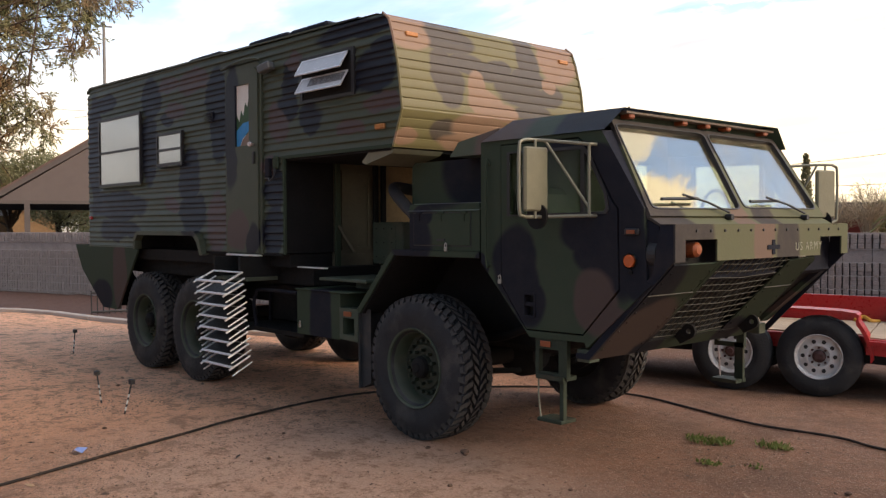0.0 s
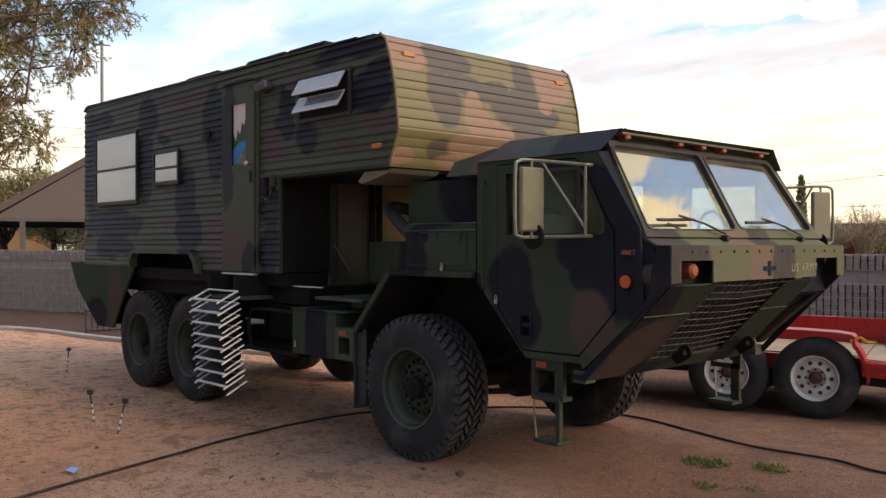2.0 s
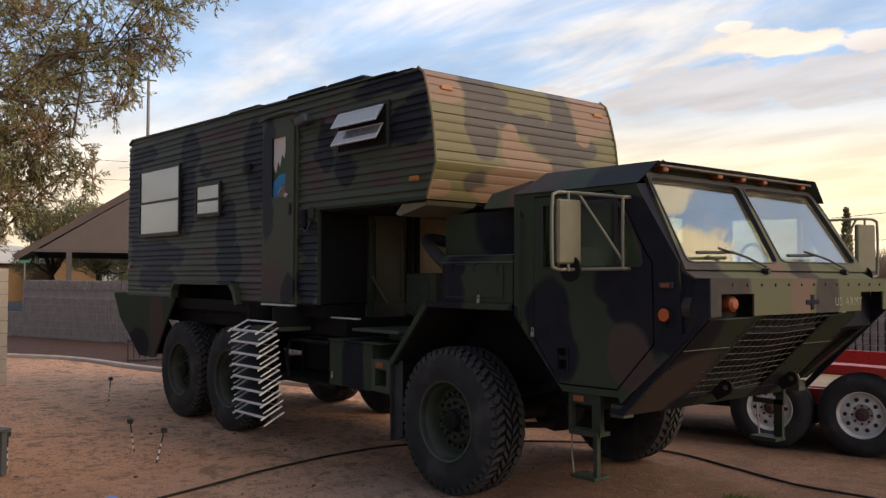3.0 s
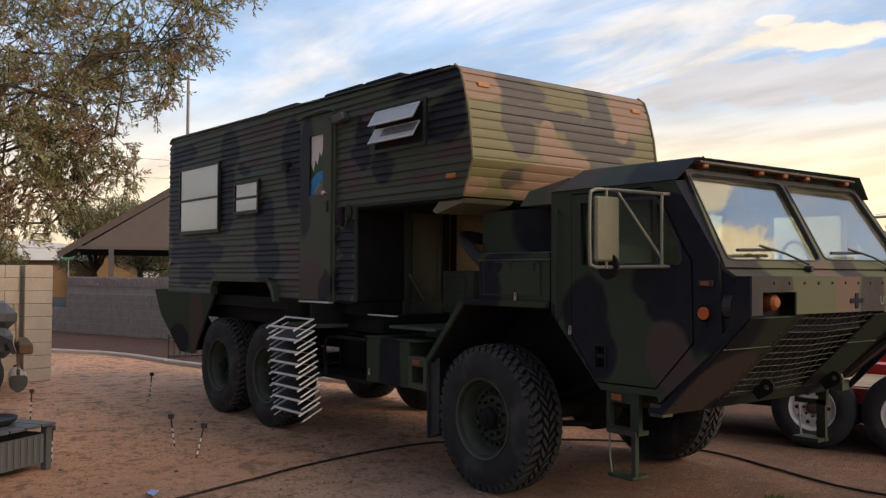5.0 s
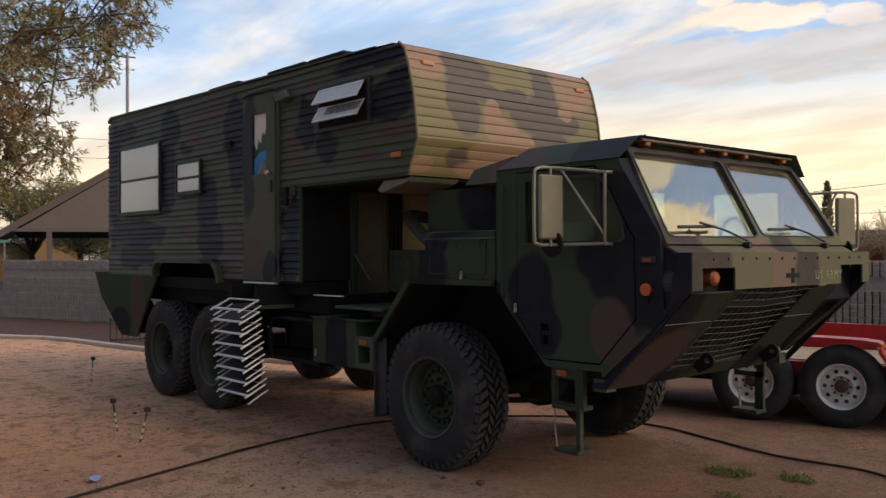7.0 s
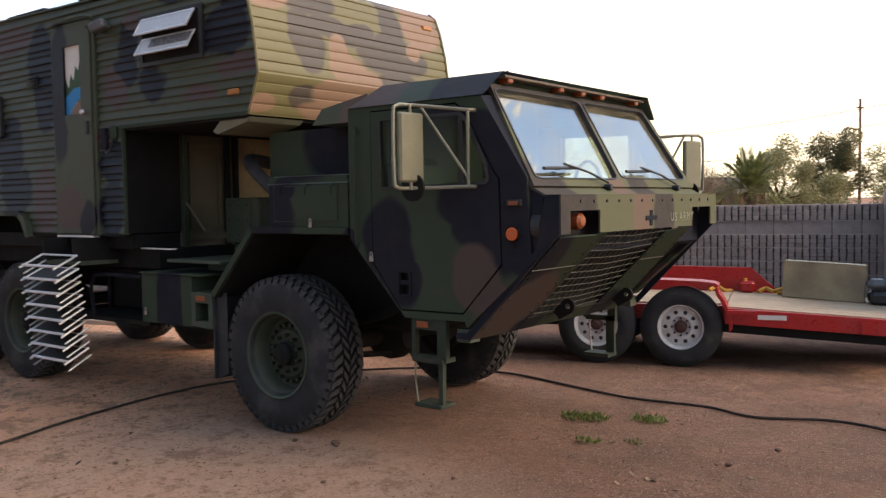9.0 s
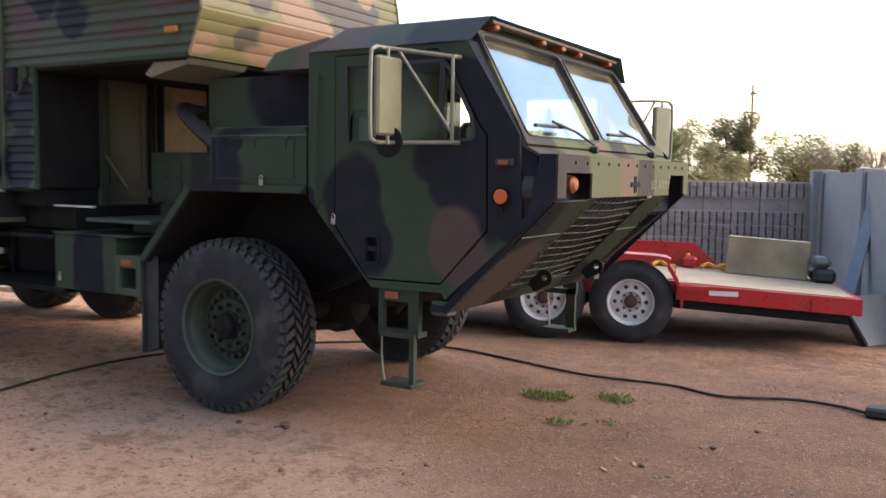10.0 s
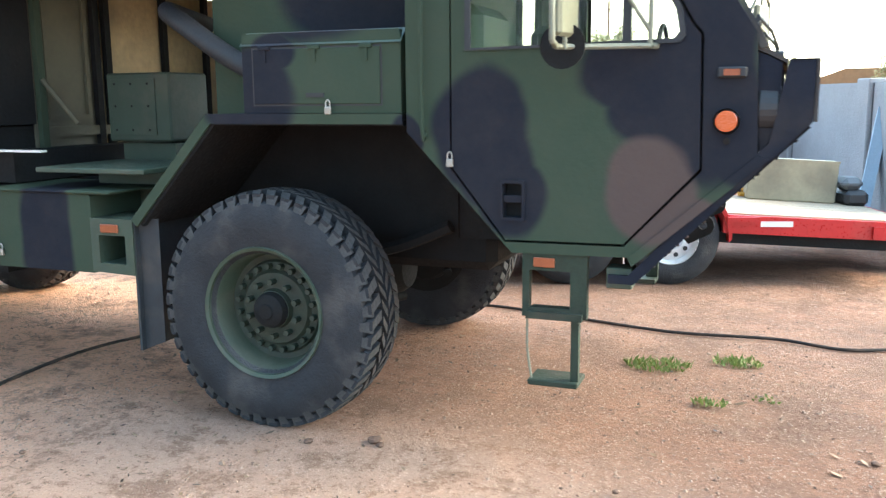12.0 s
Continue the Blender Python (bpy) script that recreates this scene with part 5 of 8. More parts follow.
stencil = new("stencil", txt)
stencil.parent = truck
stencil.matrix_parent_inverse = Matrix.Translation(truck.location).inverted()
stencil.matrix_basis = pose(FX + 0.002, 6.27, 1.54, 90, 0, 90)
stencil["label"] = "pale stencilled lettering US ARMY"


def raked(s, y, off=0.0):
    """Point on the raked front: s metres down the slope from the guard's lower edge."""
    return Vector((FX - 0.7071 * s - 0.7071 * off * 0 + off * 0.7071, y, 1.475 - 0.7071 * s - off * 0.7071))


def raked_plate(name, poly, t, mat, parent, label="", holes=()):
    bm = bmesh.new()
    plate(bm, poly, 0.0, t, holes, axis="x")     # (y, s) at depth
    for v in bm.verts:
        d, y, s = v.co
        v.co = raked(s, y, -d)
    return part(name, bm, mat, parent, label)


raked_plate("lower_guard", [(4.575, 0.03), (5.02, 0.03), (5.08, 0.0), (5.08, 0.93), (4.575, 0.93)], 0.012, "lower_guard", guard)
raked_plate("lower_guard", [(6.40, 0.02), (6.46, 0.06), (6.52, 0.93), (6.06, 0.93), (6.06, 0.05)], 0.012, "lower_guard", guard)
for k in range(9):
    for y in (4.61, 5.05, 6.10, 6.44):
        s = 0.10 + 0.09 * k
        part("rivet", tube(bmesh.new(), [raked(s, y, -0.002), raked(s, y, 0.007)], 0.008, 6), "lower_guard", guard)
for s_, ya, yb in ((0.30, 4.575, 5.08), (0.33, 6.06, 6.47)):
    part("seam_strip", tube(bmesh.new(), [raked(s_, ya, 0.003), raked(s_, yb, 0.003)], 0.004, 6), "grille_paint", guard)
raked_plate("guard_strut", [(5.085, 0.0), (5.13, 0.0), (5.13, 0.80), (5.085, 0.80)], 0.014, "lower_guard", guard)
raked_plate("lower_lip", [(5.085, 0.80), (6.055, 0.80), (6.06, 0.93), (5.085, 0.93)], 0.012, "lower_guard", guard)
for k in range(12):
    s = 0.05 + 0.066 * k
    part("grille_bar", tube(bmesh.new(), [raked(s, 5.08, -0.01 + 0.004 * (k % 2)), raked(s + 0.012, 5.57, 0.0), raked(s, 6.06, -0.01)], 0.0032, 6), "grille_paint", guard)
for k in range(12):
    y = 5.14 + 0.08 * k
    part("grille_rod", tube(bmesh.new(), [raked(0.03, y, -0.02), raked(0.82, y - 0.06, -0.02)], 0.0045, 6), "grille_paint", guard)
part("radiator", B(-3.62, -3.50, 5.10, 6.4, 0.9, 1.5), "dark", truck)
part("grille_backing", plate(bmesh.new(), [(-3.10, 1.45), (-3.14, 1.45), (-3.72, 0.88), (-3.68, 0.88)], 5.10, 6.05), "dark", truck)
for side in (0, 1):
    def Y(a):
        return a if side == 0 else 2 * CY - a
    # side wing of the guard: a raked flat bar with an upright end
    part("guard_wing", plate(bmesh.new(), [(-2.945, 1.70), (-2.945, 1.475), (-3.575, 0.825), (-3.68, 0.825), (-3.68, 0.86), (-3.60, 0.86), (-3.09, 1.40), (-3.055, 1.60), (-3.035, 1.70)], Y(4.552), Y(4.572)), "camo_black", guard)
    part("wing_foot", B(-3.69, -3.585, min(Y(4.575), Y(4.68)), max(Y(4.575), Y(4.68)), 0.80, 0.885, bevel=0.004), "army_green", guard)
    head = part("headlamp", lathe(bmesh.new(), [(0, 0.03), (0.05, 0.028), (0.088, 0.012), (0.092, 0.0), (0.098, 0.0), (0.10, -0.06), (0.05, -0.12), (0, -0.12)], (-3.07, 4.645 if side == 0 else 6.44, 1.52), "x", 28), "black", truck, "round headlamp with a black rim")
    part("lamp_lens", lathe(bmesh.new(), [(0, 0.032), (0.05, 0.029), (0.086, 0.013)], (-3.07, 4.645 if side == 0 else 6.44, 1.52), "x", 28), "lamp_glass", head)
    if side == 0:
        part("indicator", lathe(bmesh.new(), [(0, 0.05), (0.03, 0.048), (0.048, 0.03), (0.052, 0.0), (0.052, -0.05), (0, -0.05)], (-3.0, Y(4.85), 1.545), "x", 24), "dull_amber", truck, "round amber indicator lamp")
    arch = [(-3.385 + 0.052 * math.cos(radians(q)), 0.955 + 0.052 * math.sin(radians(q))) for q in range(-50, 131, 20)]
    part("tow_lug", plate(bmesh.new(), [(-3.45, 0.862)] + arch + [(-3.50, 0.915)], (5.42, 6.30)[side], (5.445, 6.325)[side], [[(-3.385 + 0.02 * math.cos(k), 0.955 + 0.02 * math.sin(k)) for k in [q * math.pi / 5 for q in range(10)]]]), "dark", truck, "rounded tow lug with a hole")
# black plate in place of the shade behind the lamp opening
part("lamp_recess_shade", B(-3.052, -3.045, 4.575, 5.08, 1.372, 1.62), "dark", truck)
# -- mirrors on tube frames; the far one is swung forward
def mirror(center, u, z0, z1, top, bottom):
    """u points outwards along the mirror's width; top and bottom are where its frame meets the cab."""
    c, u = Vector(center), Vector(u).normalized()
    m_ = Matrix.Translation(c) @ Matrix.Rotation(math.atan2(u.y, u.x), 4, "Z")
    mir = part("mirror", B(-0.10, 0.10, -0.02, 0.02, z0, z1, bevel=0.012, m=m_), "mirror_back", truck, "tall olive rear-view mirror on a tube frame")
    back = 0.0215 if (m_.to_3x3() @ Vector((0, 1, 0))).x < 0 else -0.0215
    part("mirror_glass", B(-0.085, 0.085, back - 0.0012, back + 0.0012, z0 + 0.02, z1 - 0.02, m=m_), "steel", mir)
    def P(a, z):
        return tuple(c + u * a + Vector((0, 0, z)))
    path = [top, P(-0.02, z1 + 0.045), P(0.11, z1 + 0.035), P(0.137, z1 - 0.03), P(0.137, z0 + 0.03), P(0.11, z0 - 0.03), P(-0.02, z0 - 0.035), bottom]
    part("mirror_frame", tube(bmesh.new(), smooth_path(path, 5), 0.011, 8), "mirror_frame", mir)
    q = Vector(bottom) + Vector((0, 0, 0.05))
    part("mirror_upright", tube(bmesh.new(), [bottom, top], 0.010, 8), "mirror_frame", mir)
    for end in (bottom, top):
        e = Vector(end)
        part("mirror_bracket", tube(bmesh.new(), [e, Vector((e.x + 0.02, 4.55 if e.y < CY else 2 * CY - 4.55, e.z))], 0.012, 8), "mirror_frame", mir)
    part("mirror_brace", tube(bmesh.new(), [q, Vector(P(-0.09, z1 + 0.04))], 0.009, 8), "mirror_frame", mir)
    for z in (z0, z1):
        part("mirror_pin", tube(bmesh.new(), [P(0, z - 0.045), P(0, z + 0.045)], 0.009, 8), "mirror_frame", mir)
    part("convex_mirror", lathe(bmesh.new(), [(0, 0.035), (0.055, 0.026), (0.084, 0.0), (0.086, -0.018), (0, -0.022)], Vector(P(-0.02, z0 - 0.03)) + Vector((-0.02, 0.03, 0)), "y", 20), "dark", mir)


mirror((-3.81, 4.30, 0), (-0.11, -0.99, 0), 1.79, 2.205, (-3.53, 4.50, 2.215), (-3.53, 4.50, 1.76))
mirror((-3.22, 7.175, 0), (0.3, 0.95, 0), 1.75, 2.135, (-3.42, 6.98, 2.17), (-3.42, 6.98, 1.73))
part("side_exhaust", cyl(bmesh.new(), (-3.62, 7.02, 1.9), 0.05, 0.42, "z", 14), "dark", truck)

# -- front fender, boxes and steps behind the cab
for side in (0, 1):
    def Y(a):
        return a if side == 0 else 2 * CY - a
    fend = part("fender", plate(bmesh.new(), [(-4.575, 1.506), (-5.575, 1.506), (-6.05, 0.99), (-6.02, 0.975), (-5.555, 1.48), (-4.575, 1.48)], Y(4.553), Y(5.10)), "cab", truck)
    part("fender_lip", plate(bmesh.new(), [(-4.575, 1.508), (-5.58, 1.508), (-6.056, 0.985), (-6.02, 0.955), (-5.558, 1.462), (-4.575, 1.462)], Y(4.548), Y(4.562)), "cab", fend)
    # black sheet under the fender stands for the shade there
    part("fender_shade", plate(bmesh.new(), [(-4.58, 1.478), (-5.553, 1.478), (-6.018, 0.972), (-6.00, 0.955), (-5.545, 1.455), (-4.58, 1.455)], Y(4.565), Y(5.27)), "dark", fend)
    part("mudflap", B(-6.066, -6.052, min(Y(4.57), Y(5.05)), max(Y(4.57), Y(5.05)), 0.31, 1.0), "flap", truck)
    part("flap_guard", plate(bmesh.new(), [(-6.06, 0.99), (-5.93, 0.99), (-5.93, 0.36), (-6.06, 0.31)], Y(4.60), Y(4.606)), "flap", truck)


def storage_box(x0, x1, y0, y1, z0, z1, door_rect=None, lid=0.03):
    bm = bmesh.new()
    plate(bm, [(x0, z0), (x1, z0), (x1, z1 - lid), (x1 - 0.01, z1), (x0 + 0.01, z1), (x0, z1 - lid)], y0, y1)
    b = part("storage_box", bm, "cab", truck, "camouflaged steel storage box with a hinged door")
    if door_rect:
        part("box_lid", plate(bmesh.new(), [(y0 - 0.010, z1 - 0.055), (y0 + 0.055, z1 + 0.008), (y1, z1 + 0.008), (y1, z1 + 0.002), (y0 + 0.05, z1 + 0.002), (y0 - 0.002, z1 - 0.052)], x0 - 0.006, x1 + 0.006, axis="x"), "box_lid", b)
    if door_rect:
        a0, a1, b0, b1 = door_rect
        d = part("box_door", B(a0, a1, y0 - 0.008, y0 - 0.001, b0, b1, bevel=0.003), "cab", b)
        part("door_gap", plate(bmesh.new(), [(a0 - 0.008, b0 - 0.008), (a1 + 0.008, b0 - 0.008), (a1 + 0.008, b1 + 0.008), (a0 - 0.008, b1 + 0.008)], y0 - 0.002, y0 - 0.0005, [[(a0, b0), (a1, b0), (a1, b1), (a0, b1)]]), "black", b)
        for f in (0.1, 0.5, 0.9):
            hx = a0 + (a1 - a0) * f
            part("hinge", B(hx - 0.03, hx + 0.03, y0 - 0.018, y0 - 0.001, b1 - 0.006, b1 + 0.012, bevel=0.003), "cab", b)
            part("hinge_strap", B(hx - 0.008, hx + 0.008, y0 - 0.016, y0 - 0.007, b1 - 0.06, b1 - 0.006), "cab", b)
        part("latch", B((a0 + a1) / 2 - 0.045, (a0 + a1) / 2 + 0.045, y0 - 0.013, y0 - 0.007, b0 + 0.03, b0 + 0.05), "black", b)
    return b


def padlock(at):
    x, y, z = at
    bm = bmesh.new()
    box(bm, x - 0.015, x + 0.015, y - 0.016, y, z - 0.04, z - 0.006, 0.004)
    tube(bm, smooth_path([(x - 0.009, y - 0.008, z - 0.01), (x - 0.010, y - 0.008, z + 0.012), (x, y - 0.008, z + 0.024), (x + 0.010, y - 0.008, z + 0.012), (x + 0.009, y - 0.008, z - 0.01)], 3), 0.0035, 6)
    part("padlock", bm, "old_brass", truck, "dull silver padlock")


storage_box(-5.375, -4.585, 4.565, 5.0, 1.51, 1.865, (-5.315, -4.68, 1.55, 1.795))
storage_box(-5.375, -4.585, 2 * CY - 5.0, 2 * CY - 4.565, 1.51, 1.865)
padlock((-4.93, 4.552, 1.545)); padlock((-4.352, 4.540, 1.325))
storage_box(-7.0, -6.32, 4.565, 5.12, 0.70, 1.105, None, 0.012)
part("box_lid", B(-7.015, -6.19, 4.55, 5.13, 1.106, 1.122, bevel=0.006), "cab", truck)
step_box = part("step_box", plate(bmesh.new(), [(-6.325, 0.985), (-6.325, 0.71), (-6.06, 0.70), (-6.06, 0.985)], 4.56, 4.84, [[(-6.275, 0.90), (-6.275, 0.755), (-6.11, 0.755), (-6.11, 0.90)]]), "army_green", truck)
part("step_backing", B(-6.29, -6.09, 4.80, 4.81, 0.74, 0.91), "dark", step_box)
part("side_marker", B(-6.255, -6.145, 4.548, 4.56, 0.915, 0.958, bevel=0.004), "dull_amber", step_box)
padlock((-6.93, 4.555, 0.80))
part("deck_plate", B(-6.72, -6.02, 4.62, 5.25, 1.205, 1.232, bevel=0.005), "army_green", truck)
part("deck_support", B(-6.6, -6.1, 4.95, 5.2, 0.9, 1.20), "army_green", truck)
# control cabinet between camper and cab
cab2 = part("control_cabinet", B(-6.86, -6.40, 5.35, 5.72, 1.33, 1.735, bevel=0.012), "army_green", truck, "square green equipment cabinet")
part("cabinet_door", B(-6.82, -6.50, 5.342, 5.349, 1.37, 1.70, bevel=0.002), "army_green", cab2)
part("cabinet_stand", B(-6.80, -6.42, 5.40, 5.70, 1.12, 1.32), "army_green", cab2)
for kx in (-6.79, -6.67, -6.55):
    for kz in (1.40, 1.54, 1.67):
        part("screw", cyl(bmesh.new(), (kx, 5.338, kz), 0.007, 0.004, "y", 8), "dark", cab2)
# engine housing behind the cab and air pipe
bm = bmesh.new()
plate(bm, [(-5.80, 1.50), (-4.57, 1.50), (-4.57, 2.235), (-5.76, 2.235), (-5.80, 2.20)], 4.96, 6.4)
part("engine_housing", bm, "cab", truck)
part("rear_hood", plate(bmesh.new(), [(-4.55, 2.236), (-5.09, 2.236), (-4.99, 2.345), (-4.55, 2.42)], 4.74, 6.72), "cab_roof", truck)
part("air_pipe", tube(bmesh.new(), smooth_path([(-6.22, 5.5, 2.0), (-6.21, 5.2, 2.04), (-6.12, 5.02, 2.03), (-5.92, 4.91, 1.94), (-5.68, 4.87, 1.80), (-5.42, 4.85, 1.67)], 6), 0.053, 16), "hose_grey", truck, "thick grey air intake hose", smooth=True)
part("exhaust_pipe", cyl(bmesh.new(), (-5.95, 5.62, 1.2), 0.09, 1.1, "z", 18), "dark", truck)
# guard hoop and side frame ahead of the rear wheels
part("hoop", tube(bmesh.new(), smooth_path([(-7.05, 4.60, 1.07), (-7.70, 4.60, 1.07), (-7.80, 4.60, 1.02), (-7.84, 4.60, 0.92), (-7.80, 4.60, 0.70)], 5), 0.018, 8), "camo_black", truck)
part("hoop", tube(bmesh.new(), smooth_path([(-7.05, 5.02, 1.07), (-8.05, 5.02, 1.07), (-8.20, 5.02, 1.0), (-8.22, 5.02, 0.68)], 5), 0.018, 8), "camo_black", truck)
part("side_platform", B(-8.25, -6.95, 4.60, 5.10, 0.655, 0.695), "dark", truck)
part("fuel_tank", cyl(bmesh.new(), (-7.9, CY + 0.75, 0.85), 0.28, 1.5, "x", 24), "dark", truck)
part("battery_box", B(-8.25, -7.2, 5.05, 5.3, 0.70, 1.08, bevel=0.02), "dark", truck)
# folding cab step with chain
step = part("cab_step", plate(bmesh.new(), [(-4.04, 0.935), (-3.765, 0.935), (-3.765, 0.66), (-4.04, 0.66)], 4.56, 4.60, [[(-4.01, 0.86), (-3.835, 0.86), (-3.835, 0.70), (-4.01, 0.70)]]), "step_shade_green", truck, "folding green steel cab step")
part("reflector", B(-3.99, -3.90, 4.548, 4.559, 0.875, 0.915, bevel=0.003), "dull_amber", step)
part("hanger", B(-3.83, -3.797, 4.565, 4.60, 0.37, 0.70), "step_shade_green", step)
part("tread", B(-4.02, -3.78, 4.54, 4.68, 0.655, 0.685), "step_shade_green", step)
part("tread", B(-4.01, -3.795, 4.54, 4.70, 0.365, 0.39, bevel=0.004), "step_shade_green", step)
part("chain", tube(bmesh.new(), smooth_path([(-4.02, 4.57, 0.66), (-4.018, 4.568, 0.52), (-4.0, 4.57, 0.39)], 5), 0.006, 6), "mirror_frame", step)
step2 = part("cab_step", plate(bmesh.new(), [(-4.04, 0.935), (-3.765, 0.935), (-3.765, 0.66), (-4.04, 0.66)], 2 * CY - 4.60, 2 * CY - 4.56, [[(-4.01, 0.86), (-3.835, 0.86), (-3.835, 0.70), (-4.01, 0.70)]]), "step_shade_green", truck)
part("hanger", B(-3.85, -3.775, 2 * CY - 4.60, 2 * CY - 4.565, 0.37, 0.70), "step_shade_green", step2)
part("tread", B(-4.01, -3.78, 2 * CY - 4.70, 2 * CY - 4.54, 0.365, 0.395), "step_shade_green", step2)
part("chain", tube(bmesh.new(), [(-4.02, 2 * CY - 4.57, 0.66), (-4.0, 2 * CY - 4.57, 0.39)], 0.008, 6), "steel", step2)
# rear mudguard skirt
for side in (0, 1):
    def Y(a):
        return a if side == 0 else 2 * CY - a
    part("rear_skirt", plate(bmesh.new(), [(-12.50, 1.46), (-12.25, 1.12), (-11.55, 0.65), (-11.07, 0.65), (-10.84, 0.95), (-10.46, 1.40), (-10.46, 1.46)], Y(4.535), Y(4.56)), "camo_plain", truck)
    part("rear_flap", plate(bmesh.new(), [(-12.50, 1.46), (-12.25, 1.12), (-11.55, 0.65), (-11.57, 0.65), (-12.27, 1.12), (-12.52, 1.46)], Y(4.56), Y(5.2)), "dark", truck)
part("bed_frame", B(-12.2, -7.0, 4.75, 6.75, 1.13, 1.30), "dark", truck)
part("bed_edge_strip", B(-7.2, -6.75, 4.70, 4.74, 1.302, 1.314), "alu", truck)

# ---- the camper on the truck ----
CX_REAR = -12.0
camper = thing("camper_body", (-9.0, CY, 1.40), "camper body with ribbed camouflage siding, carried on the truck bed", "camper")
SY, FY = 4.55, 6.845
RIB = 0.196


def rib(z):
    """How far the siding stands out at height z: lapped lips with a sharp lower edge, unevenly spaced."""
    f = (z - 1.43) % RIB
    for start, end, proud in ((0.0, 0.066, 0.017), (0.078, 0.118, 0.010), (0.128, 0.182, 0.014)):
        if start <= f < end:
            q = (f - start) / (end - start)
            return proud * (q / 0.14 if q < 0.14 else math.cos((q - 0.14) / 0.86 * math.pi / 2) ** 1.4)
    return 0.0


def roof_z(x):
    return 3.425 + 0.105 * (-5.7 - x) / 6.3


def nose_x(z):
    pts = [(2.34, -5.555), (2.636, -5.44), (3.0, -5.49), (3.25, -5.555), (3.38, -5.605), (3.47, -5.76), (3.8, -6.2)]
    for (za, xa), (zb, xb) in zip(pts, pts[1:]):
        if za <= z <= zb:
            return xa + (xb - xa) * (z - za) / (zb - za)
    return pts[0][1] if z < 2.34 else pts[-1][1]


def siding(side):
    def Y(a):
        return a if side == 0 else SY + FY - a
    bm = bmesh.new()
    dz = RIB / 34
    z = 1.43
    rows = []
    while z < 3.53:
        rows.append(z)
        z += dz
    def strip(za, zb, xa0, xa1, xb0, xb1):
        q = [(xa0, Y(SY - rib(za)), za), (xa1, Y(SY - rib(za)), za), (xb1, Y(SY - rib(zb)), zb), (xb0, Y(SY - rib(zb)), zb)]
        bm.faces.new([bm.verts.new(p) for p in q])
    for za, zb in zip(rows, rows[1:]):
        def ends(z):
            lo = CX_REAR + (0.10 * max(0.0, (z - 3.40) / 0.13) if z > 3.40 else 0.0)
            hi = nose_x(z) if z > 2.355 else -7.17
            # sloping roofline: the row stops where the roof drops below it
            if z > 3.425:
                hi = min(hi, -5.7 - (z - 3.425) / 0.105 * 6.3)
            return lo, hi
        (l0, h0), (l1, h1) = ends(za), ends(zb)
        if h1 <= l1:
            break
        if zb < 1.61:
            strip(za, zb, l0, -10.46, l1, -10.46)
            strip(za, zb, -8.80, h0, -8.80, h1)
        elif za < 2.355 < zb or zb <= 2.355:
            strip(za, zb, l0, -7.17, l1, -7.17)
        else:
            strip(za, zb, l0, h0, l1, h1)
    bmesh.ops.remove_doubles(bm, verts=bm.verts[:], dist=0.0004)
    return part("siding", bm, "siding", camper, smooth=True)


siding(0); siding(1)
# body behind the siding
bm = bmesh.new()
body = [(CX_REAR + 0.01, 1.44), (-10.46, 1.44), (-10.46, 1.61), (-8.80, 1.61), (-8.80, 1.44), (-7.21, 1.44), (-7.21, 2.35), (-5.57, 2.35), (-5.47, 2.636), (-5.52, 3.0), (-5.585, 3.25), (-5.64, 3.38), (-5.80, 3.415), (-11.85, 3.515), (CX_REAR + 0.02, 3.44)]
plate(bm, body, SY + 0.012, FY - 0.012)
part("body_core", bm, "dark", camper)
# nose cap with horizontal grooves
bm = bmesh.new()
prof = []
pts = [(-5.555, 2.34), (-5.44, 2.636), (-5.49, 3.0), (-5.555, 3.25), (-5.605, 3.38), (-5.66, 3.425), (-5.77, 3.447), (-6.1, 3.453)]
for (xa, za), (xb, zb) in zip(pts, pts[1:]):
    L = math.hypot(xb - xa, zb - za)
    m_ = max(2, int(L / 0.0055))
    for k in range(m_):
        t = k / m_
        prof.append((xa + (xb - xa) * t, za + (zb - za) * t))
prof.append(pts[-1])
acc, prev, pr2 = 0.0, prof[0], []
for p in prof:
    acc += math.hypot(p[0] - prev[0], p[1] - prev[1]); prev = p
    q = acc / 0.081
    f = q % 1.0
    deep = int(q) % 4 == 1
    g = (-0.010 if deep else -0.005) if f < 0.14 else 0.003 * math.sin(math.pi * (f - 0.14) / 0.86)
    pr2.append((p[0] + g * 0.95, p[1] + g * 0.2))
ra = [bm.verts.new((x, SY + 0.002, z)) for x, z in pr2]
rb = [bm.verts.new((x, FY + 0.012, z)) for x, z in pr2]
for k in range(len(pr2) - 1):
    bm.faces.new((ra[k], rb[k], rb[k + 1], ra[k + 1]))
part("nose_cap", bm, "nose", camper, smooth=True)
for y in (SY - 0.004, FY + 0.014):
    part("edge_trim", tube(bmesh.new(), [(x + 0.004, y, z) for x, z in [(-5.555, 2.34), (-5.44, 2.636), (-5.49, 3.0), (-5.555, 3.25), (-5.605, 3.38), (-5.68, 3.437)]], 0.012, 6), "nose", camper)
# roof sheet, trim and low boxes
bm = bmesh.new()
plate(bm, [(-5.98, 3.440), (-5.98, 3.455), (-11.9, 3.55), (-12.0, 3.50), (-11.99, 3.47), (-11.88, 3.53)], SY - 0.02, FY + 0.02)
part("roof", bm, "siding", camper)
for x0, x1, h, yy in ((-9.2, -8.5, 0.045, 4.60), (-7.87, -7.17, 0.05, 4.58), (-7.12, -6.52, 0.055, 4.58), (-10.4, -10.2, 0.03, 4.66)):
    zb = roof_z((x0 + x1) / 2)
    part("roof_hatch", B(x0, x1, yy, yy + 0.6, zb - 0.02, zb + 0.03 + h, bevel=0.02), "camo_black", camper)
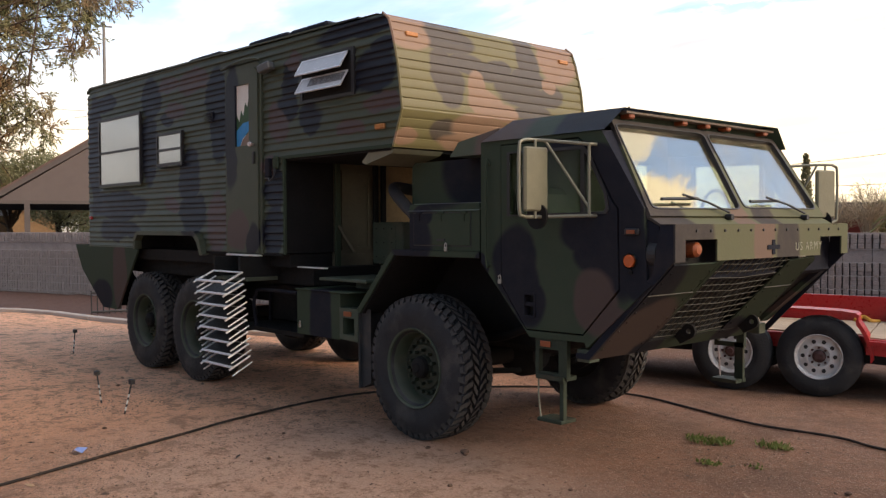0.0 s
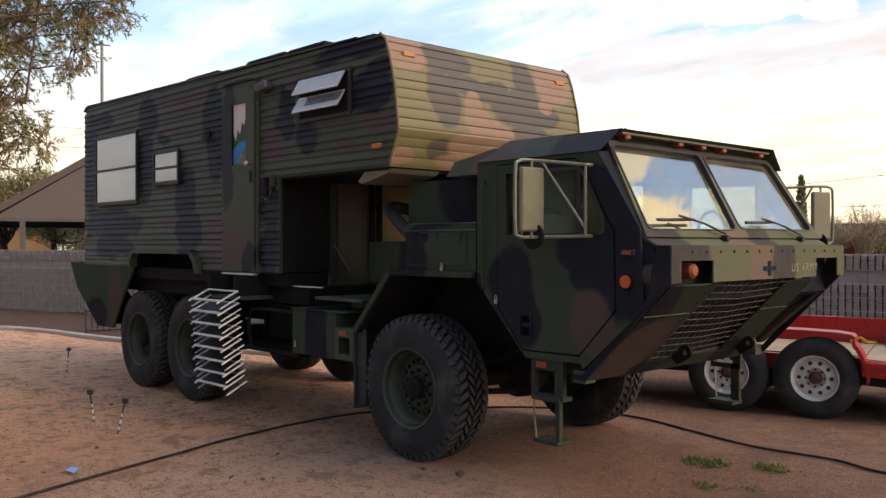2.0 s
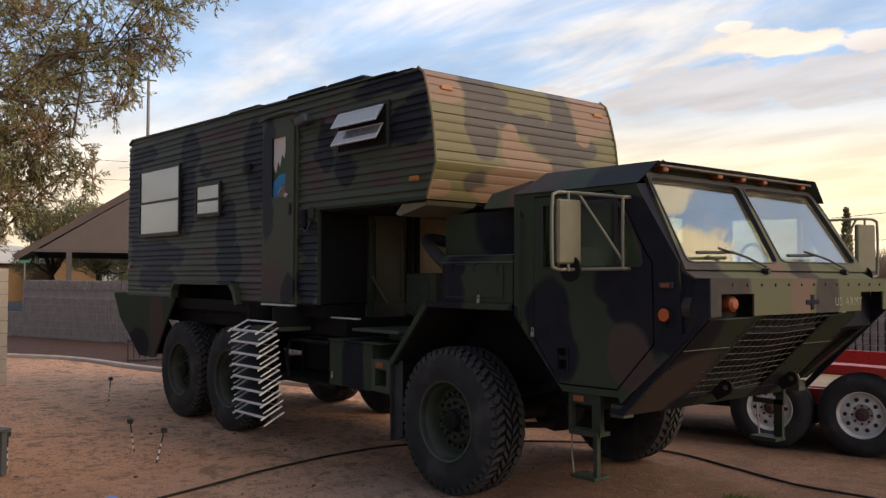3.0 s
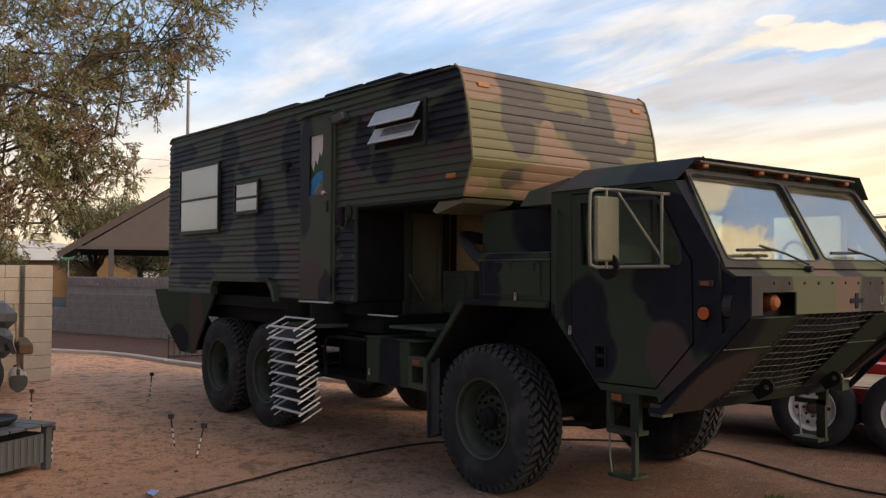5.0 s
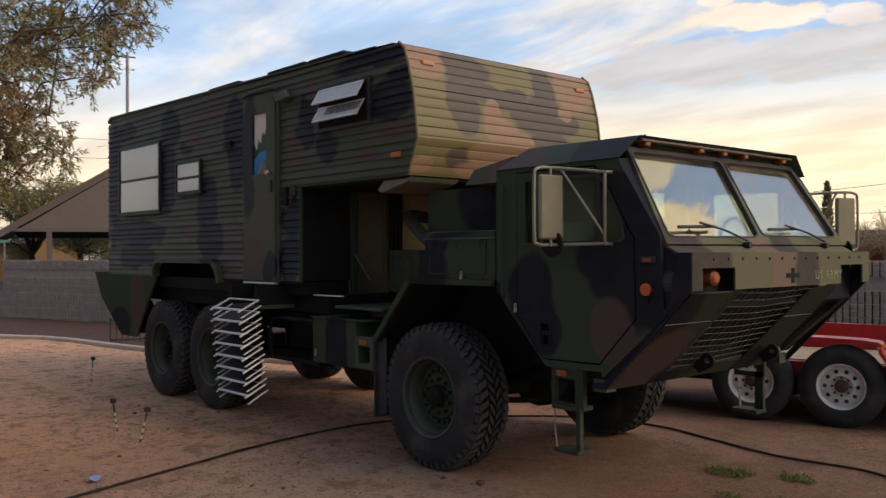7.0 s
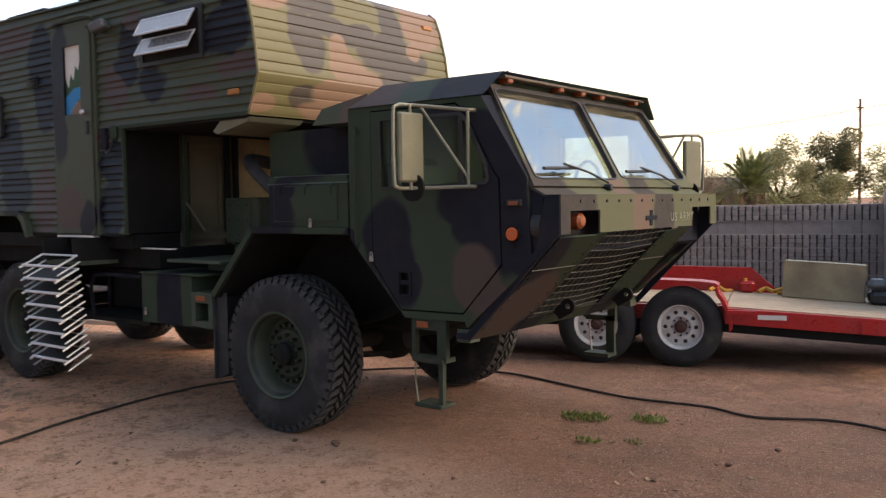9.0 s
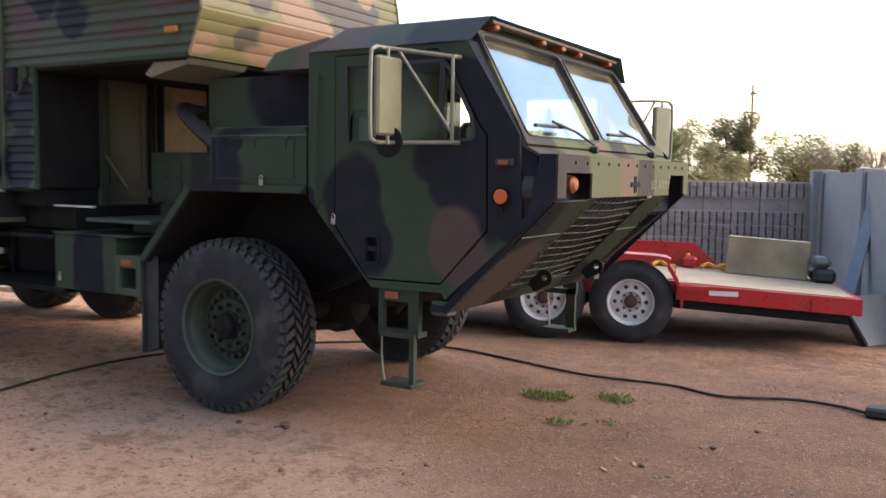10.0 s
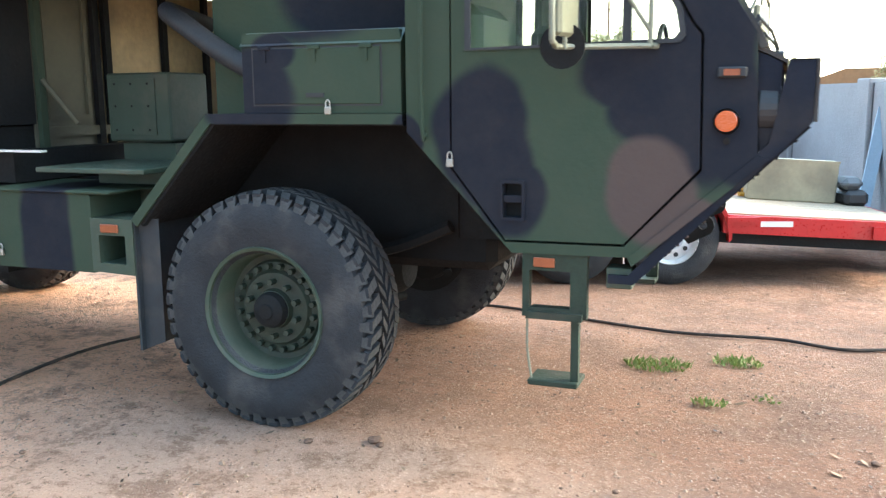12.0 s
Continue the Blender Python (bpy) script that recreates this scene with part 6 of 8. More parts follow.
part("rear_wall", B(CX_REAR - 0.012, CX_REAR + 0.012, SY + 0.002, FY - 0.002, 1.43, 3.45), "siding", camper)
part("lower_trim", B(-7.22, -5.56, SY - 0.016, SY + 0.004, 2.333, 2.362), "camo_plain", camper)
part("corner_trim", B(-7.185, -7.16, SY - 0.018, SY + 0.01, 1.43, 2.34), "camo_plain", camper)
part("bottom_trim", B(-8.80, -7.2, SY - 0.014, SY + 0.004, 1.415, 1.436), "dark", camper)
part("bottom_trim", B(-12.0, -10.47, SY - 0.014, SY + 0.004, 1.415, 1.436), "dark", camper)
part("nose_underside", plate(bmesh.new(), [(-5.56, 2.325), (-5.60, 2.29), (-5.95, 2.215), (-6.0, 2.24), (-5.9, 2.325)], SY + 0.02, SY + 0.55), "mirror_back", camper)
# near-black: shade under the bunk is put into this panel
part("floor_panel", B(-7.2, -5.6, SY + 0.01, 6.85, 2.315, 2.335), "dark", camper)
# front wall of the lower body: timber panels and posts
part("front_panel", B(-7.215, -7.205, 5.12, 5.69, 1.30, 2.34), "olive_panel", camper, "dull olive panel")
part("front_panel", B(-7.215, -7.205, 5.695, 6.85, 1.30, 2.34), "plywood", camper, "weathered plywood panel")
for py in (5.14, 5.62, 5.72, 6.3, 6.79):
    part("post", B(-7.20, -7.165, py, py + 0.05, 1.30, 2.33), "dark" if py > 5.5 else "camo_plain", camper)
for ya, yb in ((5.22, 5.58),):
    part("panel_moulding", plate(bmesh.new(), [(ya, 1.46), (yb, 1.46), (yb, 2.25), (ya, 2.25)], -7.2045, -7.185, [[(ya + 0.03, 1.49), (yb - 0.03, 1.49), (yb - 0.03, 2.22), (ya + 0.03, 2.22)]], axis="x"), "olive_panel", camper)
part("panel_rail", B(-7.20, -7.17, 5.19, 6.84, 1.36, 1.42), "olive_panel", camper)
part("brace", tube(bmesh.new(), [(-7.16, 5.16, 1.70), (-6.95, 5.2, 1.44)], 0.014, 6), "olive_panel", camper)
# near-black too, for the shade in the gap behind the cab
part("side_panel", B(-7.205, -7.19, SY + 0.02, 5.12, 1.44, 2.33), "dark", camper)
part("far_panel", B(-7.16, -6.15, 6.83, 6.85, 1.30, 2.31), "plywood", camper, "weathered plywood panel")
for px in (-7.0, -6.72, -6.66, -6.2):
    part("post", B(px, px + 0.045, 6.79, 6.828, 1.30, 2.31), "dark", camper)
# added box and black sheet that keep light out of gap and arch
part("floor_gap_block", B(-12.0, -7.22, SY + 0.08, FY - 0.08, 1.303, 1.43), "dark", camper)
part("arch_shade", B(-10.45, -8.82, SY + 0.45, SY + 0.47, 1.431, 1.598), "dark", camper)
# wheel arch
arch = [(-10.47, 1.43), (-10.47, 1.55), (-10.37, 1.648), (-8.88, 1.648), (-8.77, 1.56), (-8.70, 1.40), (-8.76, 1.39), (-8.83, 1.53), (-8.92, 1.60), (-10.34, 1.60), (-10.42, 1.53), (-10.42, 1.43)]
part("wheel_arch", plate(bmesh.new(), arch, SY - 0.07, SY + 0.02), "siding", camper)
part("arch_lining", B(-10.45, -8.82, SY + 0.03, SY + 0.6, 1.598, 1.606), "dark", camper)


def camper_window(x0, x1, z0, z1, mid):
    w = part("window", plate(bmesh.new(), [(x0 - 0.03, z0 - 0.03), (x1 + 0.03, z0 - 0.03), (x1 + 0.03, z1 + 0.03), (x0 - 0.03, z1 + 0.03)], SY - 0.042, SY - 0.002, [[(x0, z0), (x1, z0), (x1, mid - 0.014), (x0, mid - 0.014)], [(x0, mid + 0.014), (x1, mid + 0.014), (x1, z1), (x0, z1)]]), "black", camper, "dark-framed camper window with a drawn white blind")
    part("pane", B(x0, x1, SY - 0.030, SY - 0.027, z0, z1), "blind_glass", w)
    part("blind", B(x0, x1, SY - 0.025, SY - 0.0225, z0, z1), "curtain", w, "white blind behind the pane")
    part("sill", B(x0 - 0.04, x1 + 0.04, SY - 0.045, SY - 0.03, z0 - 0.045, z0 - 0.028), "siding", w)


camper_window(-11.54, -10.32, 2.245, 3.05, 2.645)
camper_window(-9.82, -9.235, 2.425, 2.74, 2.575)
# entrance door
door = part("door", plate(bmesh.new(), [(-8.19, 1.437), (-7.58, 1.437), (-7.58, 3.21), (-7.655, 3.255), (-8.115, 3.255), (-8.19, 3.21)], SY - 0.045, SY - 0.002, [[(-8.015, 2.50), (-7.745, 2.50), (-7.745, 3.11), (-8.015, 3.11)]]), "siding", camper, "flat camouflaged camper door with a narrow window, closed")
part("door_frame", plate(bmesh.new(), [(-8.24, 1.425), (-7.53, 1.425), (-7.53, 3.27), (-7.615, 3.31), (-8.155, 3.31), (-8.24, 3.27)], SY - 0.03, SY - 0.001, [[(-8.195, 1.432), (-7.575, 1.432), (-7.575, 3.215), (-7.655, 3.2556), (-8.115, 3.2556), (-8.195, 3.215)]]), "siding", door)
part("painted_panel", B(-8.015, -7.745, SY - 0.022, SY - 0.019, 2.50, 3.11), "curtain", door, "narrow door window with a painted mountain scene")
for nm, mat, poly in (("painted_forest", "paint_green", [(-8.015, 2.62), (-7.745, 2.60), (-7.745, 2.93), (-7.775, 2.97), (-7.805, 2.88), (-7.845, 2.93), (-7.885, 2.80), (-7.925, 2.86), (-7.965, 2.74), (-8.015, 2.82)]), ("painted_river", "paint_blue", [(-8.015, 2.50), (-7.955, 2.50), (-7.905, 2.57), (-7.755, 2.66), (-7.755, 2.74), (-7.885, 2.73), (-8.015, 2.66)]), ("painted_bank", "paint_brown", [(-7.945, 2.50), (-7.745, 2.50), (-7.745, 2.65), (-7.885, 2.57)])):
    part(nm, plate(bmesh.new(), poly, SY - 0.0250 - 0.0015 * (nm != "painted_forest") - 0.001 * (nm == "painted_bank"), SY - 0.0225), mat, door)

# awning window of the bunk: two panes propped open
awn = part("awning_window", plate(bmesh.new(), [(-6.86, 2.81), (-6.04, 2.81), (-6.04, 3.22), (-6.86, 3.22)], SY - 0.03, SY - 0.002, [[(-6.82, 2.84), (-6.08, 2.84), (-6.08, 3.19), (-6.82, 3.19)]]), "black", camper, "awning window with two panes propped open")
part("window_screen", B(-6.82, -6.08, SY - 0.018, SY - 0.0145, 2.84, 3.19), "dark", awn)
for zt in (3.19, 3.03):
    m_ = Matrix.Translation((0, SY - 0.03, zt)) @ Matrix.Rotation(radians(-31), 4, "X")
    sash = part("sash", plate(bmesh.new(), [(-6.815, -0.165), (-6.12, -0.165), (-6.12, 0.0), (-6.815, 0.0)], -0.006, 0.006, [[(-6.80, -0.15), (-6.135, -0.15), (-6.135, -0.015), (-6.80, -0.015)]]), "alu", awn)
    for v in sash.data.vertices:
        v.co = m_ @ v.co
    part("sash_pane", B(-6.80, -6.135, -0.003, 0.003, -0.15, -0.015, m=m_), "sky_pale_pane", awn)
    # flat grey patch added for the darker view in the lower sash
    if zt < 3.1:
        part("sash_patch", B(-6.66, -6.14, -0.0055, -0.0035, -0.105, -0.02, m=m_), "sash_grey", awn)
# small fittings on the camper side
for x, z in ((-5.70, 2.514),):
    part("marker_lamp", B(x - 0.06, x + 0.06, SY - 0.035, SY - 0.005, z - 0.022, z + 0.022, bevel=0.008), "marker_amber", camper, "amber marker lamp")
part("marker_lamp", B(-11.95, -11.87, SY - 0.03, SY - 0.005, 1.80, 1.84, bevel=0.006), "red_lens", camper, "red marker lamp")
for y in (4.75, 6.675):
    part("marker_lamp", B(-5.585, -5.54, y - 0.065, y + 0.065, 3.25, 3.29, bevel=0.008), "marker_amber", camper, "amber marker lamp")
lampb = part("porch_lamp", B(-7.46, -7.39, SY - 0.06, SY - 0.004, 3.17, 3.27, bevel=0.01), "camo_black", camper)
part("lamp_head", B(-0.075, 0.075, -0.05, 0.05, -0.04, 0.04, bevel=0.012, m=pose(-7.36, SY - 0.08, 3.205, 0, -18, 20)), "plastic_grey", lampb, "small grey flood lamp")
part("door_canopy", tube(bmesh.new(), smooth_path([(-8.275, SY - 0.05, 3.30), (-7.95, SY - 0.06, 3.335), (-7.65, SY - 0.06, 3.335), (-7.515, SY - 0.05, 3.31)], 4), 0.014, 6), "siding", camper)
part("door_knob", lathe(bmesh.new(), [(0, -0.06), (0.02, -0.058), (0.028, -0.04), (0.014, -0.025), (0.012, 0)], (-7.655, SY - 0.046, 2.50), "y", 14), "steel", door)
part("door_latch", B(-7.67, -7.63, SY - 0.062, SY - 0.046, 2.31, 2.43, bevel=0.006), "black", door)
part("door_threshold", B(-8.19, -7.58, SY - 0.06, SY - 0.001, 1.405, 1.422), "alu", camper)
part("socket_box", B(-7.45, -7.38, SY - 0.05, SY - 0.004, 2.17, 2.35, bevel=0.008), "camo_black", camper)
part("socket_box", B(-7.33, -7.24, SY - 0.045, SY - 0.004, 2.24, 2.37, bevel=0.02), "camo_plain", camper)
part("socket_lead", tube(bmesh.new(), smooth_path([(-7.29, SY - 0.03, 2.25), (-7.29, SY - 0.05, 2.17), (-7.36, SY - 0.05, 2.13), (-7.41, SY - 0.03, 2.18)], 4), 0.008, 6), "black", camper)
grille = part("vent_grille", B(-8.70, -8.52, SY - 0.022, SY - 0.004, 2.80, 2.91, bevel=0.004), "siding", camper)
for k in range(4):
    part("louvre", B(-8.69, -8.53, SY - 0.040, SY - 0.0225, 2.812 + 0.025 * k, 2.822 + 0.025 * k), "siding", grille)

# folding steps hanging below the entrance
steps = thing("folding_step_ladder", (-7.8, 4.2, 0.0), "folded aluminium scissor step ladder hanging below the camper door", "step ladder")
part("step_bracket", B(-8.15, -7.55, 4.35, 4.70, 1.17, 1.205), "army_green", steps)
part("step_bracket", B(-8.12, -8.08, 4.30, 4.75, 1.205, 1.40), "dark", steps)
part("step_bracket", B(-7.62, -7.58, 4.30, 4.75, 1.205, 1.40), "dark", steps)
for k in range(8):
    z = 1.175 - 0.113 * k
    dx = 0.018 * k
    fr = part("tread_frame", tube(bmesh.new(), [(-8.08 + dx, 4.10, z), (-7.52 + dx, 4.10, z)], 0.013, 8), "alu", steps)
    for ex in (-8.08, -7.52):
        part("tread_rail", tube(bmesh.new(), [(ex + dx, 4.07, z - 0.022), (ex + dx - 0.02, 4.30, z + 0.085)], 0.010, 8), "alu", fr)
        part("scissor_link", tube(bmesh.new(), [(ex + 0.025 + dx, 4.09, z - 0.075), (ex + dx + 0.005, 4.31, z + 0.03)], 0.008, 8), "alu", fr)
    part("back_bar", tube(bmesh.new(), [(-8.10 + dx, 4.30, z + 0.082), (-7.54 + dx, 4.30, z + 0.082)], 0.009, 8), "alu", fr)
    if k == 0:
        continue
    bm = B(-8.06 + dx, -7.54 + dx, 0.0, 0.20, -0.006, 0.0)
    bmesh.ops.transform(bm, matrix=Matrix.Translation((0, 4.12, z + 0.004)) @ Matrix.Rotation(math.atan2(0.107, 0.23), 4, "X"), verts=bm.verts[:])
    part("tread_board", bm, "alu_tread", fr)

# ---- block wall, side wall, gate ----
def block_wall():
    wall = thing("wall_north", WALL_END, "grey fluted block wall with a smooth band below its capping course", "wall", kind="structure")
    ang = math.atan2(-WALL_DIR.y, -WALL_DIR.x)
    base = Matrix.Translation(WALL_END) @ Matrix.Rotation(ang, 4, "Z")    # local x runs along the wall, local -y... faces the yard on +y
    LEN, H = 46.0, 1.55
    STEP = 23.6          # beyond this the wall steps down to a low run
    part("wall_core", B(0, STEP, -0.14, 0.0, -0.1, H - 0.012, m=base), "mortar", wall)
    part("wall_core", B(STEP + 0.004, LEN, -0.14, 0.0, -0.1, 0.70, m=base), "mortar", wall)
    courses = [(-0.08, 0.12), (0.12, 0.32), (0.32, 0.52), (0.52, 0.72), (0.72, 0.92), (0.92, 1.12), (1.12, 1.32), (1.32, 1.55)]
    def unit(w, h, ribs, seed=0):
        bm, rng = bmesh.new(), random.Random(seed)
        if ribs:
            step = w / ribs
            for r in range(ribs):
                # split face: three uneven lumps to a rib
                for q in range(3):
                    za, zb = 0.006 + (h - 0.012) * q / 3, 0.006 + (h - 0.012) * (q + 1) / 3
                    box(bm, r * step + 0.010 + rng.uniform(-0.003, 0.003), (r + 1) * step - 0.010 + rng.uniform(-0.003, 0.003), 0.0, 0.042 + rng.uniform(-0.010, 0.008), za, zb, 0.007)
        else:
            box(bm, 0.004, w - 0.004, 0.0, 0.016, 0.004, h - 0.004, 0.003)
        me = bpy.data.meshes.new("block")
        bmesh.ops.recalc_face_normals(bm, faces=bm.faces[:])
        bm.to_mesh(me); bm.free()
        me.materials.append(M["block"])
        return me
    fluted, smooth_b, tall = [unit(0.40, 0.20, 4, q) for q in range(4)], [unit(0.40, 0.20, 0)], [unit(0.40, 0.23, 4, 7 + q) for q in range(3)]
    for z in (0.12, 0.32, 0.52, 0.72, 0.92, 1.12, 1.32):
        part("mortar_joint", B(0.002, STEP - 0.002 if z > 0.7 else LEN, 0.001, 0.030, z - 0.007, z + 0.007, m=base), "pale_mortar", wall)
    rest = []
    for c, (z0, z1) in enumerate(courses):
        units = smooth_b if c == 6 else tall if c == 7 else fluted
        k = 0
        while (k + 1) * 0.40 <= LEN:
            x, me = k * 0.40, units[(k * 5 + c * 3 + k // 4) % len(units)]
            if x >= STEP and c > 3:
                break
            if x < 7.2 and c >= 1:
                o = new("block", me); o.parent = wall
                o.matrix_parent_inverse = Matrix.Translation(wall.location).inverted()
                o.matrix_basis = base @ Matrix.Translation((x, 0.0, z0)) @ Matrix.Diagonal((1, 1 + 0.15 * math.sin(k * 7.1 + c * 3.3), 1, 1))
            else:
                rest.append((me, x, z0))
            k += 1
    verts, faces = [], []
    for me, x, z0 in rest:
        off = len(verts)
        m_ = base @ Matrix.Translation((x, 0.0, z0))
        verts += [tuple(m_ @ v.co) for v in me.vertices]
        faces += [tuple(i + off for i in p.vertices) for p in me.polygons]
    me = bpy.data.meshes.new("far_blocks")
    me.from_pydata(verts, [], faces)
    me.materials.append(M["block"])
    o = new("far_blocks", me); o.parent = wall
    o.matrix_parent_inverse = Matrix.Translation(wall.location).inverted()
    o["kind"] = "stuff"
    part("wall_cap", B(0, STEP, -0.14, 0.03, H - 0.010, H + 0.012, bevel=0.006, m=base), "block", wall)
    return wall


def side_wall():
    """Grey plastered wall with piers, from the end of the block wall towards the yard."""
    wall = thing("wall_east", WALL_END + Vector((0.1, 0, 0)), "plain grey plastered wall with piers", "wall", kind="structure")
    d = WALL_OUT
    m_ = Matrix.Translation(WALL_END) @ Matrix.Rotation(math.atan2(d.y, d.x), 4, "Z")
    part("wall_panel", B(0.0, 4.7, 0.02, 0.17, -0.1, 1.70, m=m_), "stucco", wall)
    for x in (0.14, 2.55, 4.5):
        part("pier", B(x - 0.16, x + 0.16, -0.03, 0.22, -0.1, 1.745, bevel=0.012, m=m_), "stucco", wall)
        part("joint", B(x + 0.161, x + 0.178, 0.012, 0.019, -0.05, 1.69, m=m_), "joint_grey", wall)
    part("corner_pier", B(0.0, 0.24, -0.12, 0.018, -0.1, 1.74, bevel=0.012, m=m_), "stucco", wall)


block_wall(); side_wall()


def tan_pier():
    """Tan concrete-block garden wall that ends in a pier."""
    wall = thing("wall_west", (-14.9, 3.4, 0), "tan concrete block garden wall ending in a pier", "wall", kind="structure")
    part("wall_core", B(-15.05, -14.72, 3.32, 3.70, -0.1, 1.80), "mortar_tan", wall)
    part("wall_core", B(-15.0, -14.82, -6.0, 3.26, -0.1, 1.80), "mortar_tan", wall)
    def block(x0, x1, y0, y1, z0, z1):
        part("block", B(x0, x1, y0, y1, z0, z1, bevel=0.005), "tan_block", wall)
    for c in range(9):
        z = 0.2 * c
        block(-15.06, -14.70, 3.31, 3.71, z + 0.005, z + 0.197)
        off = 0.2 * (c % 2)
        for k in range(14):
            y1 = 3.24 - 0.40 * k + off - 0.2
            y0 = y1 - 0.394
            if k == 0 and off == 0.0:
                block(-15.01, -14.80, y1 + 0.006, 3.25, z + 0.005, z + 0.197)
            block(-15.01, -14.80, y0, min(y1, 3.25), z + 0.005, z + 0.197)


def iron_gate():
    gate = thing("iron_fence", (-16.4, 7.5, 0), "low black iron picket fence behind the truck", "fence")
    a, b = Vector((-16.66, 6.32, 0)), Vector((-16.0, 9.1, 0))
    for z in (0.10, 0.46):
        part("rail", tube(bmesh.new(), [a + Vector((0, 0, z)), b + Vector((0, 0, z))], 0.022, 6), "black", gate)
    for k in range(28):
        p = a + (b - a) * (k / 27)
        part("picket", tube(bmesh.new(), [p + Vector((0, 0, 0.03)), p + Vector((0, 0, 0.50))], 0.012, 5), "black", gate)


# ---- trailer ----
TA = radians(17.0)
T0 = Matrix.Translation((-3.87, 8.50, 0)) @ Matrix.Rotation(TA, 4, "Z")    # local x along the trailer, y across to its far side


def TB(*a, bevel=0.0):
    return B(*a, bevel=bevel, m=T0)


def trailer():
    t = thing("flatbed_trailer", T0 @ Vector((0, 1.0, 0)), "red twin-axle flatbed trailer with a pale board deck", "trailer")
    def sheared(x0, x1, y0, y1, z0, z1, zd0, zd1):
        bm = bmesh.new()
        box(bm, x0, x1, y0, y1, 0, 1)
        for v in bm.verts:
            f = (v.co.x - x0) / (x1 - x0)
            lo, hi = z0 + (zd0 - z0) * f, z1 + (zd1 - z1) * f
            v.co.z = lo + (hi - lo) * v.co.z
        bmesh.ops.transform(bm, matrix=T0, verts=bm.verts[:])
        return bm
    W = 1.95
    for y in (0.02, W - 0.06):
        part("side_rail", sheared(0.42, 2.05, y, y + 0.06, 0.45, 0.60, 0.37, 0.52), "red", t)
        part("side_rail", TB(-4.6, 0.42, y + 0.22 * (1 if y < 1 else -1), y + 0.06 + 0.22 * (1 if y < 1 else -1), 0.45, 0.60), "red", t)
    part("rear_rail", TB(1.99, 2.05, 0.08, W - 0.06, 0.37, 0.52), "red", t)
    part("under_frame", sheared(0.40, 1.95, 0.08, W - 0.1, 0.36, 0.45, 0.28, 0.37), "dark", t)
    part("under_frame", TB(-4.5, 0.40, 0.34, W - 0.36, 0.34, 0.45), "dark", t)
    n = 9
    for k in range(n):
        y0 = 0.085 + (W - 0.155) * k / n
        part("deck_board", sheared(0.43, 1.985, y0, y0 + (W - 0.155) / n - 0.008, 0.575, 0.612, 0.495, 0.532), "deck", t)
    for k in range(6):
        y0 = 0.34 + (W - 0.68) * k / 6
        part("deck_board", TB(-4.5, 0.42, y0, y0 + (W - 0.68) / 6 - 0.008, 0.575, 0.612), "deck", t)
    for side in (0, 1):
        y0, y1 = (0.0, 0.26) if side == 0 else (W - 0.24, W + 0.02)
        out = [(-1.42, 0.55), (-1.36, 0.76), (-1.22, 0.86), (0.20, 0.86), (0.36, 0.76), (0.47, 0.55), (0.49, 0.40)]
        path = smooth_path([(x, 0, z) for x, z in out], 4)
        poly = [(p.x, p.z) for p in path] + [(p.x * 0.97 - 0.012, p.z - 0.03) for p in reversed(path)]
        bm = plate(bmesh.new(), poly, y0, y1)
        bmesh.ops.transform(bm, matrix=T0, verts=bm.verts[:])
        part("mudguard", bm, "red", t)
        if side:
            bm = plate(bmesh.new(), [(-1.5, 0.58), (0.95, 0.58), (0.62, 0.88), (-1.5, 0.90)], W - 0.28, W - 0.25)
            bmesh.ops.transform(bm, matrix=T0, verts=bm.verts[:])
            part("guard_board", bm, "red", t)
        for wx in (0.0, -0.84):
            yy = 0.0 if side == 0 else W
            m_ = T0 @ Matrix.Translation((wx, yy, 0.40)) @ (Matrix.Rotation(math.pi, 4, "Z") if side else Matrix())
            bm = lathe(bmesh.new(), [(0.215, 0.05), (0.225, 0.015), (0.27, 0.0), (0.33, 0.004), (0.375, 0.03), (0.395, 0.045), (0.40, 0.07), (0.40, 0.087), (0.394, 0.09), (0.40, 0.093), (0.40, 0.117), (0.394, 0.12), (0.40, 0.123), (0.40, 0.147), (0.394, 0.15), (0.40, 0.153), (0.40, 0.17), (0.395, 0.195), (0.375, 0.21), (0.27, 0.24), (0.215, 0.20)], (0, 0, 0), "y", 48)
            bmesh.ops.transform(bm, matrix=m_, verts=bm.verts[:])
            tyre = part("tyre", bm, "rubber", t, smooth=True)
            bm = bmesh.new()
            lathe(bm, [(0.218, 0.012), (0.226, 0.02), (0.218, 0.035), (0.20, 0.06), (0.195, 0.085), (0.175, 0.080), (0.15, 0.060), (0.105, 0.052), (0.08, 0.075), (0.07, 0.08), (0.0, 0.08)], (0, 0, 0), "y", 40)
            bmesh.ops.transform(bm, matrix=m_, verts=bm.verts[:])
            rim = part("rim", bm, "white_steel", t, "white-painted steel trailer rim", smooth=True)
            for k in range(10):
                a = 2 * math.pi * k / 10
                bm = cyl(bmesh.new(), (0.148 * math.cos(a), 0.050, 0.148 * math.sin(a)), 0.020, 0.012, "y", 12)
                bmesh.ops.transform(bm, matrix=m_, verts=bm.verts[:])
                part("rim_hole", bm, "black", rim)
            bm = bmesh.new()
            lathe(bm, [(0, 0.005), (0.03, 0.006), (0.034, 0.03), (0.058, 0.04), (0.064, 0.075)], (0, 0, 0), "y", 20)
            for k in range(8):
                a = 2 * math.pi * k / 8
                cyl(bm, (0.085 * math.cos(a), 0.045, 0.085 * math.sin(a)), 0.012, 0.03, "y", 6)
            bmesh.ops.transform(bm, matrix=m_, verts=bm.verts[:])
            part("hub", bm, "red_hub", rim)
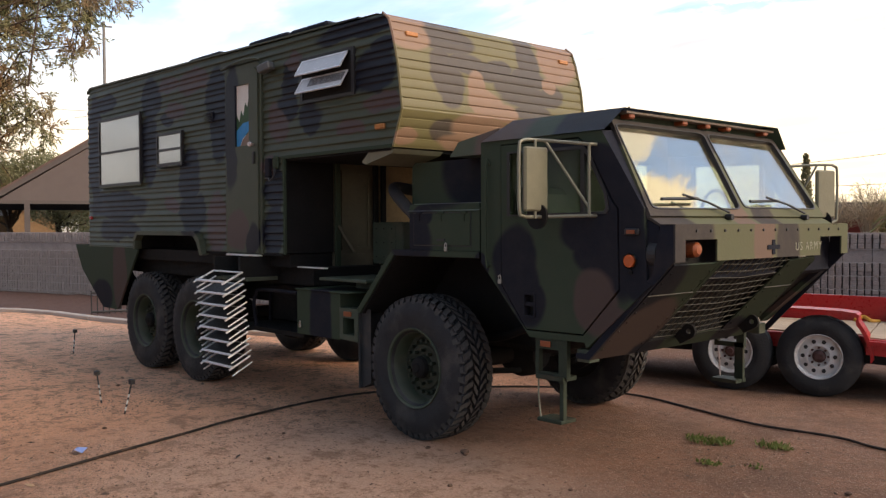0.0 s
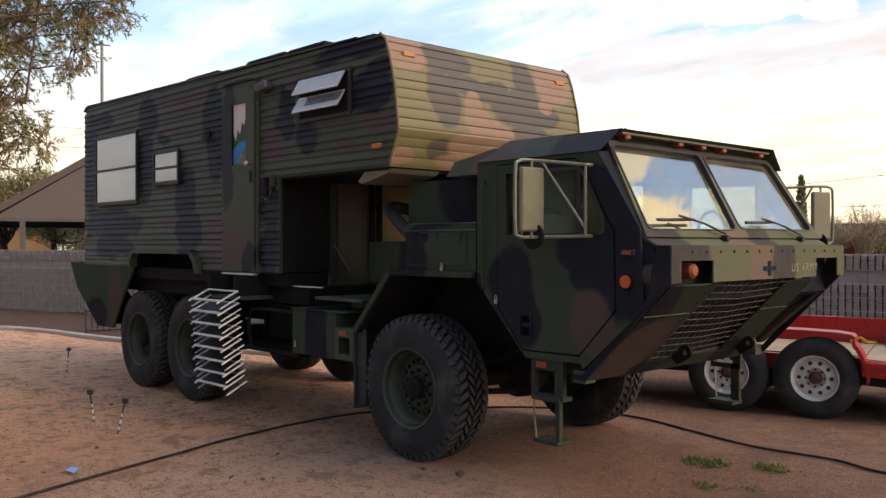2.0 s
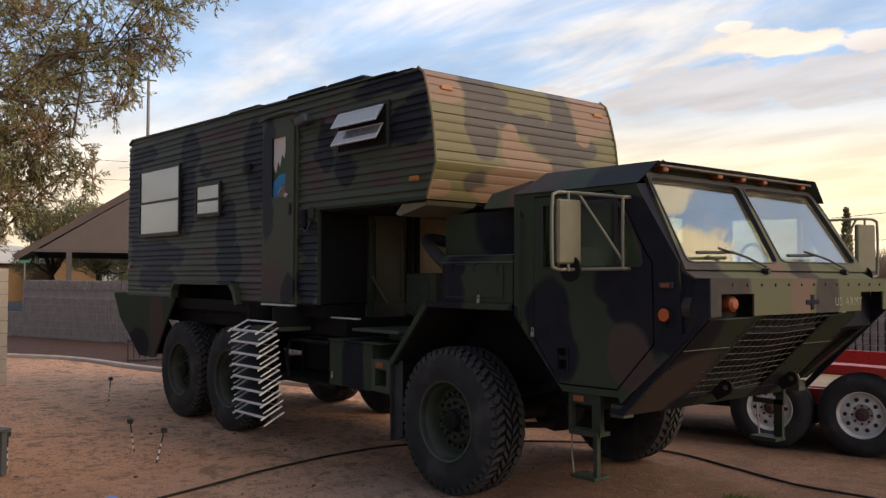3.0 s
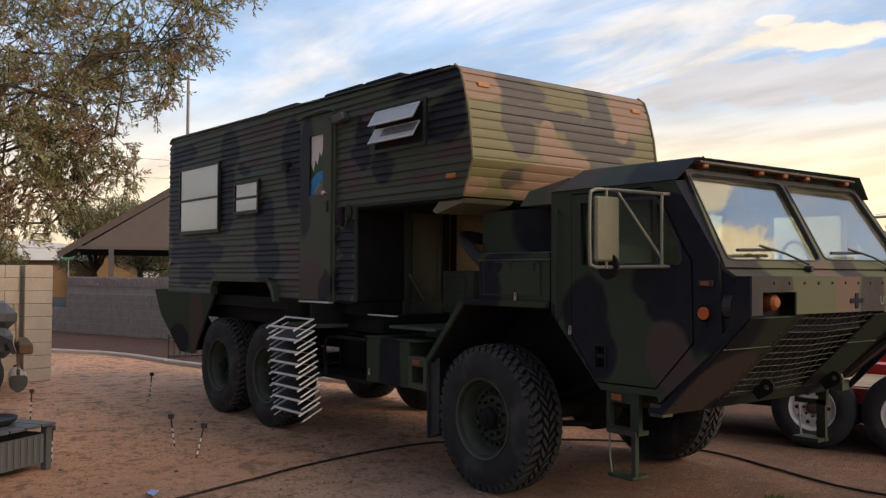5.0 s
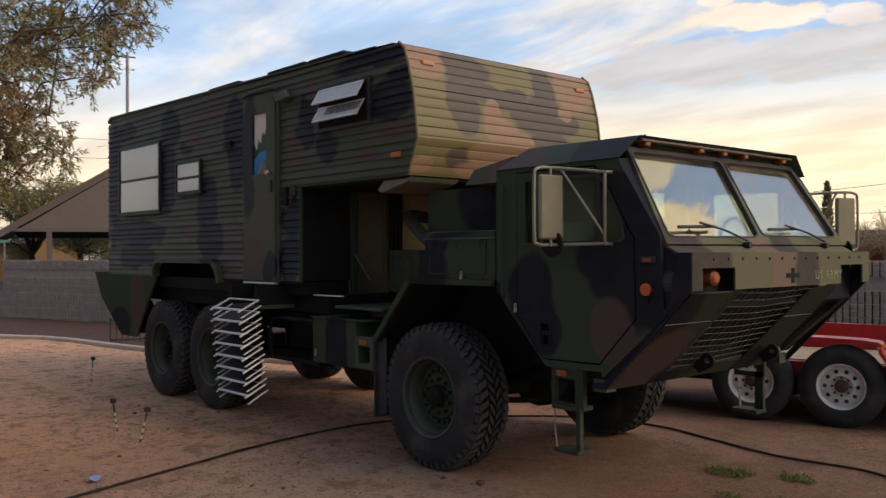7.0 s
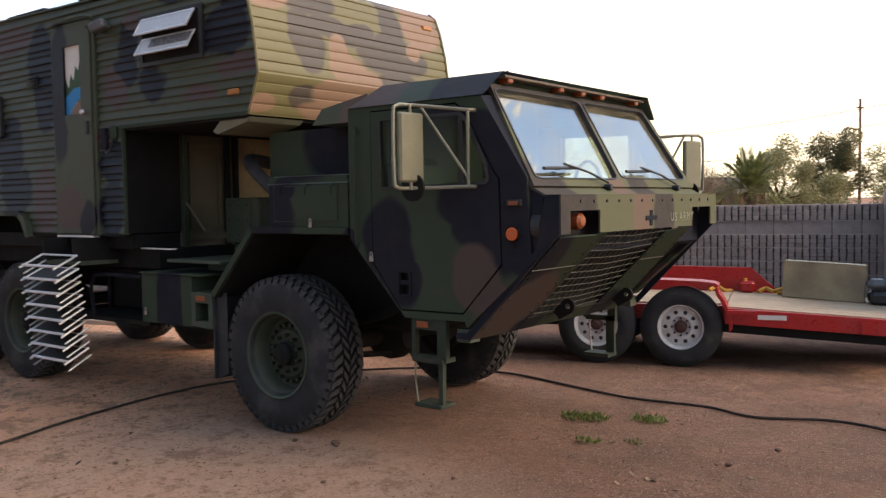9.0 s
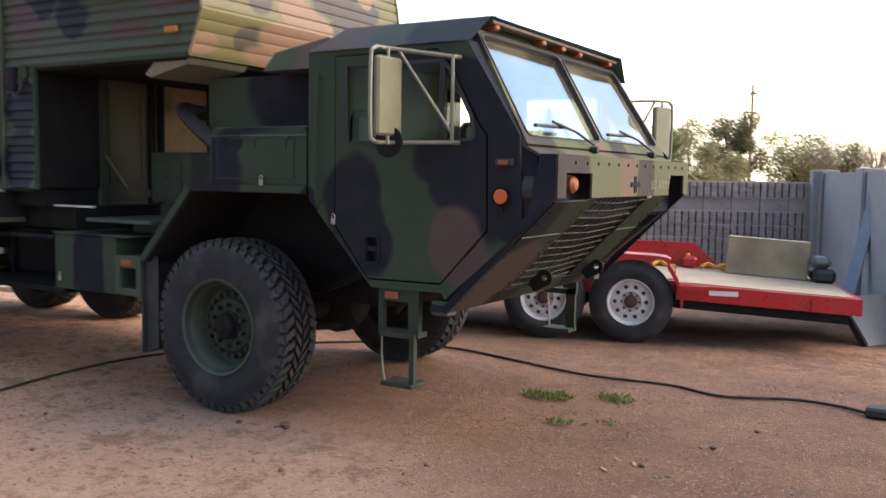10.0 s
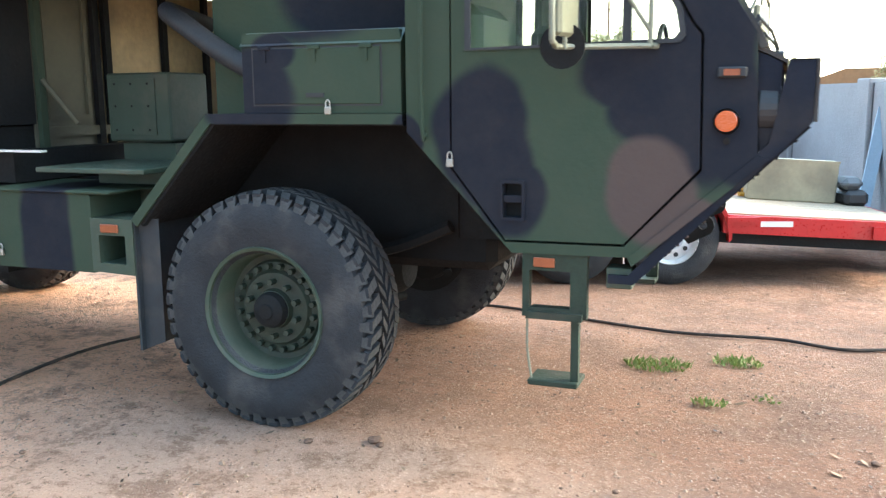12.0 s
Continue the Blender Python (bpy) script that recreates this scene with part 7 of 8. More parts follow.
    part("reflector_strip", TB(0.72, 0.98, 0.014, 0.019, 0.50, 0.545), "white", t, "white reflector strip")
    part("fender_step", TB(0.44, 0.70, -0.03, 0.019, 0.545, 0.585), "red", t)
    part("tail_bracket", TB(1.62, 1.70, -0.005, 0.019, 0.40, 0.50), "red", t)


trailer()
bx = thing("sheet_metal_panel", T0 @ Vector((1.35, 1.32, 0.57)), "beige scorched sheet metal box standing on the trailer deck", "metal box")
_m = T0 @ Matrix.Translation((1.35, 1.30, 0.562)) @ Matrix.Rotation(radians(-6), 4, "Z") @ Matrix.Rotation(radians(3), 4, "Y")
part("shell", B(-0.41, 0.41, 0.0, 0.22, 0.0, 0.40, bevel=0.012, m=_m), "beige_metal", bx)
part("rim_edge", B(-0.415, 0.415, -0.004, 0.012, 0.385, 0.404, m=_m), "beige_metal", bx)
can = thing("fuel_can", T0 @ Vector((0.58, 1.6, 0.6)), "small red plastic fuel can on the trailer deck", "fuel can")
part("body", TB(0.50, 0.66, 1.52, 1.70, 0.605, 0.73, bevel=0.025), "red", can)
part("cap", cyl(bmesh.new(), T0 @ Vector((0.56, 1.58, 0.725)), 0.022, 0.04, "z", 12), "yellow", can)
strap = thing("ratchet_strap", T0 @ Vector((0.85, 1.55, 0.6)), "yellow ratchet strap bundled on the trailer deck", "strap")
part("webbing", tube(bmesh.new(), smooth_path([T0 @ Vector(p) for p in ((0.70, 1.52, 0.62), (0.78, 1.60, 0.65), (0.86, 1.50, 0.63), (0.95, 1.58, 0.65), (1.02, 1.50, 0.61), (0.9, 1.45, 0.62))], 5), 0.022, 6), "yellow", strap)
strap2 = thing("ratchet_strap", T0 @ Vector((0.3, 1.6, 0.6)), "yellow and red strap bundled on the trailer deck", "strap")
part("webbing", tube(bmesh.new(), smooth_path([T0 @ Vector(p) for p in ((0.18, 1.50, 0.63), (0.26, 1.6, 0.66), (0.34, 1.5, 0.63), (0.42, 1.58, 0.62))], 5), 0.022, 6), "yellow", strap2)
eng = thing("engine_part", T0 @ Vector((1.95, 1.4, 0.55)), "black metal engine part at the trailer's end", "engine part")
part("casing", TB(1.80, 2.02, 1.12, 1.5, 0.53, 0.68, bevel=0.04), "black", eng)
part("casing", TB(1.78, 1.98, 1.15, 1.45, 0.68, 0.80, bevel=0.05), "plastic_grey", eng)

# ---- stored sheets by the side wall ----
blu = thing("leaning_board", (-2.3, 11.07, 0), "long pale blue board leaning on the grey wall", "board")
part("board", tube(bmesh.new(), [(-2.30, 11.07, 0.0), (-2.075, 11.53, 1.42)], 0.085, 4), "blue_board", blu)
sh = thing("metal_sheet", (-2.0, 10.2, 0), "dented pale sheet leaning beside the trailer", "sheet")
part("sheet", B(-0.35, 0.35, -0.01, 0.01, 0.0, 0.55, m=Matrix.Translation((-1.75, 10.0, 0.0)) @ Matrix.Rotation(radians(60), 4, "Z") @ Matrix.Rotation(radians(-38), 4, "X")), "concrete", sh)
part("edge", B(-0.37, -0.33, -0.03, 0.03, 0.0, 0.58, m=Matrix.Translation((-1.75, 10.0, 0.0)) @ Matrix.Rotation(radians(60), 4, "Z") @ Matrix.Rotation(radians(-38), 4, "X")), "black", sh)

# ---- cable across the yard ----
cab_ = thing("power_cable", (-6.5, 3, 0), "long black power cable lying on the dirt", "cable")
part("cable", tube(bmesh.new(), smooth_path([(-5.6, 0.2, 0.012), (-6.05, 1.2, 0.012), (-6.21, 1.74, 0.012), (-6.51, 2.61, 0.012), (-6.75, 3.35, 0.012), (-6.92, 3.85, 0.012), (-7.10, 4.75, 0.012), (-7.07, 5.5, 0.012), (-6.6, 6.4, 0.012), (-5.9, 7.1, 0.012), (-5.13, 7.29, 0.012), (-4.4, 7.13, 0.012), (-3.88, 6.99, 0.012), (-3.57, 6.95, 0.012), (-3.02, 6.99, 0.012), (-2.61, 6.87, 0.012), (-2.16, 7.06, 0.012), (-1.85, 7.05, 0.012), (-1.6, 6.93, 0.012)], 8), 0.011, 8), "hose", cab_, smooth=True)
part("plug", B(-1.66, -1.50, 6.87, 6.99, 0.0, 0.07, bevel=0.015), "black", cab_)

tan_pier(); iron_gate()

# ---- plants ----
def leaf_quad(verts, faces, p, d, n, length, width):
    """A pointed narrow leaf from p along d."""
    s = d.cross(n).normalized() * (width / 2)
    m_ = p + d * (length * 0.5)
    k = len(verts)
    verts += [tuple(p), tuple(m_ + s), tuple(p + d * length), tuple(m_ - s)]
    faces.append((k, k + 1, k + 2, k + 3))


def mesh_part(name, verts, faces, mat, parent, kind=""):
    me = bpy.data.meshes.new(name)
    me.from_pydata(verts, [], faces)
    me.materials.append(M[mat])
    o = new(name, me)
    o.parent = parent
    o.matrix_parent_inverse = Matrix.Translation(parent.location).inverted()
    if kind:
        o["kind"] = kind
    return o


def rand_dir(rng):
    z = rng.uniform(-1, 1); a = rng.uniform(0, 2 * math.pi); r = math.sqrt(1 - z * z)
    return Vector((r * math.cos(a), r * math.sin(a), z))


def limb(bm, a, b, r0, r1, rng, bend=0.12, n=5):
    a, b = Vector(a), Vector(b)
    pts = [a + (b - a) * (k / n) + rand_dir(rng) * (bend * (b - a).length * math.sin(math.pi * k / n) * 0.5) for k in range(n + 1)]
    tube(bm, pts, r0, 7, True, r1)
    return pts


def olive_tree():
    rng = random.Random(5)
    base = Vector((-10.0, -0.4, 0))
    t = thing("olive_tree", base, "olive tree with grey-green and yellowing leaves on drooping twigs", "tree")
    bm = bmesh.new()
    fork = base + Vector((0.25, 0.35, 1.7))
    limb(bm, base + Vector((0, 0, -0.1)), fork, 0.20, 0.15, rng)
    part("trunk", bm, "bark", t, smooth=True)
    blobs = [((-7.97, 3.26, 4.17), 0.22, 34), ((-8.13, 3.14, 3.86), 0.27, 50), ((-8.42, 2.92, 4.02), 0.35, 70), ((-8.08, 2.97, 3.49), 0.19, 26), ((-8.0, 2.9, 3.2), 0.09, 7),
             ((-8.78, 2.79, 3.77), 0.32, 46), ((-7.86, 3.28, 3.81), 0.11, 8), ((-8.97, 2.5, 3.98), 0.5, 100), ((-8.78, 2.02, 3.87), 0.52, 100), ((-8.47, 2.03, 3.29), 0.47, 105),
             ((-8.66, 2.48, 3.35), 0.37, 62), ((-8.41, 1.84, 2.76), 0.41, 90), ((-8.5, 2.31, 2.87), 0.39, 95), ((-8.22, 2.55, 2.86), 0.22, 34), ((-8.19, 2.67, 2.61), 0.16, 18),
             ((-8.6, 2.34, 2.46), 0.28, 38), ((-8.49, 1.95, 2.38), 0.33, 54), ((-8.41, 1.83, 2.07), 0.22, 22), ((-8.19, 3.26, 4.61), 0.45, 70), ((-8.93, 2.64, 4.84), 0.77, 130),
             ((-8.82, 1.81, 4.57), 0.69, 110), ((-7.79, 3.66, 4.53), 0.27, 26), ((-9.3, 0.5, 3.9), 1.2, 170), ((-10.2, -0.4, 4.3), 1.4, 170), ((-10.9, -1.2, 3.7), 1.2, 110), ((-9.6, -1.2, 3.5), 1.1, 90)]
    verts, faces = [], []
    tw = bmesh.new()
    for c, r, n in blobs:
        c = Vector(c)
        bm = bmesh.new()
        pts = limb(bm, fork, c + Vector((0, 0, 0.1)), 0.026, 0.005, rng, 0.3, 8)
        part("limb", bm, "bark", t, smooth=True)
        for k in range(int(n * 2.25)):
            d = rand_dir(rng)
            p = c + Vector((d.x, d.y, d.z * 0.85)) * (r * rng.uniform(0.25, 1.0) ** 0.6)
            if noise.noise(p * 2.3) < -0.22:
                continue
            # a drooping twig with paired leaves
            g = (d * 0.7 + rand_dir(rng) * 0.7 + Vector((0, 0, -0.3))).normalized()
            L = rng.uniform(0.10, 0.24)
            if k % 2 == 0:
                tube(tw, [p - g * 0.12 + Vector((0, 0, 0.05)), p, p + g * L], 0.0035, 3, False)
            m_ = 19
            for j in range(m_):
                q = p + g * (L * j / m_)
                s = rand_dir(rng)
                s = (s - g * s.dot(g)).normalized()
                ld = (g * 0.75 + s * rng.uniform(0.5, 1.0)).normalized()
                leaf_quad(verts, faces, q, ld, rand_dir(rng), rng.uniform(0.038, 0.066), rng.uniform(0.011, 0.017))
    part("twig_mass", tw, "bark", t)["kind"] = "stuff"
    mesh_part("crown", verts, faces, "olive_leaf", t)


olive_tree()


def bushy_tree(at, height, spread, mat, seed, label, n=240, leaf=0.16, trunk=0.35, clumps=13, low=0.25, shape=(1, 1, 1)):
    """A far tree: trunk, limbs, and a crown of many small leaves in uneven clumps with gaps."""
    rng = random.Random(seed)
    at = Vector(at)
    t = thing("tree", at, label, "tree")
    bm = bmesh.new()
    fork = at + Vector((0, 0, height * trunk))
    limb(bm, at + Vector((0, 0, -0.1)), fork, 0.035 * height, 0.025 * height, rng)
    part("trunk", bm, "bark", t)
    verts, faces = [], []
    n = int(n * 5)
    leaf *= 0.62
    for c in range(clumps):
        a = 2 * math.pi * c / clumps + rng.uniform(-0.4, 0.4)
        rr = spread * rng.uniform(0.15, 0.75)
        ctr = at + Vector((rr * math.cos(a) * shape[0], rr * math.sin(a) * shape[1], height * rng.uniform(low, 0.88)))
        r = spread * rng.uniform(0.28, 0.46)
        bm = bmesh.new()
        limb(bm, fork, ctr, 0.012 * height, 0.004 * height, rng)
        part("limb", bm, "bark", t)
        for k in range(n):
            d = rand_dir(rng)
            p = ctr + d * (r * rng.uniform(0.1, 1.0) ** 0.5)
            if noise.noise(p * (2.2 / spread)) < -0.2:
                continue
            leaf_quad(verts, faces, p, rand_dir(rng), rand_dir(rng), leaf * rng.uniform(0.6, 1.4), leaf * rng.uniform(0.3, 0.6))
    mesh_part("crown", verts, faces, mat, t)
    return t


def bearing(az, dist, z=0.0):
    return Vector((dist * math.cos(radians(az)), dist * math.sin(radians(az)), z))


def palm(at, trunk_h, frond, seed):
    rng = random.Random(seed)
    at = Vector(at)
    t = thing("palm", at, "date palm with arching green fronds behind the wall", "palm tree")
    bm = bmesh.new()
    tube(bm, [at, at + Vector((0.03, 0, trunk_h * 0.5)), at + Vector((0, 0, trunk_h))], 0.22, 10, True, 0.18)
    part("trunk", bm, "bark", t)
    top = at + Vector((0, 0, trunk_h))
    for k in range(58):
        a = 2.39996 * k
        lift = 0.05 + 1.38 * (k / 57) ** 0.8 + rng.uniform(-0.08, 0.08)
        d, side = Vector((math.cos(a), math.sin(a), 0)), Vector((-math.sin(a), math.cos(a), 0))
        length = frond * rng.uniform(0.85, 1.05)
        verts, faces = [], []
        pts = [top + d * (length * s * math.cos(lift) * (1 - 0.12 * s)) + Vector((0, 0, length * (s * math.sin(lift) - 0.42 * s * s * (0.25 + math.cos(lift))))) for s in [j / 14 for j in range(15)]]
        for j in range(2, 14):
            g = (pts[j + 1] - pts[j - 1]).normalized()
            for f in range(3):
                q = pts[j] + (pts[j + 1] - pts[j]) * (f / 3)
                for o in (-1, 1):
                    ld = (side * o * 0.62 + g * 0.78 + Vector((0, 0, rng.uniform(-0.18, 0.22)))).normalized()
                    leaf_quad(verts, faces, q, ld, Vector((0, 0, 1)), frond * (0.24 - 0.12 * (j / 14) ** 2), 0.030)
        mesh_part("frond", verts, faces, "palm_leaf", t)


palm((-9.53, 27.55, 0), 1.85, 1.6, 3)
bushy_tree((-10.7, 34.4, 0), 3.9, 1.6, "far_leaf", 11, "leafy green tree behind the palm", 260, 0.15)
bushy_tree(bearing(105.0, 37), 3.1, 1.9, "far_leaf", 12, "leafy green tree behind the block wall", 240, 0.16)
bushy_tree(bearing(104.2, 44), 5.2, 1.7, "dark_leaf", 13, "tall dense tree behind the block wall", 260, 0.20, 0.3, 15, 0.35)
bushy_tree(bearing(100.4, 46), 3.9, 2.4, "far_leaf", 14, "bushy tree behind the block wall", 220, 0.2)
bushy_tree(bearing(98.3, 50), 3.3, 2.2, "dark_leaf", 15, "low bushy tree behind the block wall", 200, 0.2)
bushy_tree(bearing(97.6, 46), 3.9, 1.1, "dark_leaf", 16, "thin tree with a sparse crown", 60, 0.16, 0.4)
bushy_tree(bearing(93.5, 60), 3.6, 2.6, "far_leaf", 17, "far bushy tree beyond the walls", 200, 0.24)
bushy_tree(bearing(88.0, 42), 3.9, 1.4, "far_leaf", 18, "slim tree beyond the grey wall", 200, 0.18)
bushy_tree(bearing(110.8, 40), 2.7, 1.5, "far_leaf", 19, "pale thorny bush behind the block wall", 160, 0.12, 0.3)
bushy_tree(bearing(112.8, 42), 3.4, 1.7, "far_leaf", 20, "pale leafless-looking tree behind the block wall", 110, 0.10, 0.4)
bushy_tree(bearing(163.6, 46), 5.4, 2.3, "far_leaf", 21, "dark green tree behind the carport", 300, 0.22, 0.3, 11, 0.3)
bushy_tree(bearing(161.0, 50), 5.9, 2.3, "far_leaf", 22, "dark green tree behind the carport", 260, 0.22, 0.3)
bushy_tree(bearing(169.5, 60), 5.0, 2.6, "dark_leaf", 23, "dark green tree beyond the garden wall", 260, 0.22, 0.3)
bushy_tree(bearing(158.0, 60), 4.3, 2.6, "dark_leaf", 24, "dark green tree behind the carport", 220, 0.22, 0.3)


def cypress(at, h, r, seed):
    rng = random.Random(seed)
    at = Vector(at)
    t = thing("cypress", at, "narrow dark Italian cypress behind the wall", "cypress tree", "cypresses")
    bm = bmesh.new(); tube(bm, [at, at + Vector((0, 0, h * 0.8))], 0.08, 6, True, 0.03)
    part("trunk", bm, "bark", t)
    verts, faces = [], []
    for k in range(1400):
        s = rng.random()
        a = rng.uniform(0, 2 * math.pi)
        q = r * (1 - s) ** 0.6 * min(1.0, 0.5 + 6 * s) * rng.uniform(0.5, 1.05)
        p = at + Vector((q * math.cos(a), q * math.sin(a), h * (0.04 + 0.96 * s)))
        leaf_quad(verts, faces, p, (Vector((math.cos(a) * 0.4, math.sin(a) * 0.4, 1)) + rand_dir(rng) * 0.5).normalized(), rand_dir(rng), 0.22, 0.09)
    mesh_part("crown", verts, faces, "dark_leaf", t)


cypress((-21.3, 45.24, 0), 5.2, 0.42, 1)


def weeds(at, r, n, seed, h=0.07):
    rng = random.Random(seed)
    at = Vector(at)
    t = thing("weed_tuft", at, "small green weed tuft growing in the dirt", "weeds", "weed tufts")
    verts, faces = [], []
    for k in range(n):
        a, q = rng.uniform(0, 2 * math.pi), r * rng.random() ** 0.6
        p = at + Vector((q * math.cos(a) * 1.5, q * math.sin(a), 0.0))
        d = Vector((rng.uniform(-0.7, 0.7), rng.uniform(-0.7, 0.7), 0.8)).normalized()
        leaf_quad(verts, faces, p, d, rand_dir(rng), h * rng.uniform(0.3, 1.1), 0.014)
    mesh_part("foliage", verts, faces, "grass", t, "stuff")


weeds((-3.67, 6.17, 0), 0.125, 260, 1, 0.055)
weeds((-3.23, 6.37, 0), 0.095, 170, 2, 0.055)
weeds((-3.33, 5.60, 0), 0.06, 70, 3, 0.04)
weeds((-3.05, 5.75, 0), 0.05, 30, 4, 0.03)


def pebbles():
    """Loose gravel and crumbs of dirt over the yard."""
    rng = random.Random(8)
    verts, faces = [], []
    for k in range(46000):
        if k % 3:
            x, y = rng.uniform(-8.5, 0.3), rng.uniform(1.3, 7.6)
        else:
            x, y = rng.uniform(-15, 1), rng.uniform(1.0, 9.5)
        if noise.noise(Vector((x, y, 3.0)) * 1.3) + 0.5 * noise.noise(Vector((x, y, 9.0)) * 5.0) < rng.uniform(-0.2, 0.45):
            continue
        s = 0.003 + 0.010 * rng.random() ** 4
        if rng.random() < 0.008:
            s *= 2.0
        z = ground_z(x, y)
        i = len(verts)
        a = rng.uniform(0, 3.14)
        for dx, dy, dz in ((1, 0, 0.1), (0, 0.8, 0), (-1, 0.1, 0.1), (0, -0.8, 0), (0.1, 0.1, 0.75)):
            verts.append((x + s * (dx * math.cos(a) - dy * math.sin(a)), y + s * (dx * math.sin(a) + dy * math.cos(a)), z + s * dz))
        faces += [(i, i + 1, i + 4), (i + 1, i + 2, i + 4), (i + 2, i + 3, i + 4), (i + 3, i, i + 4)]
    me = bpy.data.meshes.new("loose_gravel")
    me.from_pydata(verts, [], faces)
    me.materials.append(M["pebble"])
    o = new("loose_gravel", me)
    tagged(o, "loose pebbles and crumbs scattered over the dirt", "gravel", kind="stuff")


def leaf_litter():
    """Dry leaves, bark crumbs and twig bits blown over the yard, thickest below the olive tree and beside the wheels."""
    rng = random.Random(31)
    verts, faces = [], []
    for k in range(15000):
        if k % 3 == 0:
            x, y = rng.gauss(-8.6, 1.8), rng.gauss(2.4, 1.3)
        elif k % 3 == 1:
            x, y = rng.uniform(-6.8, -1.2), rng.uniform(2.0, 6.6)
        else:
            x, y = rng.uniform(-13, 0), rng.uniform(1.2, 8.5)
        if noise.noise(Vector((x, y, 5.0)) * 0.9) + 0.7 * noise.noise(Vector((x, y, 2.0)) * 3.5) < rng.uniform(-0.35, 0.5):
            continue
        a = rng.uniform(0, 6.283)
        d = Vector((math.cos(a), math.sin(a), rng.uniform(-0.1, 0.35))).normalized()
        n = (Vector((0, 0, 1)) + rand_dir(rng) * 0.5).normalized()
        L = rng.uniform(0.012, 0.034) * (1.0 if rng.random() < 0.94 else 2.2)
        leaf_quad(verts, faces, Vector((x, y, ground_z(x, y) + 0.004)), d, n, L, L * rng.uniform(0.12, 0.5))
    me = bpy.data.meshes.new("leaf_litter")
    me.from_pydata(verts, [], faces)
    me.materials.append(M["litter_leaf"])
    tagged(new("leaf_litter", me), "dry brown leaves and twig crumbs scattered over the dirt", "leaf litter", kind="stuff")


pebbles(); leaf_litter()
for k, (x, y, r) in enumerate(((-4.744, 4.56, 0.035), (-5.034, 4.448, 0.022), (-4.70, 4.52, 0.02), (-2.6, 5.05, 0.02), (-2.35, 5.6, 0.022), (-2.2, 6.1, 0.02), (-4.2, 3.9, 0.016), (-5.6, 3.4, 0.018), (-6.2, 3.9, 0.016), (-3.6, 4.4, 0.015), (-2.9, 3.9, 0.014), (-7.4, 2.9, 0.02), (-9.3, 3.8, 0.022))):
    rng = random.Random(40 + k)
    bm = bmesh.new()
    bmesh.ops.create_icosphere(bm, subdivisions=2, radius=r)
    for v in bm.verts:
        v.co *= 1 + 0.35 * noise.noise(v.co * 60 + Vector((k, 0, 0)))
        v.co.z *= 0.5
        v.co += Vector((x, y, r * 0.3))
    tagged(part("dirt_clod", bm, "clod"), "dark clod of dirt lying on the yard", "dirt clod", "dirt clods")

def bare_bush(at, h, spread, seed, n=90):
    """A leafless thorny bush: pale thin stems fanning up and out."""
    rng = random.Random(seed)
    at = Vector(at)
    t = thing("bush", at, "pale leafless thorny bush behind the block wall", "bush")
    bm = bmesh.new()
    for k in range(n):
        a, q = rng.uniform(0, 2 * math.pi), rng.uniform(0.2, 1.0)
        tip = at + Vector((math.cos(a) * spread * q, math.sin(a) * spread * q, h * rng.uniform(0.65, 1.0) * (1.1 - 0.35 * q)))
        mid = at + Vector((math.cos(a) * spread * q * 0.3, math.sin(a) * spread * q * 0.3, h * 0.5)) + rand_dir(rng) * 0.12
        tube(bm, smooth_path([at, mid, tip + rand_dir(rng) * 0.1], 3), 0.02, 4, False, 0.006)
        for j in range(4):
            b = mid + (tip - mid) * rng.uniform(0.1, 0.9)
            tube(bm, [b, b + (Vector((math.cos(a), math.sin(a), 1.2)) + rand_dir(rng)).normalized() * rng.uniform(0.25, 0.6)], 0.009, 3, False, 0.004)
    part("bare_crown", bm, "pale_twig", t)["kind"] = "stuff"


bare_bush(bearing(98.9, 44), 4.3, 0.9, 4, 50); bare_bush(bearing(96.4, 44), 4.4, 1.0, 5, 60); bare_bush((-14.1, 35.4, 0), 3.5, 1.3, 1); bare_bush((-15.6, 36.0, 0), 3.2, 1.2, 2); bare_bush((-12.6, 35.0, 0), 3.1, 1.0, 3, 60)


def slate_house():
    n = thing("far_house", (-16.5, 38.5, 0), "low house with a slate-blue roof behind the wall", "house")
    part("wall", B(-19.0, -13.6, 37.5, 42.0, 0, 1.9), "brick_red", n)
    part("roof", plate(bmesh.new(), [(-19.4, 1.88), (-13.3, 1.88), (-13.7, 2.55), (-18.8, 2.62)], 37.2, 42.3), "slate_roof", n)


slate_house()
sg = thing("street_sign", (-30.9, 8.26, 0), "green street name sign on a thin steel post", "street sign")
part("post", tube(bmesh.new(), [(-30.9, 8.26, 0), (-30.9, 8.26, 2.1)], 0.025, 8), "steel_pole", sg)
part("blade", B(-30.92, -30.88, 8.08, 8.42, 2.1, 2.18), "sign_green", sg)


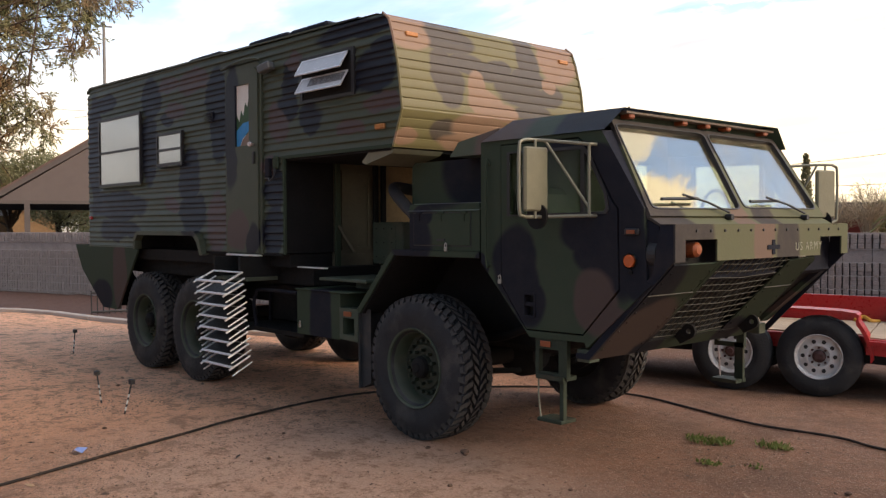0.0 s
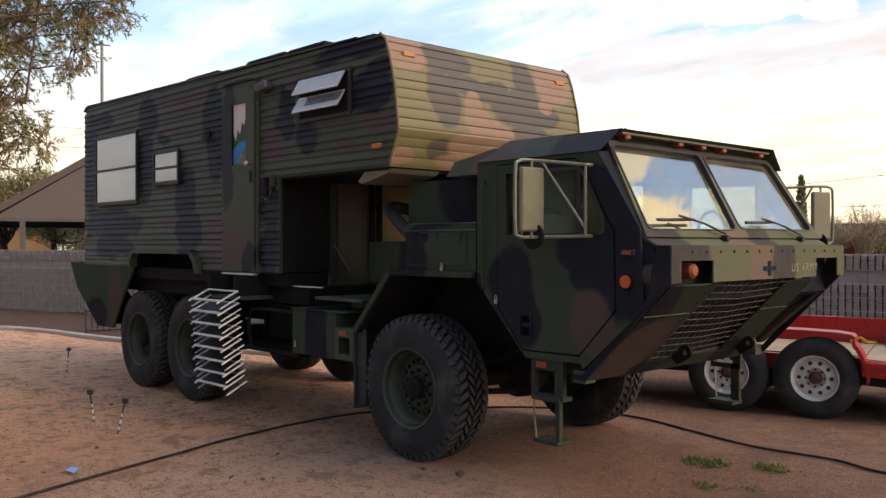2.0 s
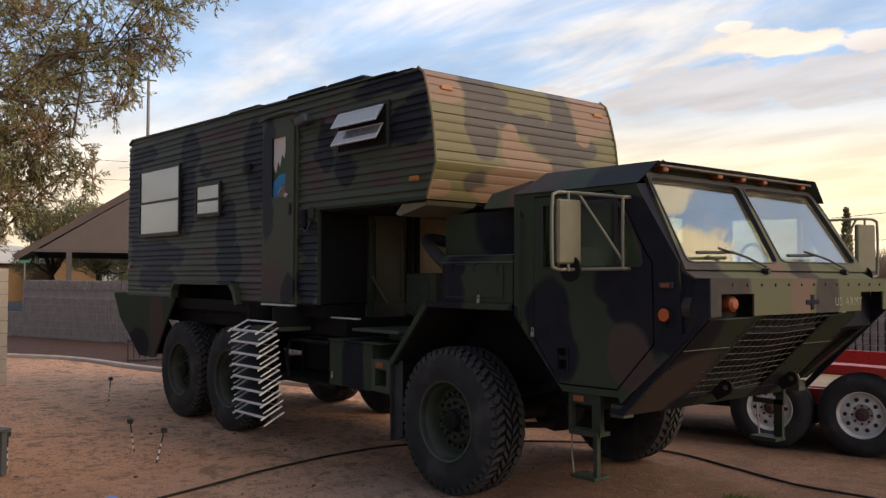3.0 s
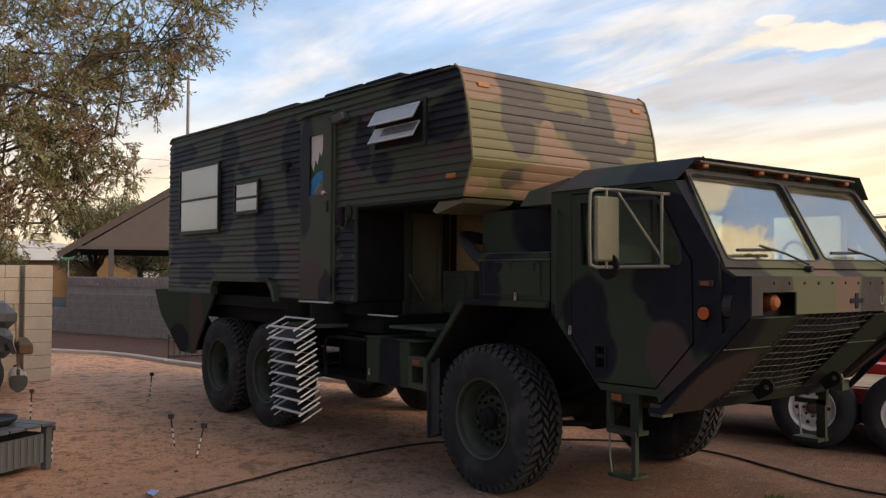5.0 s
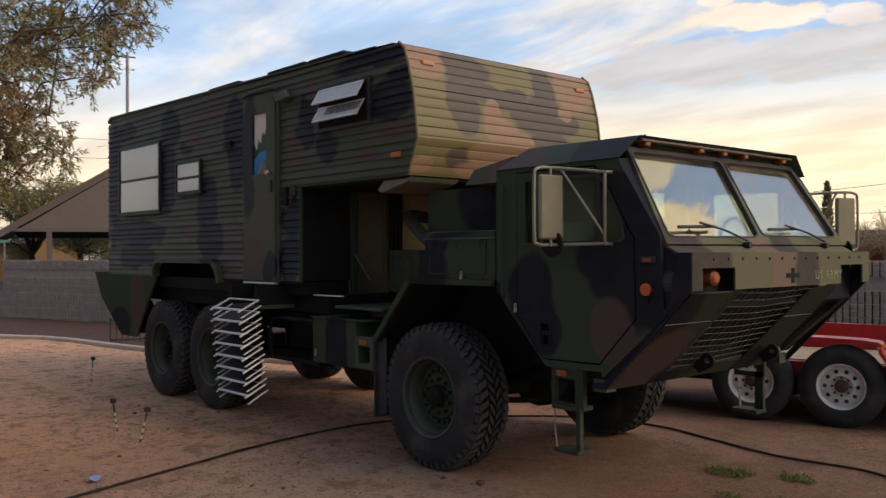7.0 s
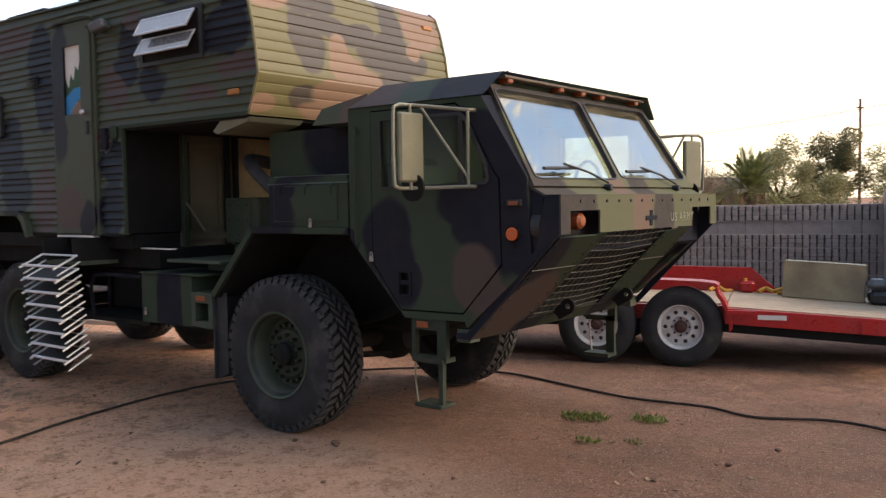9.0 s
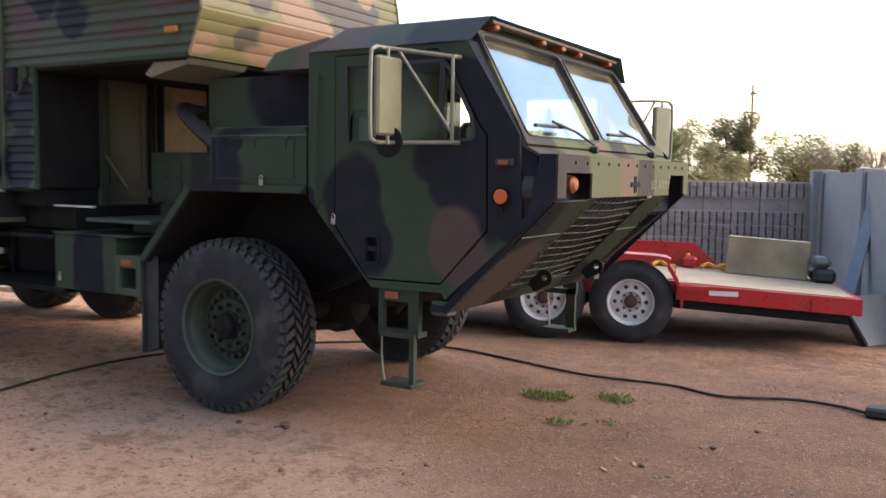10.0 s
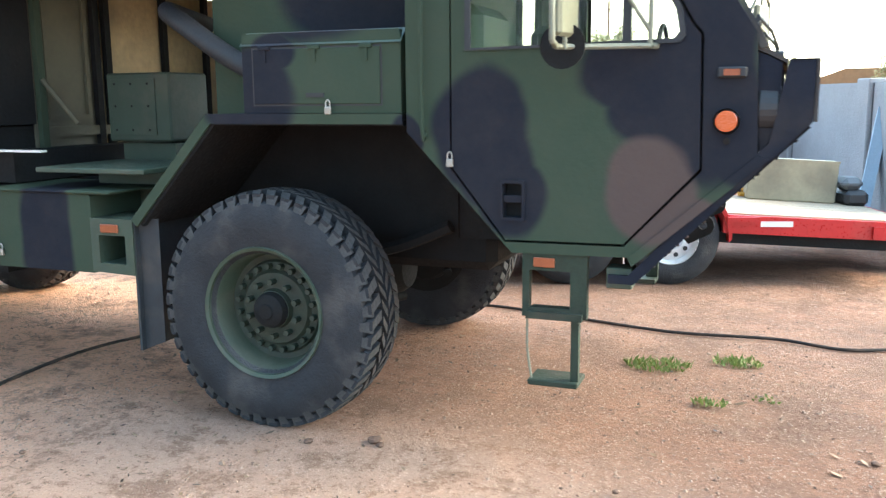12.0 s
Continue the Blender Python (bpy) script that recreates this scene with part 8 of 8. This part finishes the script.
# ---- neighbour's carport house ----
def carport():
    h = thing("carport_house", (-33.5, 12.0, 0), "brown gabled carport house beyond the block wall", "house")
    m_ = Matrix.Translation(bearing(165.6, 34.0)) @ Matrix.Rotation(radians(-16.5), 4, "Z")   # local x faces the yard, y runs right

    def piece(name, bm, mat, parent=h):
        bmesh.ops.transform(bm, matrix=m_, verts=bm.verts[:])
        return part(name, bm, mat, parent)
    yr, zr, ye = 7.0, 6.75, 14.0
    piece("gable_board", plate(bmesh.new(), [(0.75, 2.56), (ye - 0.75, 2.56), (yr, zr - 0.15)], -0.10, 0.0, axis="x"), "house_wall")
    piece("bargeboard", plate(bmesh.new(), [(0, 2.16), (0, 2.36), (yr, zr + 0.06), (yr, zr - 0.16)], 0.0, 0.06, axis="x"), "house_trim")
    piece("bargeboard", plate(bmesh.new(), [(yr, zr + 0.06), (yr, zr - 0.16), (ye, 2.16), (ye, 2.36)], 0.0, 0.06, axis="x"), "house_trim")
    piece("roof", plate(bmesh.new(), [(-0.05, 2.31), (-0.05, 2.39), (yr, zr + 0.14), (ye + 0.05, 2.39), (ye + 0.05, 2.31), (yr, zr + 0.05)], -13.0, 0.08, axis="x"), "shingle")
    piece("beam", B(-0.12, 0.02, 0.6, ye - 0.6, 2.50, 2.62), "house_trim")
    for y in (1.75, 6.6, 12.0):
        piece("post", B(-0.14, 0.02, y - 0.09, y + 0.09, 0, 2.50), "house_trim")
    piece("ceiling_board", B(-12.8, -0.12, 0.6, ye - 0.6, 2.50, 2.54), "dark")
    n = thing("far_house", bearing(165.6, 60.0), "low tan brick house across the street", "house")
    piece("wall", B(-26.0, -25.7, 1.2, 22.0, 0, 2.9), "house_brick", n)
    piece("roof", plate(bmesh.new(), [(0.6, 2.85), (22.6, 2.85), (20.0, 3.6), (3.0, 3.6)], -31.0, -25.3, axis="x"), "shingle", n)
    for y in (4.4, 10.3):
        w = piece("window", B(-25.7, -25.64, y - 0.65, y + 0.65, 0.9, 2.3), "curtain", n)
        piece("frame", B(-25.64, -25.60, y - 0.05, y + 0.05, 0.9, 2.3), "house_trim", w)
    piece("door", B(-25.7, -25.64, 6.6, 7.5, 0.05, 2.2), "white", n)
    n = thing("far_house", (-62, 13.0, 0), "low far house with a pale roof", "house")
    part("wall", B(-70, -60, 8, 20, 0, 2.5), "house_brick", n)
    bm = plate(bmesh.new(), [(7.0, 2.4), (21, 2.4), (20, 3.1), (14, 3.6), (8.0, 3.5)], -71, -59.5, axis="x")
    part("roof", bm, "white_roof", n)
    part("chimney_box", B(-62, -61, 12.4, 13.2, 3.4, 4.0), "orange_house", n)
    n3 = thing("far_house", bearing(86, 55), "tan roofed house beyond the grey wall", "house")
    c = bearing(86.5, 56)
    part("wall", B(c.x - 5, c.x + 8, c.y, c.y + 6, 0, 2.2), "orange_house", n3)
    part("roof", plate(bmesh.new(), [(c.x - 6, 2.1), (c.x + 9, 2.1), (c.x + 6, 3.0), (c.x - 3.5, 3.0)], c.y - 0.5, c.y + 6.5), "house_brick", n3)


carport()
part_road = B(-60, -27.5, -30, 30, 0.012, 0.02)
tagged(part("road", part_road, "road"), "strip of asphalt street beyond the block wall", "road", kind="structure")


# ---- poles and wires ----
def pole(at, h, r, mat, label, arms=()):
    at = Vector(at)
    t = thing("utility_pole", at, label, "utility pole")
    part("shaft", tube(bmesh.new(), [at, at + Vector((0, 0, h))], r, 10, True, r * 0.7), mat, t)
    for z, L, ax in arms:
        d = Vector((math.cos(ax), math.sin(ax), 0))
        part("crossarm", tube(bmesh.new(), [at + Vector((0, 0, z)) - d * L, at + Vector((0, 0, z)) + d * L], 0.06, 6), mat, t)
    return at


p1 = pole(bearing(158.3, 60), 14.6, 0.13, "steel_pole", "slim grey steel street pole", [(14.3, 0.5, 1.2)])
p2 = pole(Vector((-1.11, 0.38, 0)) + bearing(101.9, 80), 9.6, 0.14, "wood_pole", "brown wooden utility pole with a crossarm", [(8.9, 0.3, 0.2)])
pole(Vector((-1.11, 0.38, 0)) + bearing(96.0, 90), 5.2, 0.10, "wood_pole", "short brown wooden pole far behind the wall")


def wire(a, b, sag, r, name="overhead_wire"):
    a, b = Vector(a), Vector(b)
    pts = [a + (b - a) * (k / 16) - Vector((0, 0, sag * 4 * (k / 16) * (1 - k / 16))) for k in range(17)]
    t = thing(name, a, "thin overhead wire against the sky", "wire", "overhead wires")
    part("wire", tube(bmesh.new(), pts, r, 5), "black", t)


wire(bearing(160, 75, 10.2), bearing(150, 50, 9.6), 0.3, 0.014)
wire(bearing(168, 62, 9.6), bearing(148, 60, 9.3), 0.5, 0.012)
wire(bearing(170, 62, 8.3), bearing(148, 60, 8.2), 0.5, 0.012)
wire(bearing(172, 40, 3.6), bearing(158, 40, 3.1), 0.05, 0.010)
wire(bearing(172, 40, 2.7), bearing(160, 40, 2.7), 0.05, 0.010)
wire(bearing(116, 46, 4.55), bearing(98, 46, 6.3), 0.2, 0.012)
wire(bearing(112, 46, 2.1), bearing(98, 46, 4.2), 0.1, 0.012)
wire(p2 + Vector((0, 0, 7.3)), bearing(88, 60, 11.0), 0.8, 0.02)
wire(p2 + Vector((0, 0, 6.6)), bearing(118, 60, 4.2), 0.8, 0.018)

# ---- small things in the yard ----
def stake(at, lean_x, lean_y, h=0.29):
    a = Vector(at)
    t = thing("stake_light", a, "short black and white stake light leaning in the dirt", "stake light", "stake lights")
    d = Vector((lean_x, lean_y, 1)).normalized()
    cuts = (0.0, 0.16, 0.28, 0.36, 0.50, 0.58, 0.68, 1.0)
    for k in range(len(cuts) - 1):
        part("band", tube(bmesh.new(), [a + d * (h * cuts[k] - 0.02), a + d * (h * cuts[k + 1] - 0.02)], 0.008, 8), "black" if k % 2 == 0 else "white", t)
    c = a + d * h
    part("cap", B(-0.028, 0.028, -0.022, 0.022, -0.02, 0.025, bevel=0.005, m=Matrix.Translation(c)), "black", t)


stake((-7.876, 3.274, 0), 0.06, 0.22); stake((-8.514, 3.311, 0), -0.05, -0.12)
stake((-12.10, 4.341, 0), 0.05, 0.06, 0.30); stake((-11.025, 2.57, 0), 0.0, 0.03, 0.32); stake((-8.469, 2.159, 0), 0.0, 0.02, 0.30)
lit = thing("litter", (-6.717, 2.443, 0), "crumpled blue plastic wrapper lying on the dirt", "litter")
bm = bmesh.new()
vs = [bm.verts.new((-6.717 + 0.05 * math.cos(k * 1.05), 2.443 + 0.06 * math.sin(k * 1.05), 0.012 + 0.03 * (k % 2))) for k in range(6)]
c = bm.verts.new((-6.717, 2.443, 0.05))
for k in range(6):
    bm.faces.new((vs[k], vs[(k + 1) % 6], c))
part("wrapper", bm, "litter_blue", lit)


def fire_table():
    t = thing("fire_pit_table", (-8.3, 1.6, 0), "low grey slatted fire pit table with a black pan on it", "table")
    m_ = Matrix.Translation((-8.18, 2.13, 0)) @ Matrix.Rotation(radians(-148), 4, "Z")   # corner nearest the truck
    for k in range(5):
        part("slat", B(0.0, 1.0, 0.01 + 0.17 * k, 0.165 + 0.17 * k, 0.375, 0.40, bevel=0.004, m=m_), "table_grey", t)
    for x, y in ((0.03, 0.03), (0.91, 0.03), (0.03, 0.77), (0.91, 0.77)):
        part("leg", B(x, x + 0.06, y, y + 0.06, 0.0, 0.373, m=m_), "table_grey", t)
    for y in (0.05, 0.81):
        part("side_panel", B(0.10, 0.90, y, y + 0.012, 0.06, 0.31, m=m_), "table_grey", t)
    for x in (0.05, 0.94):
        part("side_panel", B(x, x + 0.012, 0.10, 0.76, 0.06, 0.31, m=m_), "table_grey", t)
    for k in range(9):
        part("lattice_bar", B(0.12 + 0.085 * k, 0.155 + 0.085 * k, 0.042, 0.048, 0.07, 0.30, m=m_), "plastic_grey", t)
        part("lattice_bar", B(0.042, 0.048, 0.11 + 0.07 * k, 0.145 + 0.07 * k, 0.07, 0.30, m=m_), "plastic_grey", t)
    pan = thing("pan", (-8.5, 1.55, 0.4), "round black pan lying on the grey table", "pan")
    c = m_ @ Vector((0.42, 0.40, 0.402))
    part("bowl", lathe(bmesh.new(), [(0, 0.012), (0.20, 0.014), (0.25, 0.035), (0.27, 0.06), (0.275, 0.06), (0.255, 0.03), (0.21, 0.004), (0, 0.0)], c, "z", 32), "black", pan)


def parked_buggy():
    """The front corner of a dark off-road vehicle by the tan wall."""
    t = thing("utility_vehicle", (-13.2, 1.8, 0), "dark grey off-road utility vehicle parked by the tan wall", "vehicle")
    m_ = Matrix.Translation((-12.85, 2.86, 0)) @ Matrix.Rotation(radians(-100), 4, "Z")     # local x runs back along it
    def V(*a, bevel=0.0):
        return B(*a, bevel=bevel, m=m_)
    part("body", V(0.10, 2.6, -1.25, 0.12, 0.55, 0.95, bevel=0.10), "plastic_grey", t)
    part("bonnet", V(0.05, 1.0, -1.15, 0.04, 0.90, 1.28, bevel=0.14), "plastic_grey", t)
    part("cabin", V(1.1, 2.4, -1.1, 0.0, 0.95, 1.75, bevel=0.12), "black", t)
    part("bumper", V(-0.14, 0.04, -1.2, 0.14, 0.60, 0.74, bevel=0.02), "wood_pole", t)
    for x, y in ((0.55, 0.0), (2.1, 0.0), (0.55, -1.3), (2.1, -1.3)):
        bm = lathe(bmesh.new(), [(0.18, 0.0), (0.24, -0.02), (0.32, 0.0), (0.345, 0.05), (0.35, 0.12), (0.345, 0.19), (0.30, 0.22), (0.18, 0.22)], (x, y, 0.35), "y", 28)
        bmesh.ops.transform(bm, matrix=m_, verts=bm.verts[:])
        part("tyre", bm, "rubber", t, smooth=True)
        bm = lathe(bmesh.new(), [(0.0, 0.05), (0.15, 0.04), (0.18, 0.02)], (x, y, 0.35), "y", 24)
        bmesh.ops.transform(bm, matrix=m_, verts=bm.verts[:])
        part("rim", bm, "steel", t, smooth=True)
    bm = plate(bmesh.new(), [(0.06, 0.62), (0.12, 0.80), (0.35, 0.92), (0.75, 0.92), (1.0, 0.78), (1.06, 0.62), (1.0, 0.62), (0.94, 0.75), (0.73, 0.86), (0.37, 0.86), (0.18, 0.76), (0.12, 0.62)], 0.02, 0.24)
    bmesh.ops.transform(bm, matrix=m_, verts=bm.verts[:])
    part("mudguard", bm, "black", t)


fire_table(); parked_buggy()
jug = thing("plastic_jug", (-14.15, 3.08, 0), "white plastic jug with a red cap by the tan pier", "jug")
part("body", lathe(bmesh.new(), [(0, 0.0), (0.09, 0.0), (0.105, 0.03), (0.105, 0.20), (0.06, 0.28), (0.03, 0.30), (0, 0.30)], (-14.15, 3.08, 0), "z", 20), "white", jug, smooth=True)
part("cap", cyl(bmesh.new(), (-14.15, 3.08, 0.30), 0.03, 0.03, "z", 12), "red", jug)
part("handle", tube(bmesh.new(), smooth_path([(-14.09, 3.14, 0.13), (-14.04, 3.19, 0.19), (-14.10, 3.12, 0.27)], 4), 0.013, 6), "white", jug)
shv = thing("shovel", (-13.3, 2.93, 0), "shovel with a dark blade leaning by the tan pier", "shovel")
_m = pose(-13.38, 2.95, 0.0, 8, 0, 76)
part("handle", tube(bmesh.new(), [(-13.38, 2.95, 0.27), (-13.43, 2.93, 0.78), (-13.5, 2.90, 1.25)], 0.017, 8), "deck", shv)
bm = plate(bmesh.new(), rounded([(-0.12, 0.26), (0.12, 0.26), (0.115, 0.10), (0.0, 0.0), (-0.115, 0.10)], 0.06), -0.006, 0.006)
bmesh.ops.transform(bm, matrix=_m, verts=bm.verts[:])
part("blade", bm, "plastic_grey", shv)
part("socket", tube(bmesh.new(), [(-13.38, 2.95, 0.22), (-13.385, 2.948, 0.34)], 0.024, 8), "plastic_grey", shv)
